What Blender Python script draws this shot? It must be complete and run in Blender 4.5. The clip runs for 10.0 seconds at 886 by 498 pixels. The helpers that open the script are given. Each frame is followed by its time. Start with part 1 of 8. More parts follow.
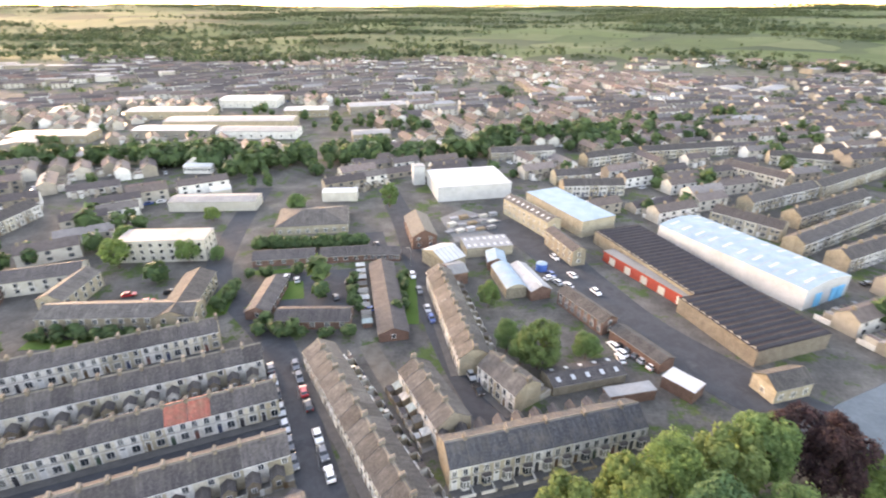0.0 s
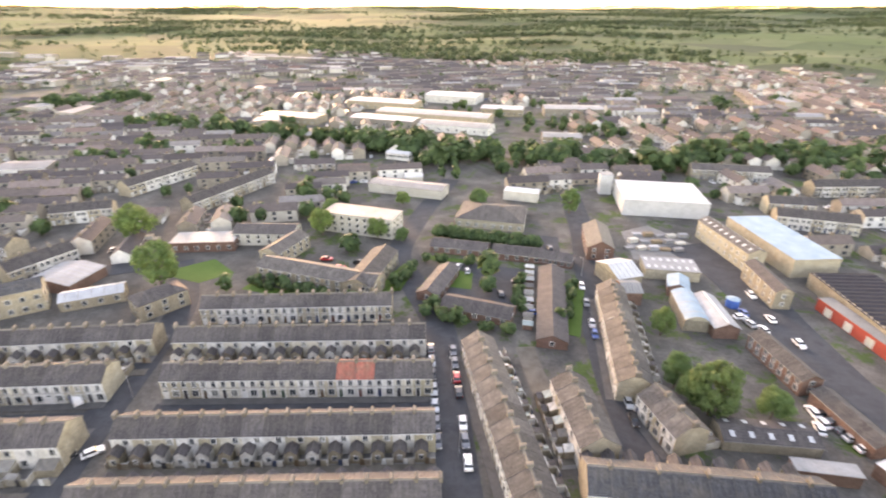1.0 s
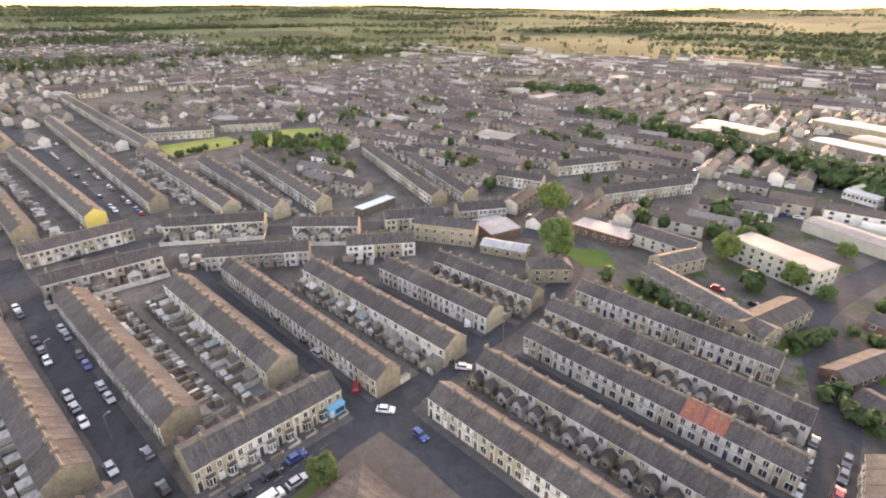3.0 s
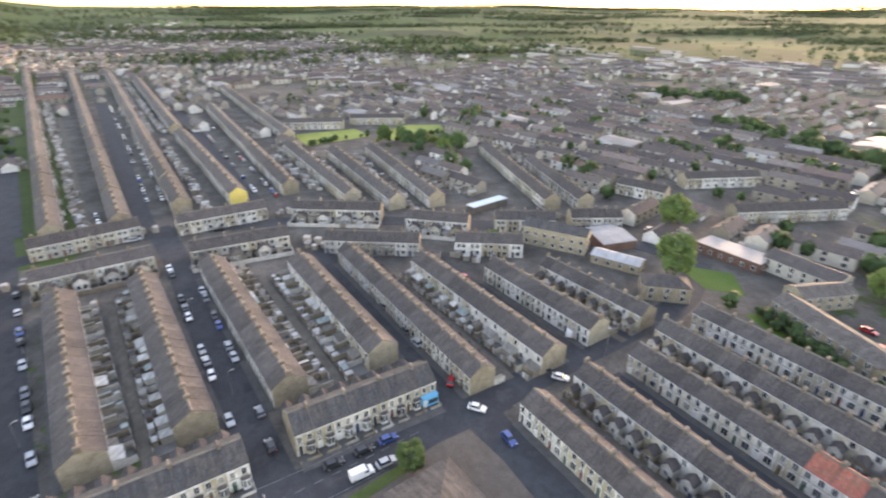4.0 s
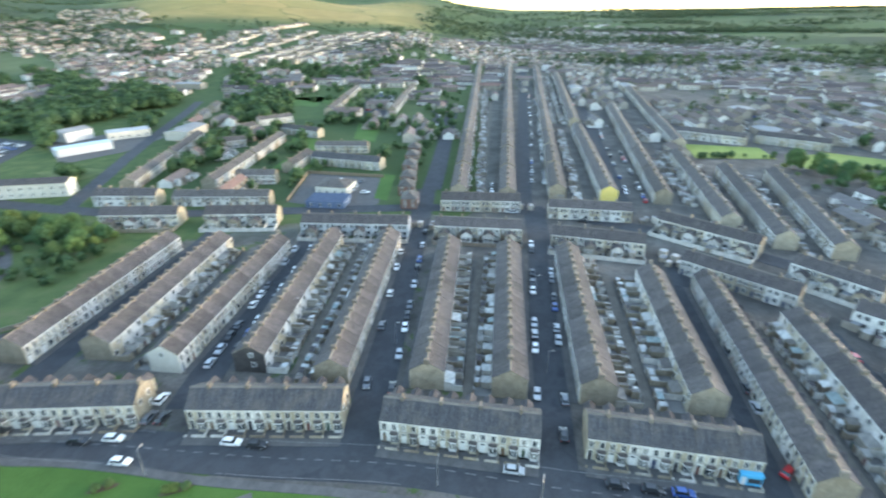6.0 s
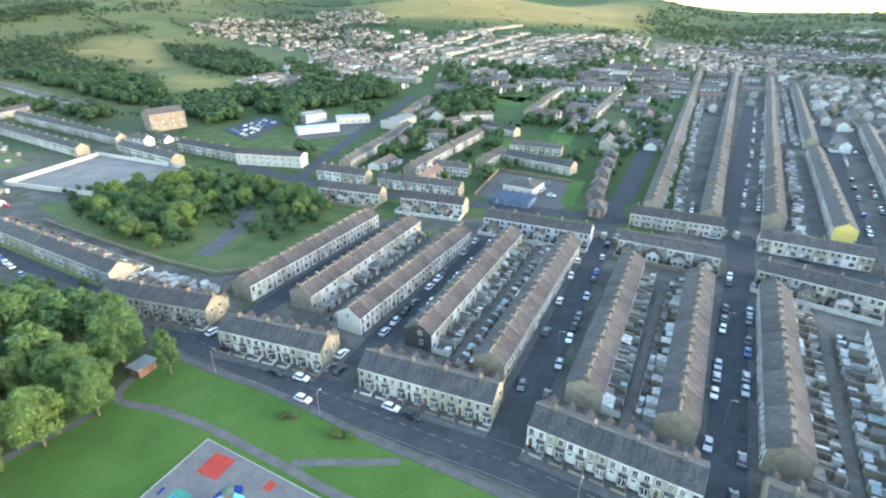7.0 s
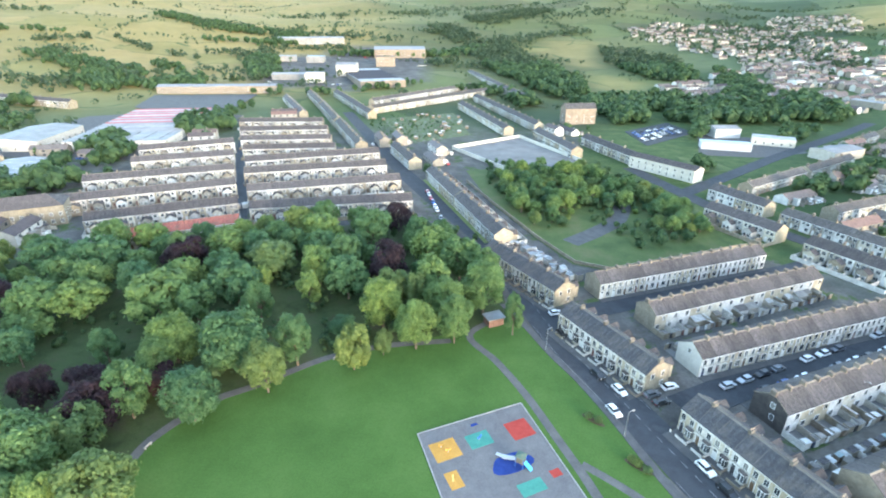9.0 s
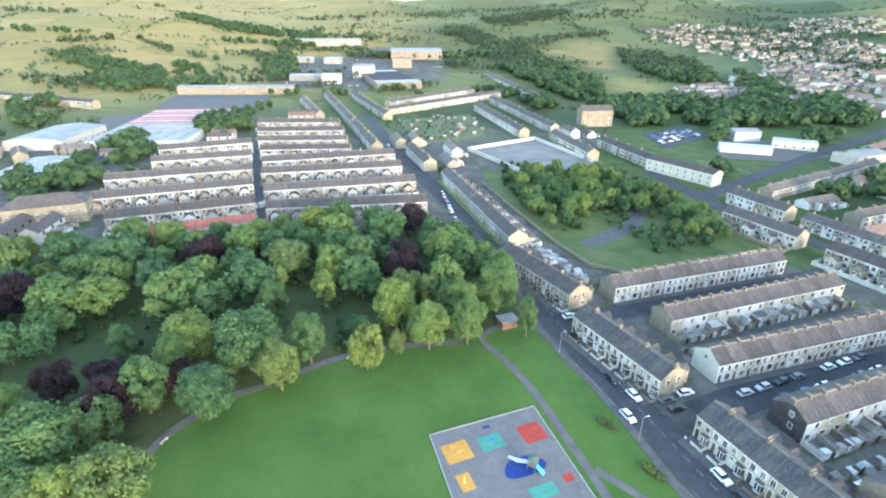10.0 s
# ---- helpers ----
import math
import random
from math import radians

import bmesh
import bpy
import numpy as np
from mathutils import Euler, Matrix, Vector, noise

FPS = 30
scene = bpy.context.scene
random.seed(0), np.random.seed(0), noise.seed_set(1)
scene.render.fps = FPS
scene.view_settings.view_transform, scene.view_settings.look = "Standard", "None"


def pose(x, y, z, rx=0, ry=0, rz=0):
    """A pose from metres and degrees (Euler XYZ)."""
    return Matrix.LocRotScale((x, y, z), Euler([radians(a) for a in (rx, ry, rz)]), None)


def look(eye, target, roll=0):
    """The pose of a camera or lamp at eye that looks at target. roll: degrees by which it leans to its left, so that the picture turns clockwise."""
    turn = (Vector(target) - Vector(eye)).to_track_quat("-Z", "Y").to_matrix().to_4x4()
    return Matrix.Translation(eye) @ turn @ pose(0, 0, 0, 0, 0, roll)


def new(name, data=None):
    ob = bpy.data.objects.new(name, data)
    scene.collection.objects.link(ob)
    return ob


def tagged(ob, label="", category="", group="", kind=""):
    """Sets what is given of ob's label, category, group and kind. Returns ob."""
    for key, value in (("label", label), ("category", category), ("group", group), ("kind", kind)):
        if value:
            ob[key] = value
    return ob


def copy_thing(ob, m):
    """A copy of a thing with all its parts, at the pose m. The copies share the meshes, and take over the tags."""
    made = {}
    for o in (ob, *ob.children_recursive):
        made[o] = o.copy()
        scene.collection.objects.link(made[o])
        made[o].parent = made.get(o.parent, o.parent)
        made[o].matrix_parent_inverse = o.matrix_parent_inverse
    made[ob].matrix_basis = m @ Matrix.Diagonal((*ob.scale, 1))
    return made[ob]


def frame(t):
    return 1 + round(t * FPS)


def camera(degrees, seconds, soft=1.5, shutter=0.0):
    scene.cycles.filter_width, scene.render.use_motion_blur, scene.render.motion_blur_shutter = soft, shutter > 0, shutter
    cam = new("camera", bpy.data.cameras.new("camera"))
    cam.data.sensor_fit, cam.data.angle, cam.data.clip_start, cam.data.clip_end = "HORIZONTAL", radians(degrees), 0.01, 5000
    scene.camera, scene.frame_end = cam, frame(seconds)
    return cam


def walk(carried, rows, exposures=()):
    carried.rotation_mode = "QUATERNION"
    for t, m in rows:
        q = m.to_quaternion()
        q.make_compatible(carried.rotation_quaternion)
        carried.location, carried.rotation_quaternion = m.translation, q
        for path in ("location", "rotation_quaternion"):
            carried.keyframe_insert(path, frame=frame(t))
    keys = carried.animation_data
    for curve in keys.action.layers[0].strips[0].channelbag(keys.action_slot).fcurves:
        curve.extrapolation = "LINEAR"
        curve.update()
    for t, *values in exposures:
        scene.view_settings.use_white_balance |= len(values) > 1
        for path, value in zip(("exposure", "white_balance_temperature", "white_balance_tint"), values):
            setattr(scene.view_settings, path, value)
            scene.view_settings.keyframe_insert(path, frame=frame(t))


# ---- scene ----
PATH = [
    (0, pose(0, 0, 82, 64.72, -0.23, 0.00)),
    (0.5, pose(0, 0, 82, 64.73, -0.24, 9.52)),
    (1, pose(0, 0, 82, 64.78, -0.26, 21.21)),
    (1.5, pose(0, 0, 82, 64.73, -0.18, 31.53)),
    (2, pose(0, 0, 82, 64.72, -0.19, 42.73)),
    (2.5, pose(0, 0, 82, 64.75, -0.26, 63.05)),
    (2.7, pose(0, 0, 82, 64.76, -0.26, 65.89)),
    (3.8, pose(0, 0, 82, 64.72, -0.25, 74.83)),
    (4, pose(0, 0, 82, 64.72, -0.24, 80.56)),
    (4.5, pose(0, 0, 82, 64.71, -0.10, 89.80)),
    (5, pose(0, 0, 82, 64.82, 0.10, 100.14)),
    (5.5, pose(0, 0, 82, 64.87, 0.03, 111.71)),
    (6, pose(0, 0, 82, 64.97, 0.22, 122.34)),
    (6.1, pose(0, 0, 82, 65.02, 0.15, 126.11)),
    (7.3, pose(0, 0, 82, 65.26, 0.16, 148.78)),
    (7.4, pose(0, 0, 82, 65.29, 0.17, 151.48)),
    (7.5, pose(0, 0, 82, 65.30, 0.19, 156.78)),
    (8, pose(0, 0, 82, 65.41, -0.11, 174.04)),
    (8.5, pose(0, 0, 82, 65.48, -0.36, 184.57)),
    (9, pose(0, 0, 82, 65.57, -0.31, 187.08)),
    (9.5, pose(0, 0, 82, 65.64, -0.34, 188.33)),
    (10, pose(0, 0, 82, 65.72, -0.26, 188.80)),
]
EXPOSURES = [(0.0, 3.50, 9100, 31), (1.5, 3.38, 10300, 37), (2.5, 3.18, 10300, 38), (4.0, 3.02, 8800, 31), (4.5, 2.98, 7000, 13), (5.0, 2.98, 6900, 12), (6.0, 3.11, 6700, 10), (7.5, 3.31, 6600, 10), (8.5, 3.41, 6500, 11), (10.0, 3.40, 6500, 11)]
cam = camera(82.1, 10.0, soft=2.0, shutter=0.3)
walk(cam, PATH, EXPOSURES)

# ---- light ----
SUN_AZ, SUN_EL = 131.0, 9.0
world = bpy.data.worlds.new("sky")
scene.world = world
world.use_nodes = True
wn = world.node_tree
sky = wn.nodes.new("ShaderNodeTexSky")
sky.sky_type = "NISHITA"
sky.sun_disc = False
sky.sun_elevation = radians(SUN_EL)
sky.sun_rotation = radians(90.0 - SUN_AZ)
sky.air_density, sky.dust_density, sky.ozone_density = 1.0, 0.6, 1.2
wn.nodes["Background"].inputs[1].default_value = 0.15
wn.links.new(sky.outputs[0], wn.nodes["Background"].inputs[0])
sun = new("sun", bpy.data.lights.new("sun", "SUN"))
sun.data.energy, sun.data.angle, sun.data.color = 0.34, radians(5.0), (1.0, 0.90, 0.78)
sa, se = radians(SUN_AZ), radians(SUN_EL)
sun.matrix_basis = look((0, 0, 300), (-math.cos(sa) * math.cos(se), -math.sin(sa) * math.cos(se), 300 - math.sin(se)))

# ---- materials ----
MATS = {}


def tex_coords(nt, kind="Object", scale=(1, 1, 1)):
    tc = nt.nodes.new("ShaderNodeTexCoord")
    mp = nt.nodes.new("ShaderNodeMapping")
    mp.inputs["Scale"].default_value = scale
    nt.links.new(tc.outputs[kind], mp.inputs["Vector"])
    return mp.outputs[0]


def world_coords(nt):
    return nt.nodes.new("ShaderNodeNewGeometry").outputs["Position"]


def noise_tex(nt, vec, scale, detail=4.0, rough=0.6):
    n = nt.nodes.new("ShaderNodeTexNoise")
    n.inputs["Scale"].default_value, n.inputs["Detail"].default_value, n.inputs["Roughness"].default_value = scale, detail, rough
    nt.links.new(vec, n.inputs["Vector"])
    return n.outputs["Fac"]


def ramp(nt, fac, stops, interp="LINEAR"):
    r = nt.nodes.new("ShaderNodeValToRGB")
    r.color_ramp.interpolation = interp
    el = r.color_ramp.elements
    while len(el) < len(stops):
        el.new(0.5)
    for e, (p, c) in zip(el, stops):
        e.position, e.color = p, (*c, 1)
    nt.links.new(fac, r.inputs[0])
    return r.outputs[0]


def mix(nt, fac, a, b, blend="MIX"):
    m = nt.nodes.new("ShaderNodeMix")
    m.data_type, m.blend_type = "RGBA", blend
    for socket, value in ((m.inputs[0], fac), (m.inputs[6], a), (m.inputs[7], b)):
        if isinstance(value, (int, float)):
            socket.default_value = value
        elif isinstance(value, tuple):
            socket.default_value = (*value, 1)
        else:
            nt.links.new(value, socket)
    return m.outputs[2]


def start(name, rough=0.85, metal=0.0):
    m = bpy.data.materials.new(name)
    m.use_nodes = True
    nt = m.node_tree
    b = nt.nodes["Principled BSDF"]
    b.inputs["Roughness"].default_value, b.inputs["Metallic"].default_value = rough, metal
    b.inputs["Specular IOR Level"].default_value = 0.2 if rough > 0.55 else 0.5
    MATS[name] = m
    return m, nt, b


def bump(nt, b, height, strength, dist=0.05):
    n = nt.nodes.new("ShaderNodeBump")
    n.inputs["Strength"].default_value, n.inputs["Distance"].default_value = strength, dist
    nt.links.new(height, n.inputs["Height"])
    nt.links.new(n.outputs[0], b.inputs["Normal"])


def rand(nt):
    return nt.nodes.new("ShaderNodeObjectInfo").outputs["Random"]


def surf(name, stops, big=0.3, fine=6.0, rough=0.85, metal=0.0, bumps=0.2, spread=0.0, tint=None):
    """A weathered surface: a colour ramp over stains, grain over it, and a difference from object to object."""
    m, nt, b = start(name, rough, metal)
    pos = world_coords(nt)
    stain, grain = noise_tex(nt, pos, big, 5, 0.65), noise_tex(nt, pos, fine, 3, 0.7)
    n = len(stops)
    col = ramp(nt, stain, [(0.3 + 0.4 * i / max(n - 1, 1), c) for i, c in enumerate(stops)])
    col = mix(nt, 0.35, col, ramp(nt, grain, [(0.3, (0.55, 0.55, 0.55)), (0.7, (1.35, 1.35, 1.35))]), "MULTIPLY")
    if spread:
        col = mix(nt, 1.0, col, ramp(nt, rand(nt), [(0, (1 - spread,) * 3), (1, tuple((1 + spread) * t for t in (tint or (1, 1, 1))))]), "MULTIPLY")
    nt.links.new(col, b.inputs["Base Color"])
    bump(nt, b, grain, bumps)
    return m


def slate(name, a, b2, joint, spread=0.25, moss=(0.14, 0.125, 0.09)):
    """Courses of slates with stains and lichen."""
    m, nt, b = start(name, 0.78)
    v = tex_coords(nt, "Object", (1, 1, 1))
    sep = nt.nodes.new("ShaderNodeSeparateXYZ")
    nt.links.new(v, sep.inputs[0])
    com = nt.nodes.new("ShaderNodeCombineXYZ")
    mul = nt.nodes.new("ShaderNodeMath")
    mul.operation, mul.inputs[1].default_value = "MULTIPLY", 1.7
    nt.links.new(sep.outputs[0], com.inputs[0])
    nt.links.new(sep.outputs[2], mul.inputs[0])
    nt.links.new(mul.outputs[0], com.inputs[1])
    br = nt.nodes.new("ShaderNodeTexBrick")
    br.inputs["Scale"].default_value = 1.0
    br.inputs["Brick Width"].default_value, br.inputs["Row Height"].default_value = 0.42, 0.30
    br.inputs["Mortar Size"].default_value = 0.025
    for key, c in (("Color1", a), ("Color2", b2), ("Mortar", joint)):
        br.inputs[key].default_value = (*c, 1)
    nt.links.new(com.outputs[0], br.inputs["Vector"])
    pos = world_coords(nt)
    stain = noise_tex(nt, pos, 0.35, 6, 0.7)
    col = mix(nt, ramp(nt, stain, [(0.45, (0, 0, 0)), (0.72, (0.8, 0.8, 0.8))]), br.outputs["Color"], moss)
    col = mix(nt, 1.0, col, ramp(nt, rand(nt), [(0, (1 - spread,) * 3), (1, (1 + spread,) * 3)]), "MULTIPLY")
    col = mix(nt, 0.5, col, ramp(nt, noise_tex(nt, pos, 2.2, 4), [(0.3, (0.6, 0.6, 0.6)), (0.7, (1.4, 1.4, 1.4))]), "MULTIPLY")
    streak = noise_tex(nt, tex_coords(nt, "Object", (1.5, 0.16, 0.16)), 1.0, 4, 0.6)
    col = mix(nt, 0.55, col, ramp(nt, streak, [(0.32, (0.6, 0.6, 0.62)), (0.68, (1.36, 1.34, 1.3))]), "MULTIPLY")
    nt.links.new(col, b.inputs["Base Color"])
    bump(nt, b, br.outputs["Fac"], 0.4, 0.02)
    return m


def masonry(name, choices, bw=0.45, rh=0.17, fine=3.0, rough=0.9, joint=0.75):
    """Coursed wall. choices: a colour for each share of the houses, picked at random by object."""
    m, nt, b = start(name, rough)
    v = tex_coords(nt)
    sep = nt.nodes.new("ShaderNodeSeparateXYZ")
    nt.links.new(v, sep.inputs[0])
    add = nt.nodes.new("ShaderNodeMath")
    nt.links.new(sep.outputs[0], add.inputs[0])
    nt.links.new(sep.outputs[1], add.inputs[1])
    com = nt.nodes.new("ShaderNodeCombineXYZ")
    nt.links.new(add.outputs[0], com.inputs[0])
    nt.links.new(sep.outputs[2], com.inputs[1])
    br = nt.nodes.new("ShaderNodeTexBrick")
    br.inputs["Scale"].default_value = 1.0
    br.inputs["Brick Width"].default_value, br.inputs["Row Height"].default_value = bw, rh
    br.inputs["Mortar Size"].default_value = 0.012
    br.inputs["Color1"].default_value, br.inputs["Color2"].default_value = (1.12, 1.1, 1.06, 1), (0.84, 0.85, 0.86, 1)
    br.inputs["Mortar"].default_value = (joint, joint, joint, 1)
    nt.links.new(com.outputs[0], br.inputs["Vector"])
    base = ramp(nt, rand(nt), choices, "CONSTANT")
    col = mix(nt, 1.0, base, br.outputs["Color"], "MULTIPLY")
    pos = world_coords(nt)
    col = mix(nt, 0.8, col, ramp(nt, noise_tex(nt, pos, 0.5, 6, 0.7), [(0.3, (0.6, 0.58, 0.55)), (0.65, (1.12, 1.12, 1.12))]), "MULTIPLY")
    col = mix(nt, 0.4, col, ramp(nt, noise_tex(nt, pos, fine, 3), [(0.3, (0.7, 0.7, 0.7)), (0.7, (1.3, 1.3, 1.3))]), "MULTIPLY")
    nt.links.new(col, b.inputs["Base Color"])
    bump(nt, b, br.outputs["Fac"], 0.3, 0.02)
    return m


def leaves(name, dark, light, spread=0.35):
    m, nt, b = start(name, 0.6)
    geo = nt.nodes.new("ShaderNodeNewGeometry")
    col = ramp(nt, geo.outputs["Random Per Island"], [(0, dark), (1, light)])
    col = mix(nt, 0.5, col, ramp(nt, noise_tex(nt, geo.outputs["Position"], 0.3, 3), [(0.35, (0.72, 0.74, 0.70)), (0.65, (1.26, 1.25, 1.2))]), "MULTIPLY")
    col = mix(nt, 1.0, col, ramp(nt, rand(nt), [(0, (1 - spread, 1 - 0.6 * spread, 1.0)), (0.3, (0.75, 0.85, 0.95)), (0.6, (1, 1, 1)), (0.85, (1.25, 1.15, 1.0)), (1, (1 + 1.4 * spread, 1 + 0.8 * spread, 1))]), "MULTIPLY")
    nt.links.new(col, b.inputs["Base Color"])
    b.inputs["Subsurface Weight"].default_value = 0.0
    tr = nt.nodes.new("ShaderNodeBsdfTranslucent")
    nt.links.new(col, tr.inputs[0])
    ms = nt.nodes.new("ShaderNodeMixShader")
    ms.inputs[0].default_value = 0.45
    nt.links.new(b.outputs[0], ms.inputs[1])
    nt.links.new(tr.outputs[0], ms.inputs[2])
    nt.links.new(ms.outputs[0], nt.nodes["Material Output"].inputs[0])
    return m


def glass_pane(name="window_glass"):
    m, nt, b = start(name, 0.12)
    col = ramp(nt, rand(nt), [(0, (0.02, 0.025, 0.03)), (0.6, (0.06, 0.07, 0.08)), (1, (0.22, 0.22, 0.2))])
    nt.links.new(col, b.inputs["Base Color"])
    b.inputs["IOR"].default_value = 1.5
    return m


STONE = [(0.0, (0.30, 0.258, 0.192)), (0.22, (0.36, 0.312, 0.235)), (0.5, (0.26, 0.228, 0.176)), (0.8, (0.39, 0.35, 0.272))]
FRONT = [(0.0, (0.36, 0.32, 0.24)), (0.20, (0.57, 0.555, 0.525)), (0.40, (0.41, 0.365, 0.285)), (0.52, (0.54, 0.505, 0.425)), (0.68, (0.36, 0.325, 0.255)), (0.80, (0.61, 0.60, 0.58))]
M_STONE = masonry("sandstone_wall", STONE)
M_FRONT = masonry("house_front", FRONT, joint=0.9)
M_FACADES = [masonry("facade_" + n, [(0, c), (0.5, tuple(0.86 * k for k in c))], joint=0.9) for n, c in (("buff_stone", (0.36, 0.31, 0.23)), ("white_paint", (0.66, 0.65, 0.62)), ("cream", (0.56, 0.52, 0.43)), ("grey_stone", (0.29, 0.265, 0.225)), ("grey_render", (0.42, 0.41, 0.39)))]
M_SLATE = slate("slate_roof", (0.066, 0.059, 0.061), (0.098, 0.088, 0.088), (0.034, 0.031, 0.032), 0.2, moss=(0.104, 0.095, 0.086))
M_SLATE_F = slate("blue_grey_slate_roof", (0.055, 0.057, 0.063), (0.080, 0.081, 0.087), (0.032, 0.032, 0.035), 0.06, moss=(0.11, 0.098, 0.085))
M_SLATE_B = slate("brown_tile_roof", (0.072, 0.067, 0.065), (0.100, 0.092, 0.088), (0.037, 0.034, 0.033), 0.25, moss=(0.126, 0.118, 0.107))
M_SLATE_RED = slate("red_tile_roof", (0.34, 0.10, 0.08), (0.42, 0.14, 0.10), (0.15, 0.05, 0.04), 0.1)
M_RIDGE = surf("ridge_tiles", [(0.125, 0.112, 0.098), (0.19, 0.17, 0.146)], 1.0, 5.0, 0.9, spread=0.2)
M_CHIM = masonry("chimney_brick", [(0, (0.20, 0.175, 0.145)), (0.5, (0.155, 0.135, 0.115)), (0.8, (0.25, 0.225, 0.19))], 0.22, 0.075)
M_POT = surf("clay_pot", [(0.27, 0.20, 0.15), (0.38, 0.30, 0.235)], 2.0, 9.0, spread=0.2)
M_FRAME = surf("white_frame", [(0.62, 0.62, 0.60), (0.78, 0.78, 0.76)], 1.0, 6.0, 0.5, bumps=0.05, spread=0.1)
M_GLASS = glass_pane()
_m, _nt, _b = start("front_door", 0.45)
_nt.links.new(ramp(_nt, rand(_nt), [(0, (0.03, 0.03, 0.035)), (0.3, (0.55, 0.55, 0.53)), (0.55, (0.12, 0.05, 0.04)), (0.65, (0.035, 0.05, 0.09)), (0.75, (0.11, 0.07, 0.04)), (0.93, (0.04, 0.07, 0.05))], "CONSTANT"), _b.inputs["Base Color"])
M_DOOR = _m
M_YARD = masonry("yard_wall", [(0, (0.28, 0.24, 0.18)), (0.3, (0.40, 0.37, 0.32)), (0.52, (0.60, 0.58, 0.54)), (0.78, (0.24, 0.20, 0.16))], 0.4, 0.15)
M_YROOF = masonry("outhouse_roof", [(0, (0.17, 0.16, 0.15)), (0.2, (0.40, 0.40, 0.39)), (0.40, (0.25, 0.24, 0.225)), (0.52, (0.47, 0.48, 0.47)), (0.66, (0.12, 0.11, 0.105)), (0.78, (0.26, 0.32, 0.32)), (0.90, (0.56, 0.56, 0.54))], 0.9, 0.9, 3.0, 0.7, 0.85)
M_ASPH = surf("asphalt", [(0.033, 0.037, 0.043), (0.056, 0.060, 0.066), (0.043, 0.046, 0.051), (0.068, 0.070, 0.074)], 0.12, 5.0, 0.88, bumps=0.1)
M_PAVE = surf("paving_flags", [(0.072, 0.071, 0.070), (0.115, 0.112, 0.108)], 0.4, 3.0, 0.9)
M_CONC = surf("pale_concrete", [(0.125, 0.12, 0.115), (0.22, 0.213, 0.20)], 0.09, 3.0, 0.9)
M_KERB = surf("kerb_stone", [(0.25, 0.24, 0.22), (0.34, 0.33, 0.31)], 0.6, 4.0, 0.9)
M_ALLEY = surf("alley_setts", [(0.085, 0.075, 0.062), (0.15, 0.135, 0.115)], 0.35, 4.0, 0.9)
M_LINE = surf("road_paint", [(0.07, 0.07, 0.072), (0.28, 0.28, 0.275)], 0.8, 6.0, 0.7)
M_GRASS = surf("mown_grass", [(0.044, 0.092, 0.018), (0.058, 0.115, 0.024), (0.074, 0.132, 0.031)], 0.06, 2.5, 0.9, bumps=0.5)
M_BOWL = surf("bowling_turf", [(0.16, 0.20, 0.05), (0.21, 0.26, 0.07)], 0.06, 2.5, 0.9)
M_ROUGH = surf("rough_grass", [(0.09, 0.13, 0.04), (0.16, 0.19, 0.07), (0.13, 0.15, 0.06)], 0.08, 2.0, 0.9, bumps=0.5)
M_SOIL = surf("bare_soil", [(0.075, 0.055, 0.035), (0.12, 0.09, 0.06)], 0.8, 5.0, 0.95, bumps=0.5)
M_BARK = surf("bark", [(0.09, 0.07, 0.05), (0.16, 0.13, 0.10)], 2.0, 9.0, 0.95, bumps=0.6)
M_LEAF = leaves("green_leaves", (0.076, 0.142, 0.052), (0.156, 0.240, 0.090), 0.36)
M_LEAF_L = leaves("yellow_green_leaves", (0.100, 0.150, 0.050), (0.165, 0.225, 0.082), 0.15)
M_LEAF_D = leaves("copper_leaves", (0.026, 0.016, 0.021), (0.062, 0.036, 0.042), 0.15)
M_LEAF_F = leaves("far_leaves", (0.050, 0.090, 0.036), (0.125, 0.182, 0.068), 0.25)
M_LEAF_W = leaves("far_wood_leaves", (0.040, 0.068, 0.038), (0.090, 0.122, 0.062), 0.2)
M_RENDER = surf("pale_render", [(0.40, 0.38, 0.33), (0.52, 0.50, 0.445)], 0.25, 4.0, 0.85, spread=0.15)
M_SOOT = surf("sooty_stone", [(0.045, 0.042, 0.042), (0.085, 0.078, 0.072)], 0.6, 4.0, 0.9)
M_TAN = surf("worn_tan_paving", [(0.098, 0.082, 0.070), (0.145, 0.122, 0.102)], 0.3, 3.0, 0.9)
M_WHITE = surf("white_cladding", [(0.36, 0.37, 0.375), (0.50, 0.51, 0.515)], 0.15, 3.0, 0.6, bumps=0.05)
M_BLUEROOF = surf("pale_blue_sheet_roof", [(0.17, 0.26, 0.32), (0.25, 0.34, 0.40)], 0.2, 2.0, 0.6)
M_PALEROOF = surf("weathered_pale_roof", [(0.16, 0.162, 0.165), (0.27, 0.27, 0.268)], 0.12, 2.0, 0.6, spread=0.15)
M_GREYROOF = surf("grey_sheet_roof", [(0.22, 0.23, 0.24), (0.34, 0.35, 0.36)], 0.2, 2.0, 0.6, spread=0.3)
M_DARKROOF = surf("dark_felt_roof", [(0.017, 0.014, 0.017), (0.031, 0.025, 0.029)], 0.15, 2.0, 0.85)
M_REDWALL = surf("red_painted_wall", [(0.30, 0.045, 0.03), (0.40, 0.075, 0.05)], 0.3, 4.0, 0.7)
M_BRICK = masonry("red_brick", [(0, (0.165, 0.098, 0.080)), (0.5, (0.205, 0.125, 0.10))], 0.22, 0.075)
M_BLUEP = surf("blue_paint", [(0.03, 0.10, 0.34), (0.05, 0.15, 0.42)], 0.5, 5.0, 0.6)
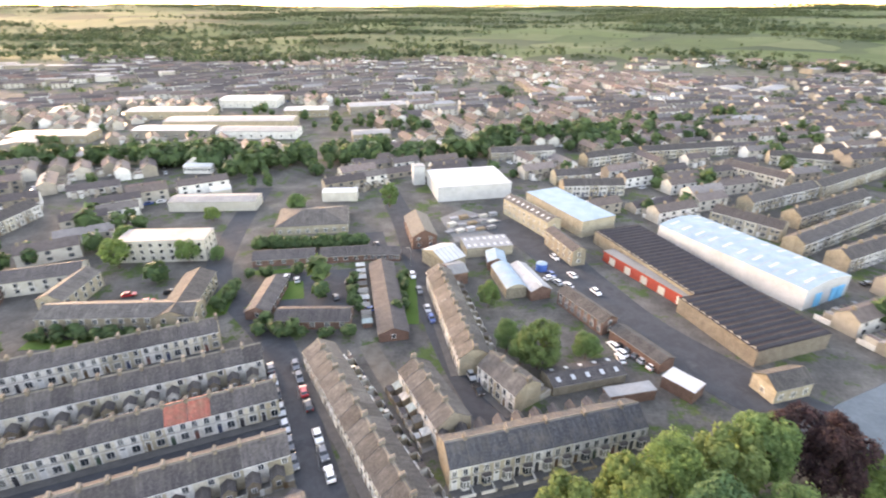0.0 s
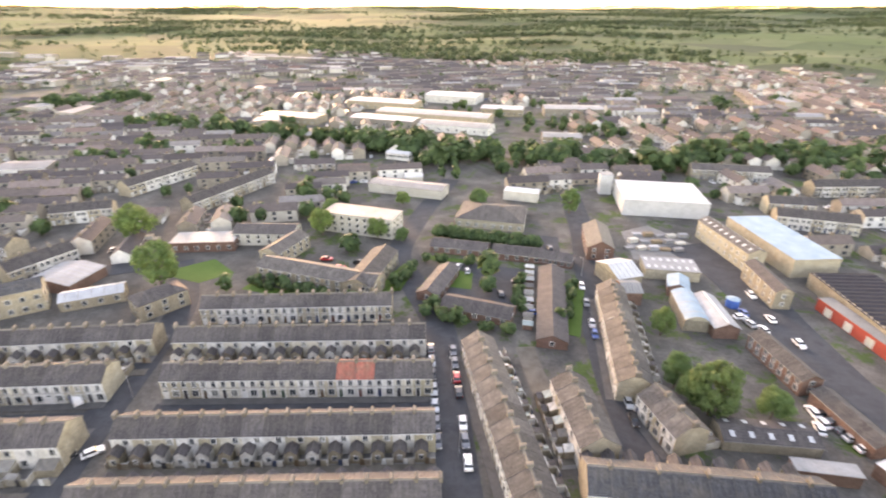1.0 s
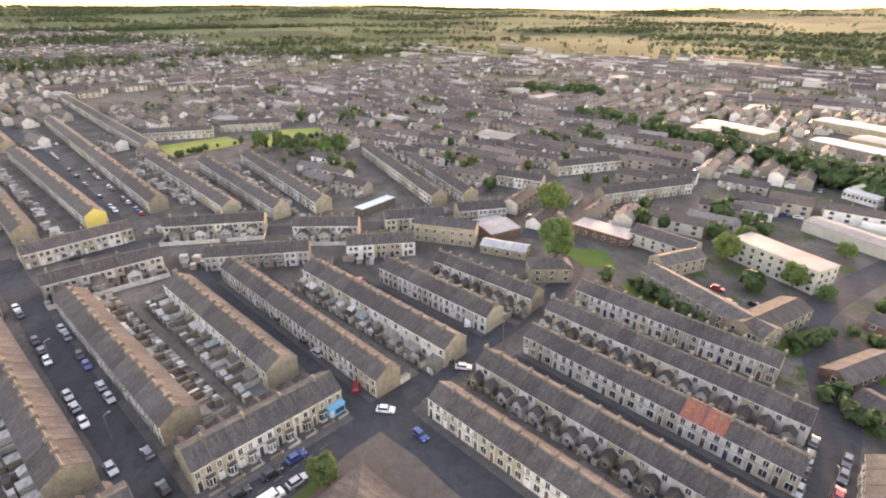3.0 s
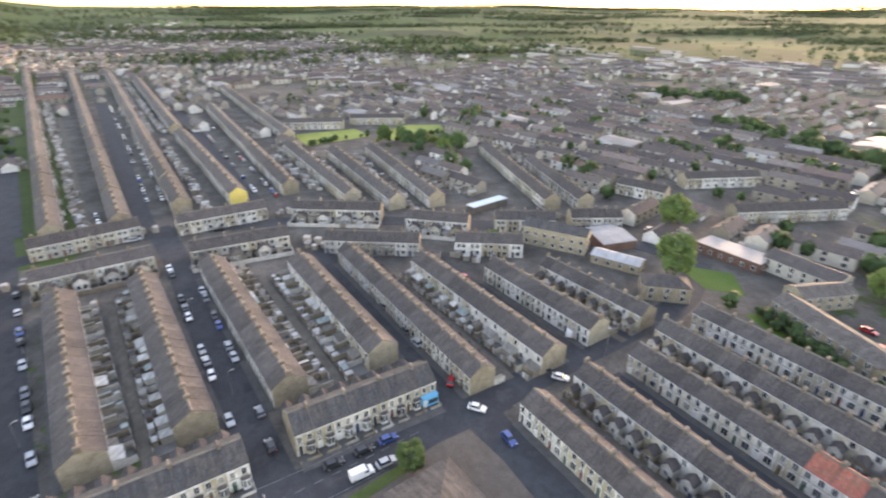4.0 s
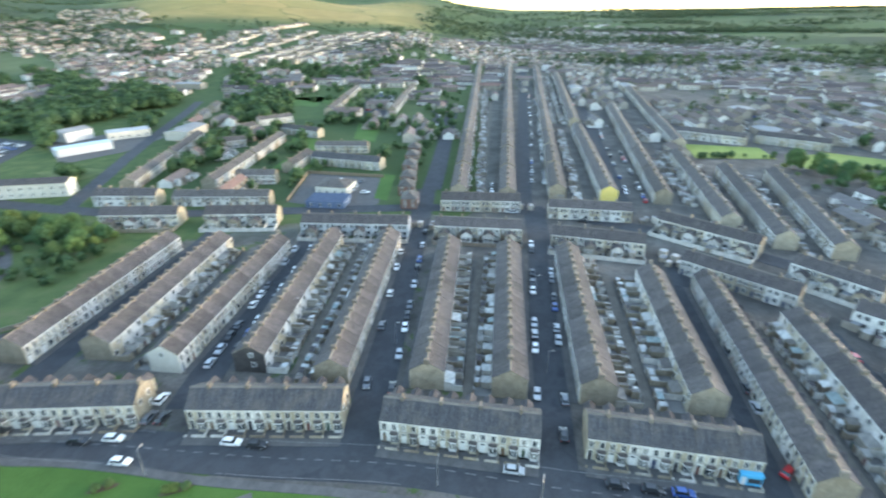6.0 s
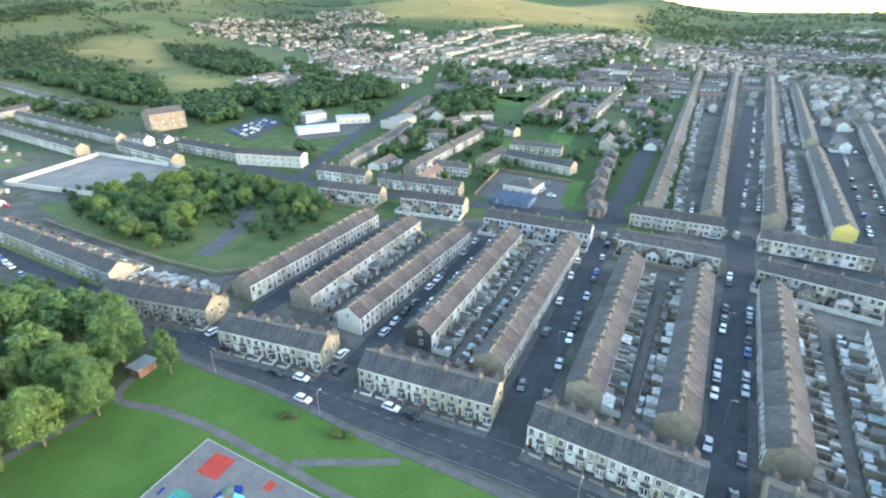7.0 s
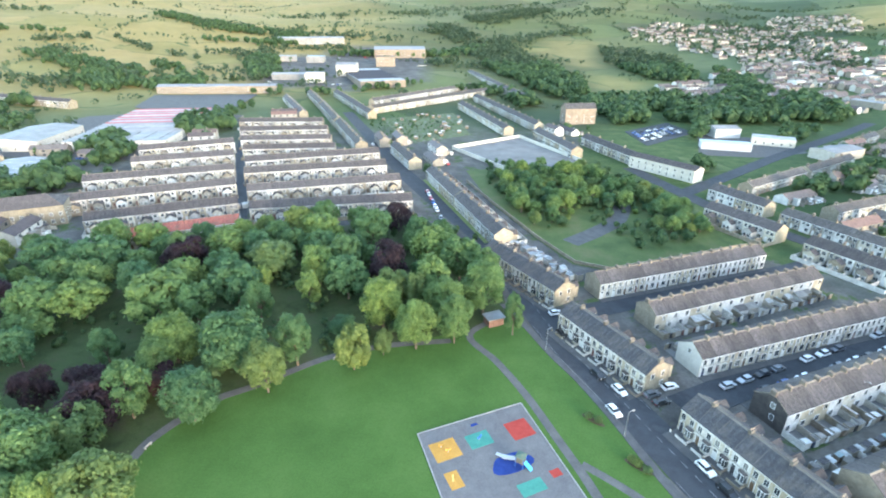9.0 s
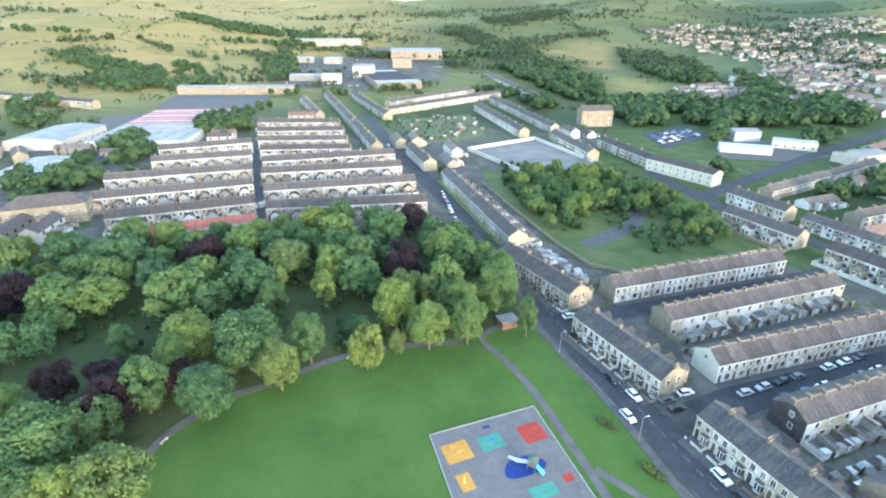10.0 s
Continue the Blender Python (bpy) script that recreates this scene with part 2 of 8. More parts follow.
M_CYAN = surf("cyan_paint", [(0.06, 0.36, 0.60), (0.10, 0.45, 0.68)], 0.5, 5.0, 0.6)
M_RUB = {
    "grey": surf("grey_play_surface", [(0.118, 0.112, 0.112), (0.165, 0.158, 0.155)], 0.25, 4.0, 0.95),
    "red": surf("red_rubber", [(0.30, 0.04, 0.03), (0.39, 0.06, 0.045)], 0.6, 5.0, 0.9),
    "orange": surf("orange_rubber", [(0.42, 0.215, 0.045), (0.52, 0.28, 0.07)], 0.6, 5.0, 0.9),
    "teal": surf("teal_rubber", [(0.05, 0.20, 0.155), (0.075, 0.27, 0.21)], 0.6, 5.0, 0.9),
    "blue": surf("blue_rubber", [(0.012, 0.03, 0.14), (0.022, 0.05, 0.20)], 0.6, 5.0, 0.9),
}
M_STEEL = surf("galvanised_steel", [(0.32, 0.33, 0.34), (0.48, 0.49, 0.5)], 1.0, 8.0, 0.4, 0.7, 0.05)
M_YEL = surf("yellow_paint", [(0.62, 0.47, 0.12), (0.70, 0.56, 0.2)], 0.8, 5.0, 0.7)
M_TYRE = surf("tyre_rubber", [(0.015, 0.015, 0.016), (0.03, 0.03, 0.03)], 3.0, 20.0, 0.9)
M_CARGLASS = surf("car_glass", [(0.015, 0.018, 0.022), (0.03, 0.035, 0.04)], 1.0, 3.0, 0.08, bumps=0.0)


def paint(name, c):
    m, nt, b = start(name, 0.28)
    col = mix(nt, 0.25, c, ramp(nt, noise_tex(nt, world_coords(nt), 1.5, 4), [(0.3, (0.7, 0.7, 0.7)), (0.7, (1.2, 1.2, 1.2))]), "MULTIPLY")
    nt.links.new(col, b.inputs["Base Color"])
    b.inputs["Coat Weight"].default_value = 0.6
    return m


CAR_COLOURS = {"white": (0.78, 0.78, 0.77), "silver": (0.42, 0.44, 0.46), "black": (0.018, 0.019, 0.022),
               "blue": (0.02, 0.07, 0.25), "red": (0.46, 0.02, 0.025), "grey": (0.12, 0.13, 0.145)}
M_PAINT = {k: paint(k + "_car_paint", c) for k, c in CAR_COLOURS.items()}
M_LAMPLENS = surf("lamp_lens", [(0.6, 0.6, 0.58), (0.75, 0.75, 0.73)], 1.0, 5.0, 0.3, bumps=0.0)
M_TAIL = surf("tail_lamp_red", [(0.40, 0.02, 0.02), (0.48, 0.03, 0.03)], 1.0, 5.0, 0.3, bumps=0.0)
M_WATER = surf("pond_water", [(0.05, 0.07, 0.08), (0.08, 0.10, 0.11)], 0.2, 1.0, 0.06, bumps=0.02)
M_TIMBER = surf("weathered_timber", [(0.16, 0.12, 0.08), (0.24, 0.19, 0.13)], 1.5, 9.0, 0.85, bumps=0.3)


# ---- mesh building ----
class Build:
    """Collects corners and faces, with a material for each face."""

    def __init__(self):
        self.v, self.f, self.m, self.mats = [], [], [], []

    def slot(self, mat):
        if mat not in self.mats:
            self.mats.append(mat)
        return self.mats.index(mat)

    def face(self, pts, mat):
        n = len(self.v)
        self.v.extend(pts)
        self.f.append(tuple(range(n, n + len(pts))))
        self.m.append(self.slot(mat))

    def box(self, x0, x1, y0, y1, z0, z1, mat, top=None, skip=""):
        n = len(self.v)
        self.v.extend([(x0, y0, z0), (x1, y0, z0), (x1, y1, z0), (x0, y1, z0), (x0, y0, z1), (x1, y0, z1), (x1, y1, z1), (x0, y1, z1)])
        s, st = self.slot(mat), self.slot(top or mat)
        for key, q, k in (("b", (0, 3, 2, 1), s), ("t", (4, 5, 6, 7), st), ("f", (0, 1, 5, 4), s), ("r", (1, 2, 6, 5), s), ("k", (2, 3, 7, 6), s), ("l", (3, 0, 4, 7), s)):
            if key not in skip:
                self.f.append(tuple(n + i for i in q))
                self.m.append(k)

    def prism(self, loop, z0, z1, mat, top=None):
        """A plan loop (counter-clockwise) raised from z0 to z1."""
        n, c = len(self.v), len(loop)
        self.v.extend([(x, y, z0) for x, y in loop] + [(x, y, z1) for x, y in loop])
        s, st = self.slot(mat), self.slot(top or mat)
        for i in range(c):
            j = (i + 1) % c
            self.f.append((n + i, n + j, n + c + j, n + c + i))
            self.m.append(s)
        self.f.append(tuple(n + c + i for i in range(c)))
        self.m.append(st)
        self.f.append(tuple(n + c - 1 - i for i in range(c)))
        self.m.append(s)

    def extrude_y(self, prof, y0, y1, mat, inset=None):
        """A side profile (x, z), counter-clockwise seen from -y, drawn out from y0 to y1; inset narrows a corner by that much."""
        n, c = len(self.v), len(prof)
        ins = inset or [0] * c
        self.v.extend([(x, y0 + d, z) for (x, z), d in zip(prof, ins)] + [(x, y1 - d, z) for (x, z), d in zip(prof, ins)])
        s = self.slot(mat)
        self.f.append(tuple(n + i for i in range(c)))
        self.f.append(tuple(n + 2 * c - 1 - i for i in range(c)))
        self.m.extend([s, s])
        for i in range(c):
            j = (i + 1) % c
            self.f.append((n + i, n + c + i, n + c + j, n + j))
            self.m.append(s)

    def tube(self, a, b, ra, rb, mat, sides=8, caps=True):
        a, b = Vector(a), Vector(b)
        d = (b - a).normalized()
        u = d.orthogonal().normalized()
        w = d.cross(u)
        n = len(self.v)
        for p, r in ((a, ra), (b, rb)):
            for i in range(sides):
                t = 2 * math.pi * i / sides
                self.v.append(tuple(p + u * (r * math.cos(t)) + w * (r * math.sin(t))))
        s = self.slot(mat)
        for i in range(sides):
            j = (i + 1) % sides
            self.f.append((n + i, n + j, n + sides + j, n + sides + i))
            self.m.append(s)
        if caps:
            self.f.append(tuple(n + sides - 1 - i for i in range(sides)))
            self.f.append(tuple(n + sides + i for i in range(sides)))
            self.m.extend([s, s])

    def mesh(self, name):
        me = bpy.data.meshes.new(name)
        me.from_pydata(self.v, [], self.f)
        for m in self.mats:
            me.materials.append(m)
        me.polygons.foreach_set("material_index", self.m)
        me.update()
        return me


def part(name, b, parent, label=""):
    ob = new(name, b.mesh(name))
    ob.parent = parent
    return tagged(ob, label)


def thing(name, m, label, category, group=""):
    e = new(name)
    e.empty_display_size = 0.5
    e.matrix_basis = m
    return tagged(e, label, category, group)


def setting(name, b, label="", category=""):
    return tagged(new(name, b.mesh(name)), label, category, kind="structure")


class Stamp:
    """One finished thing, set down again and again."""

    def __init__(self, ob):
        self.ob, self.used = ob, False

    def put(self, m, label="", group=""):
        if self.used:
            k = self.ob.scale
            ob = copy_thing(self.ob, m @ Matrix.Diagonal((1 / k.x, 1 / k.y, 1 / k.z, 1)))
        else:
            ob, self.used = self.ob, True
            ob.matrix_basis = m
        return tagged(ob, label, "", group)


def pt(x, y, z, deg, sx=1.0, sy=1.0):
    return Matrix.Translation((x, y, z)) @ Matrix.Rotation(radians(deg), 4, "Z") @ Matrix.Diagonal((sx, sy, 1, 1))


rng = random.Random(7)

# ---- terraced houses: the front looks to -y, the row runs along x ----
def window(b, x, z0, w, h, y, out, sill=True):
    """A framed pane with a stone head and sill in a wall at y; out is -1 for a front, 1 for a rear wall."""
    a, c = y + out * 0.005, y + out * 0.07
    lo, hi = min(a, c), max(a, c)
    b.box(x - w / 2 - 0.09, x + w / 2 + 0.09, lo, hi, z0 - 0.09, z0 + h + 0.09, M_FRAME)
    g0, g1 = y + out * 0.06, y + out * 0.085
    lo, hi = min(g0, g1), max(g0, g1)
    b.box(x - w / 2, x - 0.03, lo, hi, z0, z0 + h, M_GLASS)
    b.box(x + 0.03, x + w / 2, lo, hi, z0, z0 + h, M_GLASS)
    if sill:
        s0, s1 = y, y + out * 0.16
        b.box(x - w / 2 - 0.15, x + w / 2 + 0.15, min(s0, s1), max(s0, s1), z0 - 0.22, z0 - 0.1, M_KERB)


def gable_shell(b, x0, x1, d, eave, ridge, front=None, rear=None, ends=None):
    """Four walls with gables under a roof whose ridge runs along x."""
    h = d / 2
    g0 = -2.5 if x1 - x0 > 20 else 0
    b.face([(x0, -h, g0), (x1, -h, g0), (x1, -h, eave), (x0, -h, eave)], front or M_STONE)
    b.face([(x1, h, g0), (x0, h, g0), (x0, h, eave), (x1, h, eave)], rear or M_STONE)
    b.face([(x1, -h, g0), (x1, h, g0), (x1, h, eave), (x1, 0, ridge), (x1, -h, eave)], ends or M_STONE)
    b.face([(x0, h, g0), (x0, -h, g0), (x0, -h, eave), (x0, 0, ridge), (x0, h, eave)], ends or M_STONE)


def roof_slab(b, x0, x1, d, eave, ridge, mat, over=0.25, thick=0.14, ridge_mat=None):
    h = d / 2 + over
    k = (ridge - eave) / (d / 2)
    ze = eave - over * k
    for s in (-1, 1):
        p = [(x0, s * h, ze + thick), (x1, s * h, ze + thick), (x1, 0, ridge + thick), (x0, 0, ridge + thick)]
        q = [(x, y, z - thick) for x, y, z in p]
        if s > 0:
            p, q = p[::-1], q[::-1]
        b.face(p, mat)
        b.face(q[::-1], mat)
        b.face([q[0], q[1], p[1], p[0]] if s < 0 else [q[2], q[3], p[3], p[2]], M_FRAME)
    for x, o in ((x0, 1), (x1, -1)):
        for s in (-1, 1):
            e = [(x, s * h, ze), (x, s * h, ze + thick), (x, 0, ridge + thick), (x, 0, ridge)]
            b.face(e if s * o > 0 else e[::-1], M_RIDGE)
    if ridge_mat:
        for s in (-1, 1):
            e = [(x0, s * 0.26, ridge + thick - 0.26 * k + 0.05), (x1, s * 0.26, ridge + thick - 0.26 * k + 0.05), (x1, 0, ridge + thick + 0.09), (x0, 0, ridge + thick + 0.09)]
            b.face(e if s < 0 else e[::-1], ridge_mat)


def chimney(b, x, y, z0, z1, w=0.62, d=1.25, pots=3):
    b.box(x - w / 2, x + w / 2, y - d / 2, y + d / 2, z0, z1 - 0.1, M_CHIM)
    b.box(x - w / 2 - 0.07, x + w / 2 + 0.07, y - d / 2 - 0.07, y + d / 2 + 0.07, z1 - 0.2, z1, M_RIDGE)
    for i in range(pots):
        yy = y + d * ((i + 0.5) / pots - 0.5)
        b.tube((x, yy, z1), (x, yy, z1 + 0.34), 0.13, 0.1, M_POT, 6)


HW = 4.3


def house_stamp(style, yard, d=8.2, eave=5.5, ridge=8.0, roof=None, label="", variant=0, stack=True):
    """style: plain, bay or far. yard: depth of the walled back yard, 0 for none."""
    e = thing("terraced_house", Matrix.Identity(4), label, "house")
    x0, x1, f = -HW / 2, HW / 2, -d / 2
    b = Build()
    gable_shell(b, x0, x1, d, eave, ridge, M_FRONT, M_FRONT if style != "bay" else M_STONE)
    if style == "far":
        for y, o in ((f, -1), (-f, 1)):
            window(b, -1.0, 3.5, 0.95, 1.4, y, o, False)
            window(b, 1.05, 3.5, 0.95, 1.4, y, o, False)
            window(b, 0.8, 0.9, 1.4, 1.5, y, o, False)
            b.box(-1.6, -0.7, min(y, y + 0.06 * o), max(y, y + 0.06 * o), 0.1, 2.3, M_DOOR)
    else:
        b.box(x0, x1, f - 0.05, f, 3.02, 3.18, M_KERB)
    part("wall", b, e)
    b = Build()
    roof_slab(b, x0, x1, d, eave, ridge, roof or M_SLATE)
    kk = (ridge - eave) / (d / 2)
    for sy in (-1, 1):
        q = [(x1 - 0.08, sy * (d / 2 + 0.25), eave + 0.19 - 0.25 * kk), (x1 + 0.08, sy * (d / 2 + 0.25), eave + 0.19 - 0.25 * kk), (x1 + 0.08, 0, ridge + 0.21), (x1 - 0.08, 0, ridge + 0.21)]
        b.face(q if sy < 0 else q[::-1], M_SLATE_B)
        for i0, i1 in ((1, 2), (3, 0)):
            w4 = [q[i0], q[i1], (q[i1][0], q[i1][1], q[i1][2] - 0.12), (q[i0][0], q[i0][1], q[i0][2] - 0.12)]
            b.face(w4, M_SLATE_B)
    roof_ob = part("roof", b, e)
    b = Build()
    k = (ridge - eave) / (d / 2)
    for s in (-1, 1):
        q = [(x0, s * 0.3, ridge + 0.16 - 0.3 * k), (x1, s * 0.3, ridge + 0.16 - 0.3 * k), (x1, 0, ridge + 0.24), (x0, 0, ridge + 0.24)]
        b.face(q if s < 0 else q[::-1], M_RIDGE)
    part("ridge_tiles", b, roof_ob if style != "far" else e, "pale stone ridge tiles")
    if stack:
        b = Build()
        chimney(b, x1 - 0.02, 0.0, ridge - 0.5, ridge + 0.85)
        part("chimney", b, e)
    if style == "far":
        return Stamp(e)
    b = Build()
    b.box(-1.72, -0.62, f - 0.06, f + 0.01, 0.15, 2.75, M_FRAME)
    b.box(-1.6, -0.74, f - 0.09, f - 0.05, 0.2, 2.15, M_DOOR)
    b.box(-1.6, -0.74, f - 0.09, f - 0.05, 2.22, 2.65, M_GLASS)
    b.box(-1.8, -0.55, f - 0.45, f, 0.0, 0.15, M_KERB)
    part("front_door", b, e)
    for x in (-1.15, 1.05):
        b = Build()
        window(b, x, 3.55, 0.9, 1.45, f, -1)
        part("window", b, e)
    b = Build()
    if style == "bay":
        def ring(o, z):
            pts = [(-0.0 - o, f + 0.02), (0.35 - 0.6 * o, f - 0.75 - o), (0.45, f - 0.75 - o), (0.98, f - 0.75 - o), (1.12, f - 0.75 - o), (1.65, f - 0.75 - o), (1.75 + 0.6 * o, f - 0.75 - o), (2.05 + o, f + 0.02)]
            b.v.extend((x, y, z) for x, y in pts)
        n0 = len(b.v)
        for o, z in ((0, 0), (0, 0.75), (-0.06, 0.76), (-0.06, 2.5), (0.1, 2.52), (0.1, 2.68), (-0.35, 2.95)):
            ring(o, z)
        bands = (M_FRONT, M_KERB, None, M_FRAME, M_FRAME, M_SLATE)
        for k, mat in enumerate(bands):
            for q in range(7):
                a0 = n0 + 8 * k + q
                b.f.append((a0, a0 + 1, a0 + 9, a0 + 8))
                b.m.append(b.slot(mat or (M_FRAME if q in (1, 3, 5) else M_GLASS)))
        b.f.append(tuple(n0 + 48 + q for q in range(8)))
        b.m.append(b.slot(M_SLATE))
        part("bay_window", b, e, "white framed stone bay window with a slate cap")
        b = Build()
        b.box(x0, -1.75, f - 2.3, f - 2.1, 0, 0.75, M_YARD)
        b.box(-0.6, x1, f - 2.3, f - 2.1, 0, 0.75, M_YARD)
        b.box(x1 - 0.1, x1 + 0.1, f - 2.1, f - 0.02, 0, 0.75, M_YARD)
        part("garden_wall", b, e, "low stone front garden wall")
        b = Build()
        b.box(-1.9, 0.5, -f, -f + 3.4, 0, 4.0, M_STONE, skip="t")
        b.face([(-1.9, -f + 3.4, 4.0), (0.5, -f + 3.4, 4.0), (-0.7, -f + 3.4, 5.1)][::-1], M_STONE)
        for sx in (-1, 1):
            q = [(-0.7 + sx * 1.4, -f - 0.5, 3.85), (-0.7 + sx * 1.4, -f + 3.6, 3.85), (-0.7, -f + 3.6, 5.15), (-0.7, -f - 0.5, 5.15)]
            b.face(q if sx > 0 else q[::-1], M_SLATE)
        window(b, -0.7, 1.0, 1.0, 1.3, -f + 3.4, 1)
        part("rear_extension", b, e, "stone rear extension with a pitched slate roof")
    else:
        window(b, 1.0, 0.95, 1.35, 1.6, f, -1)
        part("window", b, e)
    b = Build()
    r = -f
    window(b, -0.9, 3.6, 1.0, 1.3, r, 1)
    part("window", b, e)
    if yard:
        b = Build()
        window(b, 0.9, 0.95, 1.2, 1.35, r, 1)
        part("window", b, e)
        b = Build()
        b.box(x1 - 0.09, x1 + 0.09, r, r + yard, 0, 1.75, M_YARD, M_KERB)
        b.box(x0 + 0.09, -0.9, r + yard - 0.2, r + yard, 0, 1.8, M_YARD, M_KERB)
        b.box(-0.82, 0.0, r + yard - 0.14, r + yard - 0.08, 0.05, 1.75, M_DOOR)
        b.box(x0 + 0.09, x1 - 0.09, r, r + yard - 0.2, 0.0, 0.05, M_CONC)
        part("yard_wall", b, e, "stone back yard walls with a plank gate")
        def lean_to(ya, yc, xa, xb, za, zc, mat, lab):
            """A small building with a one-way roof falling away from the house or the party wall."""
            bb = Build()
            bb.box(xa, xb, ya, yc, 0, za, M_YARD, skip="t")
            if lab:
                bb.face([(xa, ya, za), (xa, yc, za), (xa, ya, zc)][::-1], M_YARD)
                bb.face([(xb, ya, za), (xb, yc, za), (xb, ya, zc)], M_YARD)
                bb.face([(xa, ya, za), (xb, ya, za), (xb, ya, zc), (xa, ya, zc)], M_YARD)
                q = [(xa - 0.06, ya, zc + 0.03), (xa - 0.06, yc + 0.1, za), (xb, yc + 0.1, za), (xb, ya, zc + 0.03)]
            else:
                bb.face([(xa, ya, za), (xb, ya, za), (xb, ya, zc)], M_YARD)
                bb.face([(xa, yc, za), (xb, yc, za), (xb, yc, zc)][::-1], M_YARD)
                bb.face([(xb, ya, za), (xb, yc, za), (xb, yc, zc), (xb, ya, zc)], M_YARD)
                q = [(xa - 0.12, ya, za - 0.03), (xb, ya, zc + 0.03), (xb, yc + 0.06, zc + 0.03), (xa - 0.12, yc + 0.06, za - 0.03)]
            bb.face(q, mat)
            bb.face([(p[0], p[1], p[2] - 0.08) for p in q][::-1], mat)
            part("outhouse", bb, e, "low lean-to outhouse in the back yard")
        y1, y2, xb = r + 0.02, r + yard, x1 - 0.1
        if yard < 3.3:
            bb = Build()
            bb.box(-0.4, xb - 0.1, r, r + 2.5, 0, 2.9, M_YARD, skip="t")
            xm = (xb - 0.5) / 2
            bb.face([(-0.4, r + 2.5, 2.9), (xb - 0.1, r + 2.5, 2.9), (xm, r + 2.5, 3.9)][::-1], M_YARD)
            for sx in (-1, 1):
                q = [(xm + sx * 1.4, r - 0.3, 2.8), (xm + sx * 1.4, r + 2.65, 2.8), (xm, r + 2.65, 3.95), (xm, r - 0.3, 3.95)]
                bb.face(q if sx > 0 else q[::-1], M_SLATE)
                bb.face([(p[0], p[1], p[2] - 0.1) for p in q][::-sx], M_SLATE)
            window(bb, xm, 1.0, 0.8, 1.1, r + 2.5, 1, False)
            part("rear_extension", bb, e, "low rear outrigger with a pitched slate roof")
            return Stamp(e)
        if yard > 4.6:
            lean_to(y2 - 1.9, y2 - 0.21, x0 + 0.15, -1.0, 1.7, 2.0, M_YROOF, "")
        if variant == 0:
            lean_to(y1, y1 + (y2 - y1) * 0.6, 0.5, xb, 2.1, 2.7, M_YROOF, "")
            lean_to(y2 - 1.3, y2 - 0.21, 0.9, xb, 1.7, 1.95, M_YROOF, "")
        elif variant == 1:
            lean_to(y1, y1 + 1.7, -0.3, xb, 2.1, 2.6, M_YROOF, "y")
            lean_to(y2 - 1.5, y2 - 0.21, 0.3, xb, 1.75, 2.0, M_SLATE, "")
        elif variant == 2:
            lean_to(y1, y1 + 2.3, x0 + 0.12, xb, 2.05, 2.65, M_YROOF, "y")
        else:
            lean_to(y2 - 1.6, y2 - 0.21, 0.1, xb, 1.8, 2.1, M_YROOF, "")
    return Stamp(e)


STAMPS = {
    "plain": [house_stamp("plain", 4.3, label="buff stone terraced house with slate roof and walled yard", variant=k) for k in (0, 1, 2, 3)],
    "deep": [house_stamp("plain", 6.1, label="buff stone terraced house with slate roof and long walled yard", variant=k) for k in (0, 1, 2, 3)],
    "mid": [house_stamp("plain", 5.1, label="stone terraced house with slate roof and walled back yard", variant=k) for k in (0, 1, 2, 3)],
    "open": [house_stamp("plain", 0, label="stone terraced house with slate roof on a street")],
    "short": [house_stamp("plain", 3.1, 7.2, 5.3, 7.7, label="narrow stone terraced house with slate roof and small yard", variant=k) for k in (0, 1, 3)],
    "shortopen": [house_stamp("plain", 0, 7.2, 5.3, 7.7, label="narrow stone terraced house with slate roof")],
    "bay": [house_stamp("bay", 0, 8.4, 5.7, 8.3, M_SLATE_F, label="stone bay-windowed terraced house with slate roof and front garden", stack=k) for k in (True, False)],
    "brown": [house_stamp("plain", 3.5, 8.0, 5.3, 7.9, M_SLATE_B, label="stone terraced house with brown tiled roof", variant=k) for k in (0, 1)],
    "farred": [house_stamp("plain", 3.1, 7.2, 5.3, 7.7, M_SLATE_RED, label="stone terraced house with a red tiled roof")],
}
STAMP_D = {"plain": 8.2, "deep": 8.2, "mid": 8.2, "open": 8.2, "short": 7.2, "shortopen": 7.2, "bay": 8.4, "brown": 8.0, "far": 8.0, "farbrown": 8.0, "farred": 8.0}
PAVES = []


def terrace(name, style, x1, y1, x2, y2, front, n=0, pave=2.0, red=()):
    """A row of houses whose ridge runs from one point to another; front 1: the fronts look to the left of that way, -1: to its right."""
    length = math.hypot(x2 - x1, y2 - y1)
    n = n or max(1, round(length / 4.35))
    way = math.degrees(math.atan2(y2 - y1, x2 - x1))
    deg = way if front < 0 else way + 180
    made = []
    for i in range(n):
        t = (i + 0.5) / n
        kinds = STAMPS["farred" if i in red else style]
        s = kinds[i % 2] if style == "bay" else rng.choice(kinds)
        made.append(s.put(pt(x1 + (x2 - x1) * t, y1 + (y2 - y1) * t, 0, deg, length / n / HW), group=name))
    if pave:
        h = STAMP_D[style] / 2
        c, s2 = math.cos(radians(deg)), math.sin(radians(deg))
        mx, my = (x1 + x2) / 2, (y1 + y2) / 2
        loop = [(mx + c * a - s2 * q, my + s2 * a + c * q) for a, q in ((-length / 2, -h - pave), (length / 2, -h - pave), (length / 2, -h - 0.02), (-length / 2, -h - 0.02))]
        PAVES.append(loop)
    return made


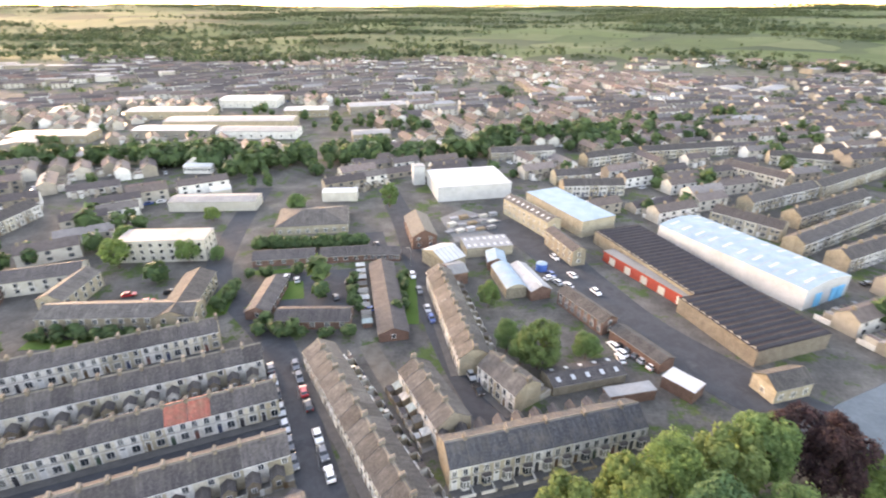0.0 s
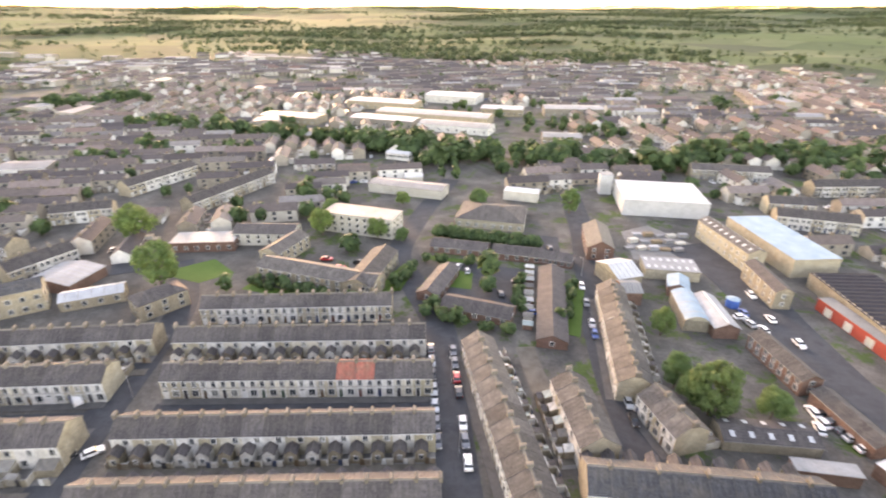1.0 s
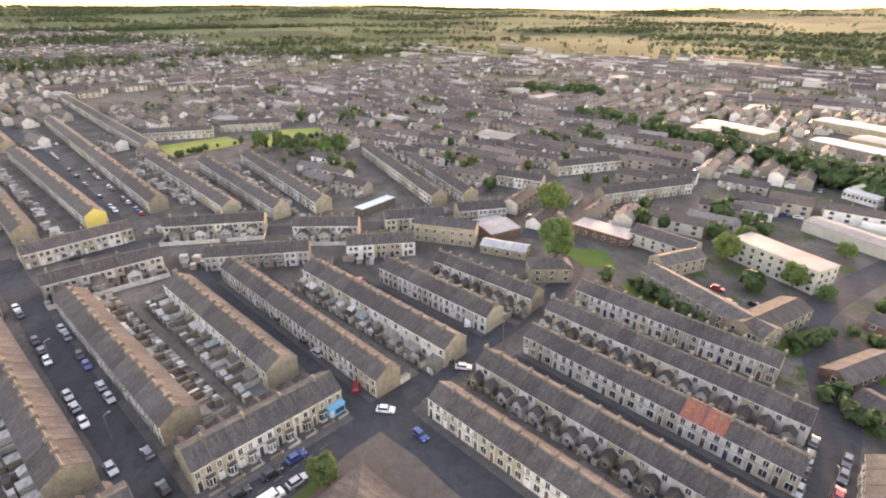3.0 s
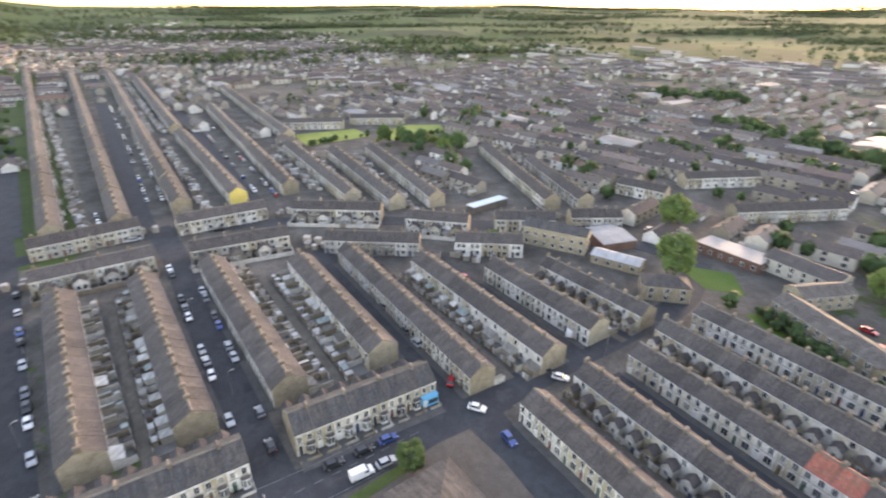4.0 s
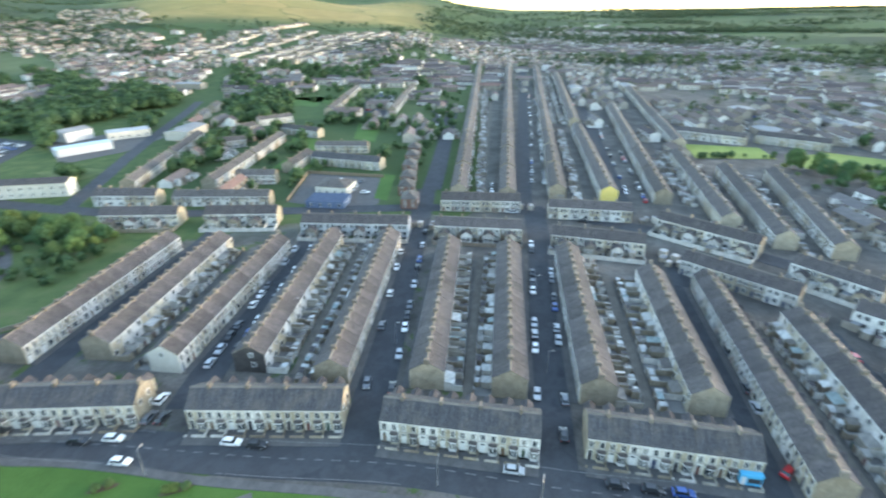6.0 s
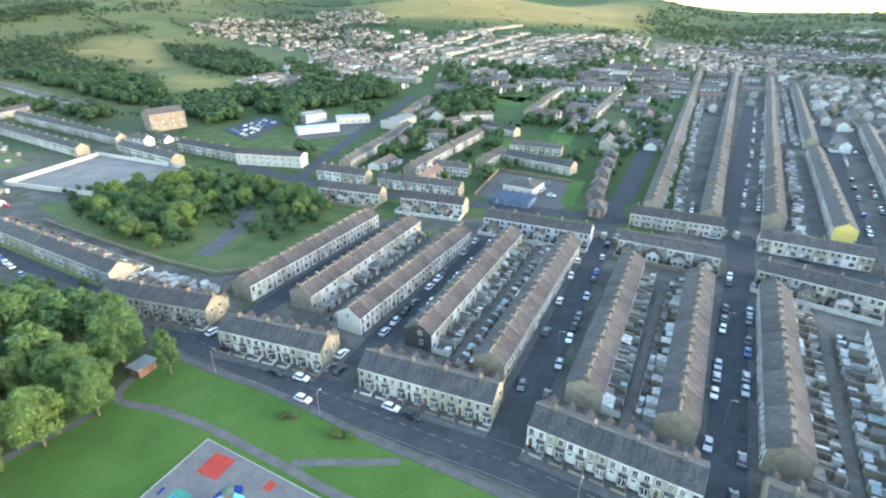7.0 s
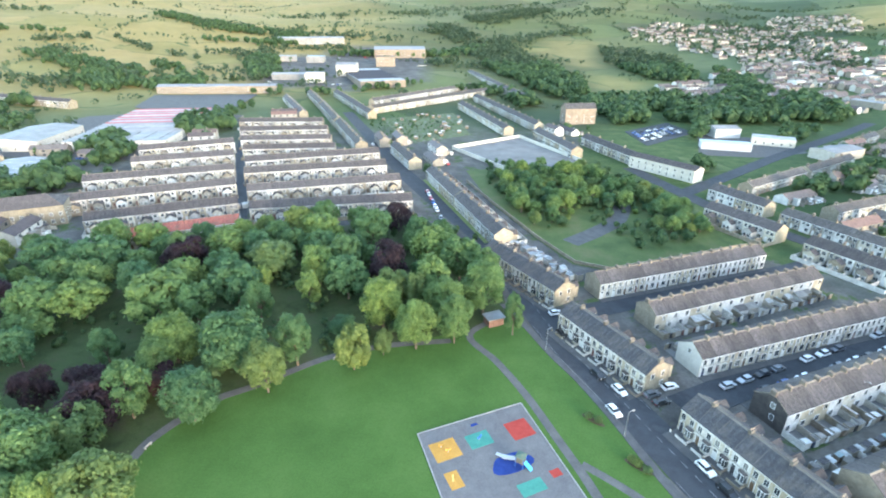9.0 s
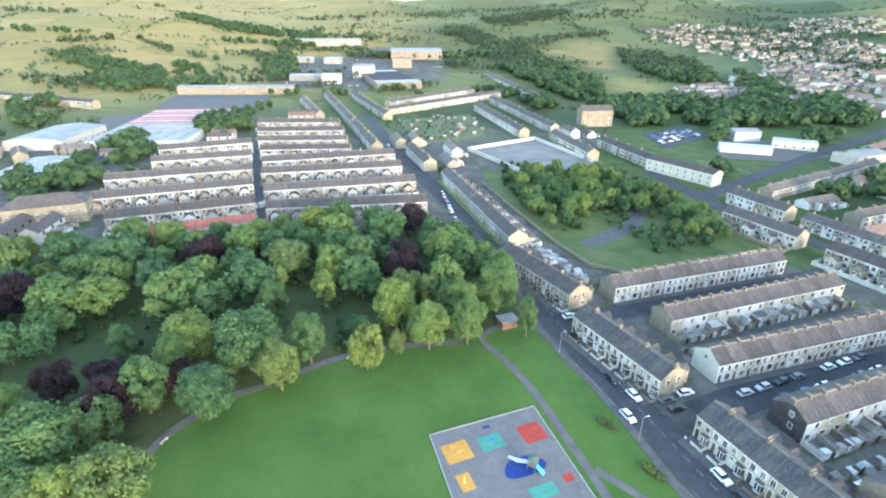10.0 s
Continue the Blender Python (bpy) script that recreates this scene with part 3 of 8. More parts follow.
def gable_coat(house, side, mat, d, eave, ridge, label):
    """A coat of render on the free end wall of a row; side 1: the end at +x."""
    bb = Build()
    x, h = side * HW / 2, d / 2
    q = [(x + side * 0.05, -h, 0), (x + side * 0.05, h, 0), (x + side * 0.05, h, eave - 0.1), (x + side * 0.05, 0, ridge - 0.1), (x + side * 0.05, -h, eave - 0.1)]
    bb.face(q if side > 0 else q[::-1], mat)
    for a, c in zip(q, q[1:] + q[:1]):
        k = [a, c, (x, c[1], c[2]), (x, a[1], a[2])]
        bb.face(k[::-1] if side > 0 else k, mat)
    part("gable_render", bb, house, label)


def row_block(x1, y1, x2, y2, label, roof=None, wall=None, d=8.0, eave=5.4, ridge=7.9, name="terrace_row", group="", chim=True, win=True, ends=None, ext=False):
    """A whole row as one thing: walls, roof, and a chimney for each house."""
    length = math.hypot(x2 - x1, y2 - y1)
    e = thing(name, pt((x1 + x2) / 2, (y1 + y2) / 2, height((x1 + x2) / 2, (y1 + y2) / 2) if math.hypot(x1, y1) > 560 else 0, math.degrees(math.atan2(y2 - y1, x2 - x1))), label, "house", group)
    b = Build()
    a = length / 2
    n = max(1, round(length / 4.6))
    gable_shell(b, -a, a, d, eave, ridge, wall or M_FRONT, wall or M_FRONT, ends)
    if wall is None:
        fr = random.Random(int(x1 * 7 + y1 * 13))
        for k in range(n):
            xa, xc = -a + length * k / n, -a + length * (k + 1) / n
            for y, o in ((-d / 2, -1), (d / 2, 1)):
                b.box(xa, xc, min(y + 0.02 * o, y), max(y + 0.02 * o, y), -0.2, eave - 0.12, fr.choice(M_FACADES), skip="btlr" + ("k" if o < 0 else "f"))
    if win:
        for i in range(n):
            x = -a + length * (i + 0.5) / n
            for y, o in ((-d / 2, -1), (d / 2, 1)):
                if eave > 4:
                    window(b, x - 0.9, 3.4, 1.0, 1.4, y, o, False)
                window(b, x + 0.9, min(3.4, eave - 1.7) if eave > 4 else 0.9, 1.2, 1.3, y, o, False)
                window(b, x + 0.8, 0.9, 1.4, 1.4, y, o, False)
                b.box(x - 1.5, x - 0.6, min(y, y + 0.06 * o), max(y, y + 0.06 * o), 0.1, 2.2, M_DOOR)
    part("wall", b, e)
    b = Build()
    roof_slab(b, -a, a, d, eave, ridge, roof or M_SLATE, ridge_mat=M_RIDGE)
    part("roof", b, e)
    if ext:
        # outriggers on the side of the yards
        o = -1 if (x1 * (y2 - y1) - y1 * (x2 - x1)) > 0 else 1
        o *= ext
        for k in range(n // 2):
            b = Build()
            x = -a + length * (2 * k + 1) / n
            ya, yc = (d / 2 - 0.05, d / 2 + 3.4) if o > 0 else (-d / 2 - 3.4, -d / 2 + 0.05)
            ye = yc if o > 0 else ya
            mw = M_FACADES[(k * 3 + int(abs(x1))) % 5]
            b.box(x - 2.0, x + 2.0, ya, yc, 0, 3.4, mw, skip="t")
            g = [(x - 2.0, ye, 3.4), (x + 2.0, ye, 3.4), (x, ye, 4.6)]
            b.face(g if o < 0 else g[::-1], mw)
            y0, y9 = min(ya, yc) - 0.15, max(ya, yc) + 0.15
            for sx in (-1, 1):
                q = [(x + sx * 2.2, y0, 3.3), (x + sx * 2.2, y9, 3.3), (x, y9, 4.65), (x, y0, 4.65)]
                b.face(q if sx > 0 else q[::-1], M_SLATE)
                b.face([(p[0], p[1], p[2] - 0.12) for p in q][::-sx], M_RIDGE)
            window(b, x - 0.9, 0.95, 1.0, 1.3, ye, o, False)
            window(b, x + 0.9, 0.95, 1.0, 1.3, ye, o, False)
            part("rear_extension", b, e)
        b = Build()
        yy = o * (d / 2 + 6.4)
        b.box(-a, a, yy - 0.1, yy + 0.1, 0, 1.7, M_YARD, M_KERB)
        for k in range(n + 1):
            x = -a + length * k / n
            b.box(x - 0.08, x + 0.08, min(o * d / 2, yy), max(o * d / 2, yy), 0, 1.6, M_YARD, M_KERB)
        part("yard_wall", b, e, "stone back yard walls")
    if chim:
        for i in range(0, n, 3 if math.hypot(x1, y1) > 280 else 2 if length > 30 else 1):
            b = Build()
            chimney(b, -a + length * (i + 0.5) / n, 0, ridge - 0.4, ridge + 1.1, 0.6, 1.2, 2)
            part("chimney", b, e)
    return e


# ---- ground with hills round the town ----
def smooth(a, b, x):
    t = min(1.0, max(0.0, (x - a) / (b - a)))
    return t * t * (3 - 2 * t)


def height(x, y):
    r = math.hypot(x, y)
    az = math.degrees(math.atan2(y, x)) % 360
    south = smooth(205, 219, az) * (1 - smooth(325, 355, az))
    far = smooth(1300, 4300, r) * (92 + 22 * noise.noise(Vector((x / 1500, y / 1500, 0.3))))
    near = smooth(560, 2300, r) * (120 + 60 * noise.noise(Vector((x / 700, y / 700, 4.0)))) + smooth(1800, 4300, r) * 90
    z = far * (1 - south) + near * south
    return z + smooth(600, 1400, r) * 14 * noise.noise(Vector((x / 420, y / 420, 2.0)))


def town(x, y):
    """How built-up the land is, 0 to 1."""
    r = math.hypot(x, y)
    az = math.degrees(math.atan2(y, x)) % 360
    south = smooth(236, 264, az) * (1 - smooth(330, 352, az))
    edge = 1050 + 300 * noise.noise(Vector((x / 500, y / 500, 8))) + 1150 * smooth(168, 195, az) - 980 * smooth(200, 212, az)
    edge = edge * (1 - south) + 450 * south
    leafy = smooth(206, 214, az) * (1 - smooth(236, 246, az)) * smooth(190, 240, r) * (1 - smooth(560, 700, r))
    return (1 - smooth(edge * 0.75, edge * 1.1, r)) * (1 - 0.75 * leafy)


MEADOW = [(-34, -1139), (-82, -1264), (-184, -1200), (-141, -857), (-177, -673), (-164, -619), (-106, -688), (-120, -926)]
WORKS_GROUND = [(330, -640), (430, -930), (330, -1030), (300, -1180), (150, -1130), (100, -760), (185, -630)]


def inside(x, y, poly):
    c = False
    for i in range(len(poly)):
        (ax, ay), (bx, by) = poly[i], poly[i - 1]
        if (ay > y) != (by > y) and x < (bx - ax) * (y - ay) / (by - ay) + ax:
            c = not c
    return c


def dryness(x, y):
    """Hay meadows and moor on two of the hills."""
    r, az = math.hypot(x, y), math.degrees(math.atan2(y, x)) % 360
    a0 = az
    az += 7 * noise.noise(Vector((x / 260, y / 260, 41.0)))
    a = smooth(278, 292, az) * (1 - smooth(322, 335, az)) * smooth(480, 760, r)
    g = 0.42 * inside(x, y, MEADOW)
    c = 0.9 * smooth(212, 217, a0) * (1 - smooth(239, 244, a0)) * smooth(1400, 1480, r) * (1 - smooth(2300, 2700, r))
    e = smooth(246, 262, az) * (1 - smooth(278, 292, az)) * smooth(480, 620, r) * 0.22
    return min(1.0, a * 0.85 + c + e + g)


def gardens(x, y):
    """How much grass and garden lies between the houses, 0 to 1."""
    az = math.degrees(math.atan2(y, x)) % 360
    r = math.hypot(x, y)
    core = smooth(128, 140, az) * (1 - smooth(206, 210, az)) * (1 - smooth(480, 650, r))
    left = smooth(206, 210, az) * (1 - smooth(256, 268, az)) * smooth(205, 225, r)
    if inside(x, y, WORKS_GROUND):
        return 0.33
    return max(left, 0.46 * (1 - core), 0.05)


def make_ground():
    radii = [0] + [12 * 1.06 ** i for i in range(102)]
    radii = [r for r in radii if r < 4850] + [4850]
    na = 144
    v, f, col = [(0, 0, 0)], [], [1.0]
    for r in radii[1:]:
        for i in range(na):
            a = 2 * math.pi * i / na
            x, y = r * math.cos(a), r * math.sin(a)
            v.append((x, y, height(x, y)))
            col.append(1.0 if inside(x, y, WORKS_GROUND) else town(x, y))
    for i in range(na):
        f.append((0, 1 + i, 1 + (i + 1) % na))
    for k in range(len(radii) - 2):
        for i in range(na):
            j = (i + 1) % na
            f.append((1 + k * na + i, 1 + (k + 1) * na + i, 1 + (k + 1) * na + j, 1 + k * na + j))
    me = bpy.data.meshes.new("ground")
    me.from_pydata(v, [], f)
    at = me.attributes.new("built_up", "FLOAT", "POINT")
    at.data.foreach_set("value", col)
    at = me.attributes.new("dry", "FLOAT", "POINT")
    at.data.foreach_set("value", [dryness(x, y) for x, y, z in v])
    at = me.attributes.new("gardens", "FLOAT", "POINT")
    at.data.foreach_set("value", [gardens(x, y) for x, y, z in v])
    for p in me.polygons:
        p.use_smooth = True
    m, nt, b = start("town_and_fields", 0.95)
    b.inputs["Specular IOR Level"].default_value = 0.12
    pos = world_coords(nt)
    wob = nt.nodes.new("ShaderNodeTexNoise")
    wob.inputs["Scale"].default_value = 0.006
    nt.links.new(pos, wob.inputs["Vector"])
    sc = nt.nodes.new("ShaderNodeVectorMath")
    sc.operation = "MULTIPLY_ADD"
    sc.inputs[1].default_value = (150, 150, 0)
    nt.links.new(wob.outputs["Color"], sc.inputs[0])
    nt.links.new(pos, sc.inputs[2])
    vo = nt.nodes.new("ShaderNodeTexVoronoi")
    vo.inputs["Scale"].default_value = 0.0052
    nt.links.new(sc.outputs[0], vo.inputs["Vector"])
    sep = nt.nodes.new("ShaderNodeSeparateColor")
    nt.links.new(vo.outputs["Color"], sep.inputs[0])
    field = ramp(nt, sep.outputs[0], [(0, (0.036, 0.060, 0.026)), (0.25, (0.066, 0.102, 0.038)), (0.5, (0.030, 0.048, 0.026)), (0.75, (0.070, 0.098, 0.044)), (1, (0.085, 0.106, 0.052))])
    hay = ramp(nt, sep.outputs[1], [(0, (0.245, 0.196, 0.074)), (0.3, (0.300, 0.218, 0.088)), (0.6, (0.215, 0.180, 0.064)), (0.8, (0.285, 0.212, 0.086)), (1, (0.250, 0.200, 0.076))])
    dry = nt.nodes.new("ShaderNodeAttribute")
    dry.attribute_name = "dry"
    field = mix(nt, dry.outputs["Fac"], field, hay)
    field = mix(nt, 0.6, field, ramp(nt, noise_tex(nt, pos, 0.02, 8, 0.75), [(0.3, (0.68, 0.72, 0.64)), (0.7, (1.28, 1.25, 1.2))]), "MULTIPLY")
    ve = nt.nodes.new("ShaderNodeTexVoronoi")
    ve.feature = "DISTANCE_TO_EDGE"
    ve.inputs["Scale"].default_value = 0.0052
    nt.links.new(sc.outputs[0], ve.inputs["Vector"])
    edge = mix(nt, 1.0, ramp(nt, ve.outputs["Distance"], [(0.008, (1, 1, 1)), (0.02, (0, 0, 0))]), ramp(nt, noise_tex(nt, pos, 0.02, 3), [(0.45, (0, 0, 0)), (0.55, (0.8, 0.8, 0.8))]), "MULTIPLY")
    field = mix(nt, edge, field, (0.05, 0.08, 0.03))
    paved = ramp(nt, noise_tex(nt, pos, 0.07, 6, 0.7), [(0.34, (0.060, 0.057, 0.054)), (0.5, (0.094, 0.089, 0.081)), (0.66, (0.142, 0.134, 0.122))])
    green = ramp(nt, noise_tex(nt, pos, 0.11, 6, 0.7), [(0.35, (0.040, 0.064, 0.023)), (0.5, (0.056, 0.088, 0.030)), (0.7, (0.092, 0.110, 0.042))])
    gat = nt.nodes.new("ShaderNodeAttribute")
    gat.attribute_name = "gardens"
    cut = nt.nodes.new("ShaderNodeMath")
    cut.operation = "SUBTRACT"
    nt.links.new(gat.outputs["Fac"], cut.inputs[0])
    nt.links.new(noise_tex(nt, pos, 0.08, 7, 0.75), cut.inputs[1])
    lot = mix(nt, ramp(nt, cut.outputs[0], [(0.0, (0, 0, 0)), (0.05, (1, 1, 1))]), paved, green)
    lot = mix(nt, 0.5, lot, ramp(nt, noise_tex(nt, pos, 1.2, 4), [(0.3, (0.6, 0.6, 0.6)), (0.7, (1.4, 1.4, 1.4))]), "MULTIPLY")
    att = nt.nodes.new("ShaderNodeAttribute")
    att.attribute_name = "built_up"
    nt.links.new(mix(nt, att.outputs["Fac"], field, lot), b.inputs["Base Color"])
    bump(nt, b, noise_tex(nt, pos, 0.8, 5), 0.3, 0.2)
    me.materials.append(m)
    tagged(new("ground", me), "town ground of yards, verges and far fields", "ground", kind="structure")


make_ground()

LIFT = [0.02]


def ribbon(name, pts, width, mat, label, z=None, category="road"):
    """A strip of that width along a line of points."""
    if z is None:
        LIFT[0] += 0.006
        z = LIFT[0]
    b = Build()
    P = [Vector((x, y)) for x, y in pts]
    L, R = [], []
    for i, p in enumerate(P):
        d = (P[min(i + 1, len(P) - 1)] - P[max(i - 1, 0)]).normalized()
        nrm = Vector((-d.y, d.x))
        L.append(p + nrm * width / 2)
        R.append(p - nrm * width / 2)
    for i in range(len(P) - 1):
        b.face([(*R[i], z), (*R[i + 1], z), (*L[i + 1], z), (*L[i], z)], mat)
        for S, T2 in ((R[i], R[i + 1]), (L[i + 1], L[i])):
            b.face([(*S, z - 0.15), (*T2, z - 0.15), (*T2, z), (*S, z)], mat)
    return setting(name, b, label, category)


def sheet(name, loop, z, mat, label, category="ground"):
    b = Build()
    b.prism(loop, z - 0.2, z, mat)
    return setting(name, b, label, category)


def curve(pts, n=8):
    """A smooth line through the points."""
    P = [Vector(p) for p in pts]
    P = [2 * P[0] - P[1]] + P + [2 * P[-1] - P[-2]]
    out = []
    for i in range(1, len(P) - 2):
        for k in range(n):
            t = k / n
            a, b, c, d = P[i - 1], P[i], P[i + 1], P[i + 2]
            out.append(tuple(0.5 * (2 * b + (c - a) * t + (2 * a - 5 * b + 4 * c - d) * t * t + (3 * b - a - 3 * c + d) * t ** 3)))
    out.append(tuple(P[-2]))
    return out


# streets
ribbon("road_main", curve([(150, -478), (92, -356), (50, -268), (2, -183), (-6, -158), (-17, -126), (-31, -98), (-44, -72), (-58, -46), (-70, -16), (-82, 10), (-90, 29)]), 10.0, M_ASPH, "dark asphalt main road with white markings")
ribbon("road_side", curve([(-84, 17), (-100, 50), (-110, 72), (-122, 96), (-146, 118)]), 8.5, M_ASPH, "asphalt side street")
ribbon("road_lower", curve([(-88, 22), (-72, 28), (-50, 38), (-20, 51), (5, 60), (45, 69)]), 8.5, M_ASPH, "asphalt street below the terrace")
ribbon("road_parked", curve([(-17, 55), (-27, 76), (-38, 100), (-46, 115), (-62, 134), (-76, 152), (-84, 190), (-90, 245)]), 9.0, M_ASPH, "asphalt street lined with parked cars")
ribbon("road_mill", curve([(-28, 245), (-16, 200), (-9, 165), (-3, 135), (4, 108), (12, 86), (14, 76)]), 10.0, M_ASPH, "wide asphalt street past the terrace")
ribbon("road_back", curve([(-20, 113), (-12, 97), (-2, 78)]), 5.0, M_ALLEY, "worn back street between terraces")
ribbon("mill_yard", curve([(22, 200), (38, 176), (48, 145), (58, 118), (76, 92), (88, 80)]), 17.0, M_ASPH, "asphalt yard road along the mill")
ribbon("street", [(-68, -18), (-84, -25.5), (-174, -65.5), (-210, -84)], 9.2, M_ASPH, "asphalt street between terraces")
ribbon("street", [(-54, -55), (-105, -84), (-165, -117), (-205, -140)], 9.5, M_ASPH, "asphalt street between terraces")
ribbon("street", [(-44, -98), (-60, -108), (-131, -145), (-150, -157)], 9.0, M_ASPH, "asphalt street between terraces")
ribbon("street", [(-26, -138), (-45, -148), (-105, -178), (-125, -190)], 8.0, M_ASPH, "asphalt street between terraces")
ribbon("street", [(-90, 17), (-108, 11), (-139, -1), (-187, -19)], 8.0, M_ASPH, "asphalt street between terraces")
ribbon("street", [(-98, 52), (-120, 42), (-158, 26)], 7.5, M_ASPH, "asphalt street between terraces")
ribbon("street", [(-92, 57.5), (-30, 82.5)], 6.5, M_ASPH, "asphalt street between terraces")
ribbon("street", [(-105, 86), (-50, 109)], 5.5, M_ASPH, "asphalt street between terraces")
ribbon("road_cross", curve([(-75, -312), (-104, -237), (-142, -181), (-182, -125), (-203, -82), (-208, -40), (-205, 0), (-192, 50), (-175, 90), (-148, 118)]), 9.0, M_ASPH, "asphalt cross street between terrace rows")
ribbon("road_hill", curve([(-92, -264), (-134, -308), (-170, -346), (-228, -404), (-295, -471), (-492, -680)]), 8.5, M_ASPH, "asphalt road climbing out of town")
ribbon("road_lane", curve([(-205, -137), (-270, -172), (-420, -255)]), 10.0, M_ASPH, "asphalt street beside the long terraces")
ribbon("street", [(-207, -88), (-790, -350)], 9.0, M_ASPH, "asphalt street between long terraces")
ribbon("street", [(-222, -45), (-480, -152)], 9.0, M_ASPH, "asphalt street between long terraces")
ribbon("back_alley", [(-205, -108), (-780, -397)], 3.0, M_ALLEY, "back alley between long terraces", category="path")
ribbon("back_alley", [(-230, -67), (-375, -130)], 3.0, M_ALLEY, "back alley between long terraces", category="path")
ribbon("street", [(232, -430), (205, -385), (150, -268), (112, -190), (104, -176)], 8.0, M_ASPH, "asphalt street between the far terraces")
# back alleys
for a, c in (((-77, -43), (-150, -79)), ((-98, -7), (-160, -36)), ((-95, 33), (-158, 7)), ((-66, -86), (-133, -122)), ((-48, -122), (-108, -154)), ((-105, 68), (-142, 50)), ((-88, 42), (-27, 67)), ((-98, 71), (-41, 95.5))):
    ribbon("back_alley", [a, c], 2.4, M_ALLEY, "cobbled back alley between yards", category="path")

# white centre dashes and edge lines of the main road
b = Build()
line = curve([(2, -183), (-6, -158), (-17, -126), (-31, -98), (-44, -72), (-58, -46), (-70, -16), (-82, 10)], 16)
for i in range(0, len(line) - 1, 2):
    (ax, ay), (cx, cy) = line[i], line[i + 1]
    d = Vector((cx - ax, cy - ay)).normalized()
    n2 = Vector((-d.y, d.x)) * 0.09
    b.face([(ax - n2.x, ay - n2.y, 0.19), (cx - n2.x, cy - n2.y, 0.19), (cx + n2.x, cy + n2.y, 0.19), (ax + n2.x, ay + n2.y, 0.19)], M_LINE)
for off in (-4.6, 4.4):
    for i in range(0, len(line) - 1):
        if (i // 10) % 3 == 2:
            continue
        (ax, ay), (cx, cy) = line[i], line[i + 1]
        d = Vector((cx - ax, cy - ay)).normalized()
        w = Vector((-d.y, d.x))
        q = [Vector((ax, ay)) + w * (off - 0.06), Vector((cx, cy)) + w * (off - 0.06), Vector((cx, cy)) + w * (off + 0.06), Vector((ax, ay)) + w * (off + 0.06)]
        b.face([(p.x, p.y, 0.19) for p in q], M_LINE)
setting("road_markings", b, "worn white road markings", "marking")

# ---- the terraces ----
FREE_ENDS = []


def gable_window(house, side, d, spots):
    """Windows in the free end wall of a row; side 1: the end at +x."""
    for y, z in spots:
        bb = Build()
        x = side * HW / 2
        for t, w, h, mat in ((0.06, 0.55, 0.75, M_FRAME), (0.09, 0.44, 0.64, M_GLASS)):
            bb.box(min(x, x + side * t), max(x, x + side * t), y - w, y + w, z - h, z + h, mat)
        part("gable_window", bb, house)


ends = terrace("front row of the main road", "bay", -64.4, -55.9, -77.3, -25.7, -1, 8, 4.4)
FREE_ENDS += [(ends[0], -1), (ends[-1], 1)]
made = terrace("front row of the main road", "bay", -82.5, -17.9, -94.4, 12.2, -1, 8, 4.4)
b = Build()
b.box(-2.1, 2.12, -5.15, -4.25, 0.15, 2.55, M_CYAN)
b.box(-1.8, -0.9, -5.2, -5.15, 0.2, 2.2, M_DOOR)
b.box(-0.5, 1.9, -5.2, -5.15, 0.8, 1.95, M_GLASS)
shop = part("shop_front", b, made[-1], "bright blue painted shop front")
b = Build()
b.box(-2.12, 2.14, -5.35, -4.25, 2.55, 3.0, M_CYAN)
part("fascia", b, shop)
ends = terrace("front row of the main road", "bay", -44.5, -93.5, -62.0, -65.0, -1, 8, 4.4)
FREE_ENDS += [(ends[0], -1), (ends[-1], 1)]
ends = terrace("front row of the main road", "bay", -21.4, -130.3, -39.4, -104.2, -1, 7, 4.4)
FREE_ENDS += [(ends[0], -1), (ends[-1], 1)]
ends = terrace("front row of the main road", "bay", 2.4, -172.3, -21.0, -142.5, -1, 9, 4.0)
FREE_ENDS += [(ends[0], -1), (ends[-1], 1)]
row_block(39.1, -272.7, 19.2, -229.4, "long stone terrace row with slate roofs on the main road", group="rows on the main road", ext=1)
row_block(18.8, -228.6, -1.4, -184.8, "long stone terrace row with slate roofs on the main road", group="rows on the main road", ext=1)
terrace("terrace R one", "plain", -79.0, -54.9, -146.2, -90.0, 1)
terrace("terrace R two", "plain", -86.6, -37.0, -154.2, -70.0, -1)
terrace("terrace R three", "deep", -95.2, -18.9, -163.0, -51.2, 1)
terrace("terrace R four", "deep", -104.8, 2.7, -160.4, -22.3, -1)
terrace("terrace R five", "short", -92.0, 25.1, -166.6, -6.5, 1)
terrace("terrace R six", "plain", -96.8, 44.4, -154.6, 18.6, -1)
terrace("terrace R seven", "plain", -106.0, 60.6, -146.2, 42.0, 1)
terrace("terrace R eight", "short", -110.0, 77.2, -144.5, 60.0, -1)
terrace("terrace L one", "mid", -67.8, -75.0, -140.0, -113.0, -1)
made = terrace("terrace L two", "mid", -61.0, -95.9, -128.0, -131.5, 1)
gable_coat(made[0], 1, M_SOOT, 8.2, 5.5, 8.0, "sooty dark stone gable end")
gable_window(made[0], 1, 8.2, ((0.6, 5.2), (1.0, 2.4)))
made = terrace("terrace L three", "plain", -49.6, -114.0, -113.5, -144.6, -1)
gable_coat(made[0], -1, M_RENDER, 8.2, 5.5, 8.0, "white painted gable end")
gable_window(made[0], -1, 8.2, ((0.2, 5.3),))
terrace("terrace L four", "plain", -43.2, -133.5, -103.5, -165.0, 1)
terrace("terrace L five", "open", -30.6, -150.6, -93.2, -181.6, -1)
terrace("terrace P one", "shortopen", -109.5, 92.6, -60.0, 114.5, -1)
terrace("terrace P two", "short", -103.8, 77.9, -44.5, 103.1, 1)
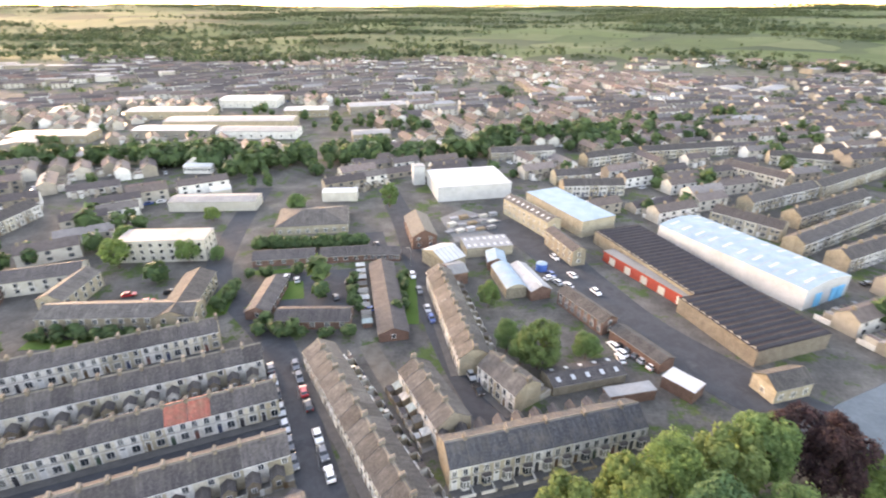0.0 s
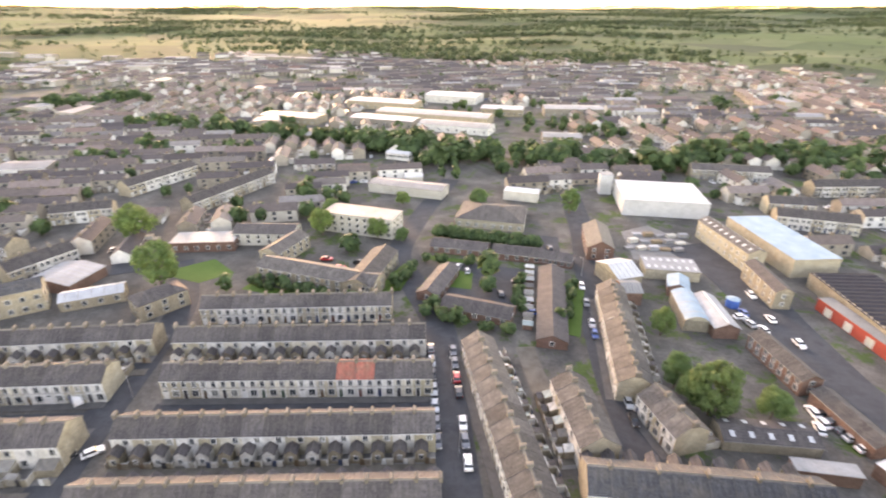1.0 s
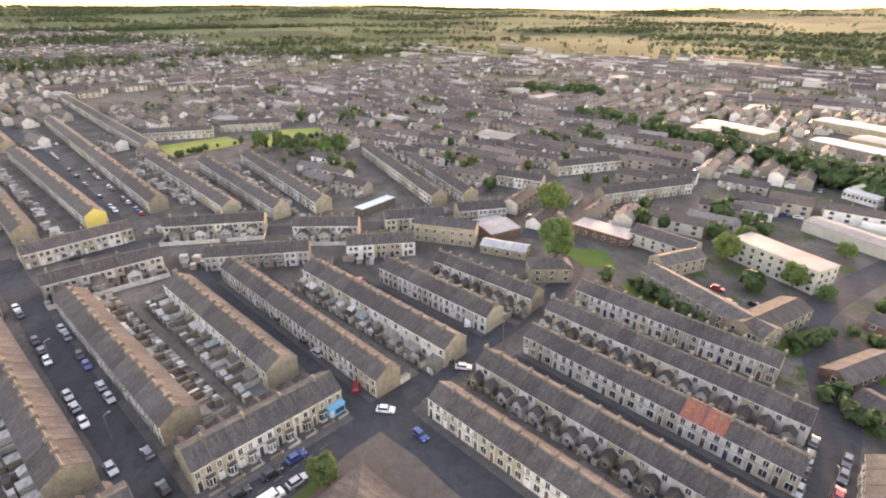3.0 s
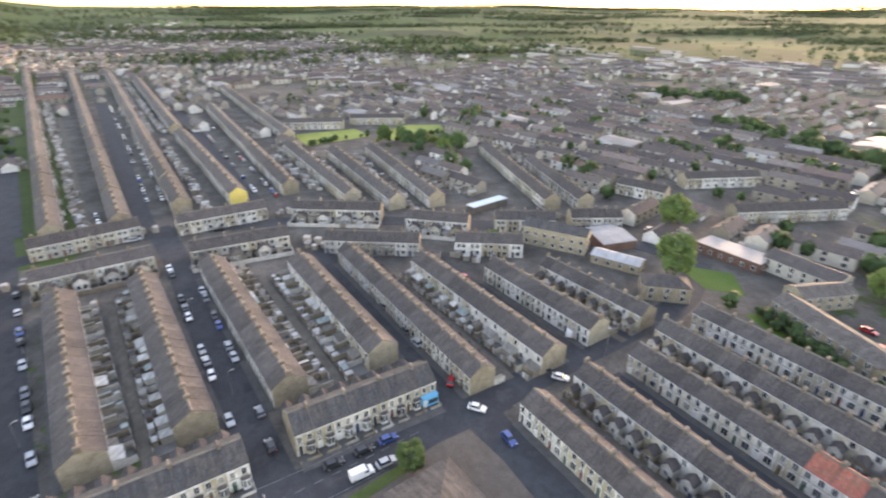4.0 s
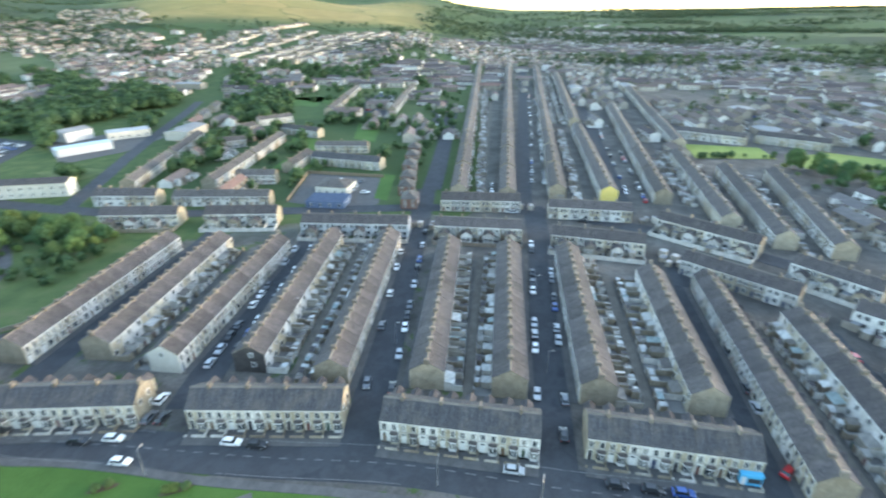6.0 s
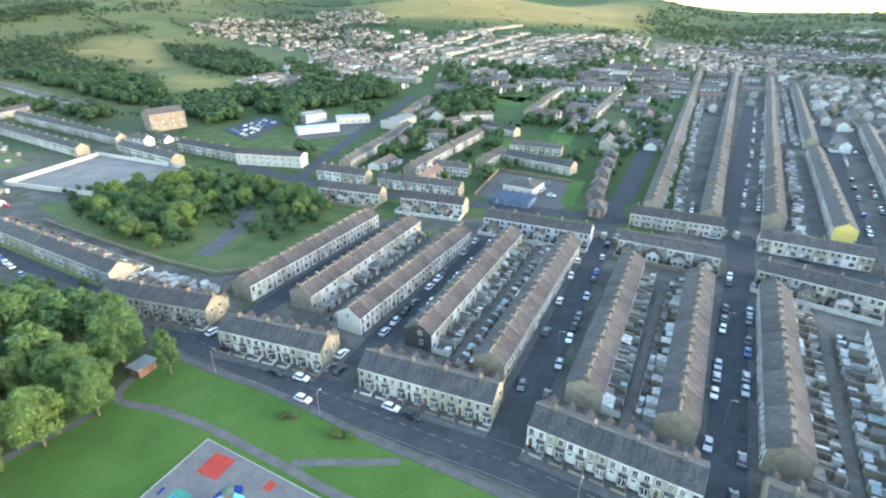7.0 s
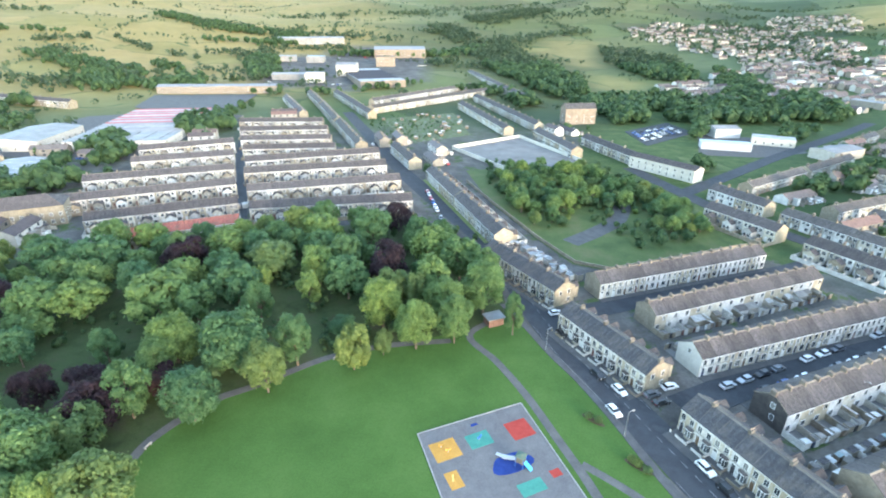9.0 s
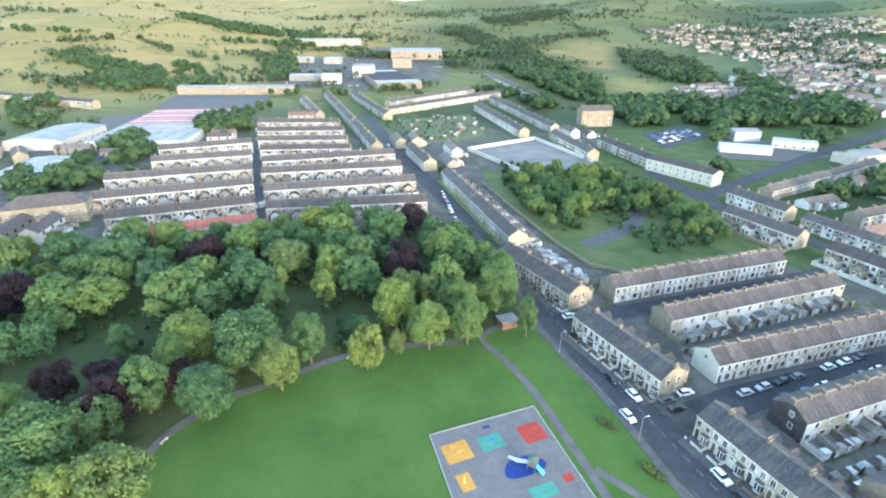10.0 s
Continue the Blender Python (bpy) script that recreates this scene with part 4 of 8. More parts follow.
terrace("terrace P three", "short", -94.6, 65.6, -36.9, 89.4, -1, red=(9, 10))
terrace("terrace P four", "short", -89.4, 49.2, -30.1, 74.2, 1)
terrace("terrace P five", "short", -82.5, 34.1, -23.0, 59.2, -1)
terrace("terrace Q one", "brown", -30.8, 104.7, -2.5, 56.0, -1)
terrace("terrace Q two", "brown", -6.6, 97.4, 2.6, 79.1, 1)
terrace("terrace Q three", "brown", -1.2, 146.0, 8.2, 101.0, -1)
terrace("terrace Q three", "brown", 11.8, 100.0, 19.4, 89.2, -1)
terrace("terrace Q four", "bay", 0.4, 71.0, 40.8, 81.9, -1)
row_block(-185.5, -118.6, -202.4, -87.3, "pale fronted terrace row with slate roofs on the cross street", group="rows on the cross street", ext=1)
row_block(-202.6, -73.8, -215.8, -41.7, "pale fronted terrace row with slate roofs on the cross street", group="rows on the cross street", ext=1)
row_block(-158.9, -104.5, -173.6, -73.2, "pale fronted terrace row with slate roofs on the cross street", group="rows on the cross street", ext=-1)
row_block(-175.0, -61.4, -184.8, -29.0, "pale fronted terrace row with slate roofs on the cross street", group="rows on the cross street", ext=-1)
row_block(-133.0, -152.1, -153.9, -113.9, "terrace row with a white gable on the cross street", wall=M_WHITE, ends=M_WHITE, group="rows on the cross street", ext=-1)
row_block(-93.5, -230.3, -111.8, -203.3, "pale fronted terrace row with slate roofs on the cross street", group="rows on the cross street", ext=-1)
row_block(-117.6, -193.8, -134.5, -168.5, "pale fronted terrace row with slate roofs on the cross street", group="rows on the cross street", ext=-1)
row_block(-213.0, -29.0, -205.0, 8.0, "pale fronted terrace row with slate roofs on the cross street", group="rows on the cross street", ext=-1)
row_block(-194.6, 18.2, -185.7, 41.9, "pale fronted terrace row with slate roofs on the cross street", group="rows on the cross street", ext=-1)
for house, side in FREE_ENDS:
    gable_window(house, side, 8.4, ((-1.8, 4.4), (1.6, 4.4), (1.7, 1.6)))
for k, loop in enumerate(PAVES):
    sheet("pavement", loop, 0.15 + 0.0007 * k, M_PAVE, "grey flagged pavement with a kerb", "pavement")

# ---- trees ----
def crown_mesh(name, seed, hgt, rad, base, mat, clumps=1500, size=0.62, lumps=30, squash=0.95):
    """A crown of many leaf sprays set on uneven lobes."""
    r = random.Random(seed)
    lobes = []
    mid, hz = base + (hgt - base) * 0.48, (hgt - base) * 0.5
    for i in range(lumps):
        a = i * 2.4 + r.uniform(-0.5, 0.5)
        u = -0.75 + 1.7 * (i + r.random()) / lumps
        k = math.sqrt(max(0.0, 1 - min(1.0, u) ** 2)) * r.uniform(0.55, 0.78)
        q = rad * r.uniform(0.17, 0.46)
        lobes.append((Vector((rad * k * math.cos(a), rad * k * math.sin(a), mid + u * hz * 0.80)), q))
    weight = [q * q for c, q in lobes]
    picks = r.choices(range(lumps), weight, k=clumps)
    v, f = [], []
    for i in picks:
        c, q = lobes[i]
        d = Vector((r.gauss(0, 1), r.gauss(0, 1), r.gauss(0.55, 0.85))) + (c - Vector((0, 0, mid))) * (0.9 / rad)
        if d.length < 0.1:
            continue
        d.normalize()
        p = c + Vector((d.x, d.y, d.z * squash)) * q * (r.uniform(0.7, 1.1) if r.random() < 0.93 else r.uniform(1.0, 1.3))
        n = (d + Vector((r.uniform(-0.7, 0.7), r.uniform(-0.7, 0.7), r.uniform(-0.2, 0.7)))).normalized()
        t = n.orthogonal().normalized()
        t.rotate(Matrix.Rotation(r.uniform(0, 6.28), 3, n))
        s = n.cross(t)
        w = size * r.uniform(0.5, 1.2)
        k = len(v)
        v += [tuple(p - t * w), tuple(p + s * w * 0.6 - n * w * 0.15), tuple(p + t * w * r.uniform(0.8, 1.2)), tuple(p - s * w * 0.6 - n * w * 0.15)]
        f.append((k, k + 1, k + 2, k + 3))
    me = bpy.data.meshes.new(name)
    me.from_pydata(v, [], f)
    me.materials.append(mat)
    return me


def tree_stamp(seed, hgt, rad, mat, label, clumps=1500, size=0.62, base=None, name="tree"):
    e = thing(name, Matrix.Identity(4), label, name)
    r = random.Random(seed + 50)
    base = hgt * 0.14 if base is None else base
    b = Build()
    lean = Vector((r.uniform(-0.4, 0.4), r.uniform(-0.4, 0.4), hgt * 0.42))
    b.tube((0, 0, -0.3), lean, 0.035 * hgt * 0.8, 0.02 * hgt * 0.8, M_BARK, 8)
    for i in range(6):
        a = i * 1.05 + r.uniform(-0.3, 0.3)
        s = Vector((0, 0, 0)).lerp(lean, r.uniform(0.6, 0.98))
        t = Vector((math.cos(a) * rad * 0.62, math.sin(a) * rad * 0.62, hgt * r.uniform(0.5, 0.78)))
        b.tube(s, t, 0.012 * hgt, 0.004 * hgt, M_BARK, 6)
    part("trunk", b, e)
    c = new("crown", crown_mesh("crown", seed, hgt, rad, base, mat, clumps, size))
    c.parent = e
    return Stamp(e)


TREES = {
    "green": [tree_stamp(11, 13, 6.0, M_LEAF, "broad green broadleaf tree in full summer leaf", 6000, 0.40), tree_stamp(12, 15, 6.4, M_LEAF, "tall green broadleaf tree in full summer leaf", 6600, 0.40),
              tree_stamp(13, 11, 5.2, M_LEAF, "rounded green broadleaf tree in full summer leaf", 5000, 0.40), tree_stamp(14, 14, 5.0, M_LEAF, "narrow green broadleaf tree in full summer leaf", 5200, 0.40)],
    "light": [tree_stamp(21, 12, 5.2, M_LEAF_L, "yellow-green broadleaf tree in summer leaf", 5600, 0.39), tree_stamp(22, 10, 4.6, M_LEAF_L, "small yellow-green tree in summer leaf", 4600, 0.39)],
    "copper": [tree_stamp(31, 12, 5.6, M_LEAF_D, "dark purple-leaved copper beech tree", 5200, 0.40)],
    "bush": [tree_stamp(41, 4.5, 2.6, M_LEAF, "dense green bush on rough ground", 700, 0.45, 0.4, "bush"), tree_stamp(42, 3.2, 2.0, M_LEAF_L, "small light green bush", 500, 0.4, 0.2, "bush")],
}


FAR_TREES = {
    "green": [tree_stamp(61, 13, 6.0, M_LEAF, "broad green broadleaf tree in full summer leaf", 1900, 0.74), tree_stamp(62, 15, 6.4, M_LEAF, "tall green broadleaf tree in full summer leaf", 2100, 0.74),
              tree_stamp(63, 11, 5.2, M_LEAF, "rounded green broadleaf tree in full summer leaf", 1600, 0.72), tree_stamp(64, 14, 5.0, M_LEAF, "narrow green broadleaf tree in full summer leaf", 1700, 0.72)],
    "light": [tree_stamp(71, 12, 5.2, M_LEAF_L, "yellow-green broadleaf tree in summer leaf", 1800, 0.72), tree_stamp(72, 10, 4.6, M_LEAF_L, "small yellow-green tree in summer leaf", 1500, 0.7)],
}


def tree(kind, x, y, s=1.0, group="", i=None, wide=1.0):
    lst = FAR_TREES[kind] if kind in FAR_TREES and math.hypot(x, y) > 138 else TREES[kind]
    st = lst[rng.randrange(len(lst)) if i is None else i]
    m = pt(x, y, height(x, y), rng.uniform(0, 360)) @ Matrix.Diagonal((s * wide, s * wide, s, 1))
    return st.put(m, group=group)


def fill(poly, gap, kinds, group, s0=0.8, s1=1.15, jitter=0.35):
    xs, ys = [p[0] for p in poly], [p[1] for p in poly]
    y, k = min(ys), 0
    while y < max(ys):
        x = min(xs) + (gap / 2 if k % 2 else 0)
        while x < max(xs):
            px, py = x + rng.uniform(-jitter, jitter) * gap, y + rng.uniform(-jitter, jitter) * gap
            if inside(px, py, poly):
                tree(rng.choice(kinds), px, py, rng.uniform(s0, s1), group)
            x += gap
        y += gap * 0.87
        k += 1


# ---- park ----
LAWN = [(86, -40), (74, -58), (71, -72), (64, -87), (56, -93), (43, -107), (29, -114), (6, -124), (-4, -133), (-8.5, -127), (-21.5, -104), (-35, -76), (-49, -48), (-57, -30), (-46, -10), (0, 20), (60, 10)]
M_SCRUB = surf("waste_ground_grass", [(0.048, 0.074, 0.023), (0.076, 0.106, 0.034), (0.115, 0.115, 0.052)], 0.08, 2.0, 0.9, bumps=0.5)
M_FLOOR = surf("woodland_floor", [(0.028, 0.044, 0.017), (0.050, 0.072, 0.026), (0.056, 0.054, 0.032)], 0.15, 2.0, 0.95, bumps=0.6)
sheet("park_lawn", LAWN[::-1], 0.08, M_GRASS, "mown green park lawn", "grass")
sheet("wood_floor", [(86, -40), (74, -58), (71, -72), (64, -87), (56, -93), (43, -107), (29, -114), (6, -124), (-4, -133), (0, -160), (20, -185), (44, -208), (72, -195), (104, -178), (140, -160), (190, -146), (190, -60), (120, -20)], 0.06, M_FLOOR, "rough woodland ground under the park trees", "grass")
M_PATH = surf("park_path", [(0.085, 0.082, 0.08), (0.135, 0.128, 0.12)], 0.3, 3.0, 0.9)
ribbon("park_path", curve([(0, -131), (7, -121), (-1, -110), (-8.5, -97.5), (-14.5, -85), (-18.8, -76), (-22.8, -67), (-34, -46), (-48, -20), (-60, 2)]), 2.0, M_PATH, "narrow tarmac park path", 0.12, "path")
ribbon("park_path", curve([(-19, -78.5), (-25, -74.5), (-31, -70), (-37, -66)]), 1.8, M_PATH, "narrow tarmac path to the road", 0.11, "path")
ribbon("park_path", curve([(80, -50), (72.5, -64), (71, -74), (65, -86), (57, -93), (44, -105.5), (30, -113), (12, -118)]), 2.2, M_PATH, "park path along the trees", 0.115, "path")
ribbon("pavement", curve([(-2, -140), (-9.5, -127), (-15.3, -115.5), (-21.8, -104.5), (-28, -91.5), (-35, -75), (-48, -49), (-61, -18), (-70, 2)]), 2.0, M_PAVE, "grey pavement along the park edge", 0.17, "pavement")
PLAY = [(15.3, -82.3), (-7, -95), (-20.5, -67), (2, -54)]
sheet("play_area", PLAY[::-1], 0.14, M_RUB["grey"], "grey play area surface", "playground")
b = Build()
for i in range(4):
    (ax, ay), (cx, cy) = PLAY[i], PLAY[(i + 1) % 4]
    d = Vector((cx - ax, cy - ay)).normalized() * 0.12
    w = Vector((-d.y, d.x))
    b.prism([(ax - w.x, ay - w.y), (cx - w.x, cy - w.y), (cx + w.x, cy + w.y), (ax + w.x, ay + w.y)], 0.0, 0.24, M_KERB)
setting("play_area_kerb", b, "pale concrete edging round the play area", "kerb")


def patch(colour, x, y, w, d, deg, wavy=0.0):
    c, s = math.cos(radians(deg)), math.sin(radians(deg))
    if wavy:
        raw = [(w / 2 * (1 + wavy * math.sin(3 * t)) * math.cos(t), d / 2 * (1 + wavy * math.cos(2 * t)) * math.sin(t)) for t in (2 * math.pi * i / 20 for i in range(20))]
    else:
        raw = [(-w / 2, -d / 2), (w / 2, -d / 2), (w / 2, d / 2), (-w / 2, d / 2)]
    bb = Build()
    bb.prism([(x + c * p - s * q, y + s * p + c * q) for p, q in raw], 0.10, 0.165, M_RUB[colour])
    tagged(new("safety_patch", bb.mesh("safety_patch")), colour + " rubber safety surface on the play area", "play surface", "coloured patches of the play area")


patch("orange", 8.8, -78.6, 5.7, 5.2, 31)
patch("teal", 2.0, -82.4, 5.3, 4.0, 31)
patch("red", -6.6, -86.6, 5.3, 5.2, 31)
patch("blue", -5.0, -77.0, 9.0, 5.4, 31, 0.12)
patch("red", -13.6, -75.6, 2.2, 1.8, 31)
patch("orange", 6.2, -71.3, 2.8, 4.2, 31)
patch("teal", -8.8, -71.6, 5.4, 3.0, 31)
patch("blue", 3.4, -86.6, 1.6, 0.7, 31)


M_CANOPY = surf("faded_teal_canopy", [(0.05, 0.12, 0.10), (0.16, 0.15, 0.11)], 0.9, 5.0, 0.8)


def play_unit():
    e = thing("play_tower", pt(-6.6, -76.6, 0.165, -24), "climbing tower with a pale slide on blue rubber", "play equipment")
    for x in (-0.8, 0.8):
        for y in (-0.8, 0.8):
            bb = Build()
            bb.tube((x, y, 0), (x, y, 2.7), 0.07, 0.07, M_BLUEP, 8)
            part("post", bb, e)
    bb = Build()
    bb.box(-0.9, 0.9, -0.9, 0.9, 1.3, 1.4, M_TIMBER)
    part("platform", bb, e)
    bb = Build()
    bb.face([(-1, -1, 2.7), (1, -1, 2.7), (0, 0, 3.1)], M_CANOPY)
    bb.face([(1, -1, 2.7), (1, 1, 2.7), (0, 0, 3.1)], M_CANOPY)
    bb.face([(1, 1, 2.7), (-1, 1, 2.7), (0, 0, 3.1)], M_CANOPY)
    bb.face([(-1, 1, 2.7), (-1, -1, 2.7), (0, 0, 3.1)], M_CANOPY)
    bb.box(-1, 1, -1, 1, 2.64, 2.7, M_CANOPY)
    part("canopy", bb, e)
    bb = Build()
    bb.extrude_y([(0.9, 1.25), (4.2, 0.3), (5.4, 0.2), (5.4, 0.28), (4.2, 0.38), (0.9, 1.36)], -0.4, 0.4, M_WHITE)
    for y in (-0.45, 0.4):
        bb.extrude_y([(0.9, 1.25), (3.2, 0.25), (3.9, 0.2), (3.9, 0.48), (3.2, 0.5), (0.9, 1.6)], y, y + 0.05, M_WHITE)
    part("slide", bb, e, "pale plastic slide")
    bb = Build()
    bb.extrude_y([(-0.9, 1.25), (-0.9, 1.4), (-2.4, 0.1), (-2.5, 0.0), (-2.3, 0.0)], -0.5, 0.5, M_CYAN)
    part("ramp", bb, e)


play_unit()


def spring_rocker(x, y, deg, mat, label):
    e = thing("spring_rocker", pt(x, y, 0.165, deg), label, "play equipment", "spring rockers")
    bb = Build()
    for i in range(20):
        a, c = i * 0.9, (i + 1) * 0.9
        bb.tube((0.13 * math.cos(a), 0.13 * math.sin(a), 0.022 * i), (0.13 * math.cos(c), 0.13 * math.sin(c), 0.022 * (i + 1)), 0.025, 0.025, M_STEEL, 5, False)
    part("spring", bb, e)
    bb = Build()
    bb.extrude_y([(-0.6, 0.45), (0.5, 0.45), (0.75, 0.9), (0.5, 1.1), (0.2, 0.75), (-0.4, 0.72), (-0.7, 0.95)], -0.13, 0.13, mat)
    part("body", bb, e)


spring_rocker(2.0, -82.4, 60, M_BLUEP, "blue spring rocker on the teal surface")
spring_rocker(6.4, -71.0, 100, M_YEL, "yellow spring rocker on the orange surface")


spring_rocker(8.2, -78.2, 31, M_RUB["orange"], "orange spring rocker on orange rubber")
spring_rocker(9.8, -79.2, 40, M_RUB["orange"], "orange spring rocker on orange rubber")


def bench(x, y, deg):
    e = thing("park_bench", pt(x, y, 0.12, deg), "pale timber park bench on the path edge", "bench", "park benches")
    bb = Build()
    for k in range(3):
        bb.box(-0.9, 0.9, -0.25 + 0.17 * k, -0.1 + 0.17 * k, 0.42, 0.47, M_KERB)
    part("seat", bb, e)
    bb = Build()
    bb.box(-0.9, 0.9, 0.27, 0.31, 0.52, 0.68, M_KERB)
    bb.box(-0.9, 0.9, 0.30, 0.34, 0.74, 0.9, M_KERB)
    part("backrest", bb, e)
    for sx in (-0.75, 0.75):
        bb = Build()
        bb.box(sx - 0.05, sx + 0.05, -0.25, 0.3, 0, 0.42, M_STEEL)
        part("leg", bb, e)


bench(70.5, -71.5, 80)
bench(41, -106, 40)

# park wood
WOOD = [(80, -42), (82, -62), (74, -80), (66, -95), (50, -106), (33, -116), (10, -127), (0, -140), (3, -158), (18, -178), (42, -203), (72, -191), (101, -176), (139, -157), (186, -144), (150, -104), (104, -50)]
SPOTS, UNDERGROWTH = [], []
SIZES = {"green": ((13, 6.0), (15, 6.4), (11, 5.2), (14, 5.0)), "light": ((12, 5.2), (10, 4.6)), "copper": ((12, 5.6),)}


def wood_tree(kind, x, y, tall, rad, group="trees of the park wood"):
    """A park tree of that height and crown radius, from the kind that comes nearest in shape."""
    i = min(range(len(SIZES[kind])), key=lambda k: abs(SIZES[kind][k][0] / SIZES[kind][k][1] - tall / rad) + 0.25 * ((x * 7 + y * 3 + k) % 2))
    h0, r0 = SIZES[kind][i]
    tree(kind, x, y, tall / h0, group if y < -30 else "scattered street trees", i, min(1.4, 0.84 * (rad / r0) / (tall / h0)))
    SPOTS.append((x, y, 2 * rad))


# green trees along the lawn, then behind them, then at the back of the wood
for row in ((87, -59, 15, 9.6), (65, -80, 13, 7.2), (32, -121, 15.5, 7.0), (21, -113, 15, 6.2), (11, -117, 15, 6.0), (4, -133, 17, 7.6), (50, -102, 15.5, 5.4), (64, -98, 16, 10.0),
            (81, -92, 11.5, 5.6), (79, -79, 15, 5.3), (81, -99, 13.5, 7.6), (-5, -123, 13.5, 3.3), (68, -120, 13.5, 5.2), (42, -115, 7, 4.4), (83, -51, 13, 6.0), (75, -52, 13, 4.6)):
    wood_tree("green", *row)
for row in ((98, -118, 15, 10.4), (79, -128, 15.5, 8.0), (120, -115, 12.5, 8.0), (130, -109, 15, 7.6), (57, -131, 11.5, 4.2), (47, -137, 15, 7.4), (59, -145, 14, 6.8), (125, -89, 12, 5.0),
            (105, -70, 11, 4.7), (119, -92, 11.5, 4.5), (126, -102, 9.5, 6.4), (98, -96, 10, 4.6), (86, -117, 13, 6.0), (4, -147, 15, 6.0), (20, -137, 16, 6.2), (112, -128, 13, 6.5)):
    wood_tree("green", *row)
for row in ((135, -141, 14.5, 10.0), (153, -140, 13.5, 8.4), (49, -177, 15, 9.2), (24, -161, 16, 8.6), (13, -154, 16, 7.4), (68, -174, 14, 8.6), (99, -158, 13, 7.6), (131, -163, 11, 7.0), (90, -140, 13, 7.2), (64, -160, 13, 7.0)):
    wood_tree("green", *row)
for row in ((83, -68, 12.5, 6.8), (67, -55, 14, 7.2), (53, -91, 14, 5.6), (35, -102, 13, 5.2), (29, -109, 7.5, 2.9), (24, -130, 14, 3.8), (77, -150, 13, 9.6), (81, -183, 13.5, 7.0), (166, -129, 15, 7.2), (110, -151, 13.5, 6.6)):
    wood_tree("light", *row)
for row in ((77, -87, 8.0, 5.2), (102, -79, 11, 5.0), (84, -74, 12, 7.4), (92, -83, 10, 5.4), (36, -147, 16, 8.0), (107, -147, 13, 8.0), (146, -111, 13, 7.4), (43, -193, 13, 6.6)):
    wood_tree("copper", *row)
GLADES = ((112, -88, 13), (108, -100, 9), (93, -106, 7), (45, -128, 8), (56, -118, 7), (68, -134, 6))
for k in range(1500):
    x, y = rng.uniform(0, 186), rng.uniform(-204, -42)
    s = rng.uniform(0.7, 1.15)
    if not inside(x, y, WOOD) or any((x - p) ** 2 + (y - q) ** 2 < d * d for p, q, d in GLADES):
        continue
    if (y < -125 or x > 128) and all((x - p) ** 2 + (y - q) ** 2 > (0.42 * d + 4.2 * s) ** 2 for p, q, d in SPOTS):
        wood_tree(rng.choice(["green", "green", "green", "green", "light"]), x, y, 12.5 * s, 6.2 * s)
    elif all((x - p) ** 2 + (y - q) ** 2 > 12 for p, q, d in SPOTS):
        UNDERGROWTH.append((x, y, rng.choice((0.16, 0.22, 0.3, 0.42))))
for x, y in ((-22, -92), (-24, -91), (-30, -79.5), (-31.5, -78), (-29, -80.5)):
    tree("bush", x, y, 0.5, "shrubs on the verge", 1)
for x, y, w, d in ((-23, -91.5, 5.0, 3.0), (-30.2, -79.3, 5.5, 2.8)):
    sheet("flower_bed", [(x + w / 2 * math.cos(t) * 0.9 - d / 2 * math.sin(t) * 0.4, y + w / 2 * math.cos(t) * -0.5 + d / 2 * math.sin(t) * 0.9) for t in (2 * math.pi * i / 14 for i in range(14))], 0.11, M_SOIL, "bare soil flower bed in the lawn", "flower bed")


def shelter(x, y, deg):
    e = thing("park_shelter", pt(x, y, 0.08, deg), "small brick park shelter with a flat roof", "shelter")
    bb = Build()
    bb.box(-2.4, 2.4, -1.8, 1.8, 0, 2.5, M_BRICK)
    bb.box(-0.5, 0.5, -1.86, -1.8, 0, 2.0, M_DOOR)
    part("wall", bb, e)
    bb = Build()
    bb.box(-2.8, 2.8, -2.2, 2.2, 2.5, 2.75, M_GREYROOF)
    part("roof", bb, e)


shelter(0.5, -128.5, 30)
# trees below the camera's right, scrub and street trees
for row in ((20, 57, 14, 5.8), (31, 60, 15.5, 6.6), (51, 66, 16, 8.0), (24, 103, 14, 6.1)):
    wood_tree("light", *row)
for row in ((40, 63, 16, 6.9), (60, 70, 15, 7.2), (78, 64, 11, 5.6), (43, 54, 17, 6.7), (55, 54, 15, 6.0), (92, 66, 7, 3.5), (14, 132, 8.5, 3.8), (17, 110, 9.5, 3.8), (20, 105, 8.5, 4.0), (37, 107, 7.6, 4.2), (-136, 101, 16, 7.4), (-174, 125, 15, 7.4), (-112, 157, 11, 5.2), (-90, 162, 9, 4.5)):
    wood_tree("green", *row)
for row in ((66, 71, 16, 6.6), (71, 66, 16, 6.0), (76, 72, 13, 5.0)):
    wood_tree("copper", *row)
for kind, x, y, s, i in (("light", -171, 48, 0.7, 1), 
                         ("green", -80, 163, 0.5, 2), ("green", -117, 172, 0.7, 0), ("green", -97, 200, 0.6, 2), ("green", -63, 208, 0.7, 0), ("green", -24, 218, 0.8, 3), ("light", -55, 137, 0.3, 1)):
    tree(kind, x, y, s, "scattered street trees", i)
fill([(6, -288), (-48, -306), (-92, -226), (-90, -206), (-68, -206), (-48, -244), (-24, -205), (-14, -206), (-2, -226)], 7.2, ["green", "green", "light", "bush"], "scrub trees on the waste ground", 0.45, 0.7)
fill([(-345, 10), (-300, 28), (-285, 62), (-300, 75), (-345, 45)], 12.0, ["green", "bush"], "trees round the bowling greens", 0.6, 0.9)
for x, y in ((-72.5, 6),):
    tree("light", x, y, 0.62, "shrubs by the main road", 1)
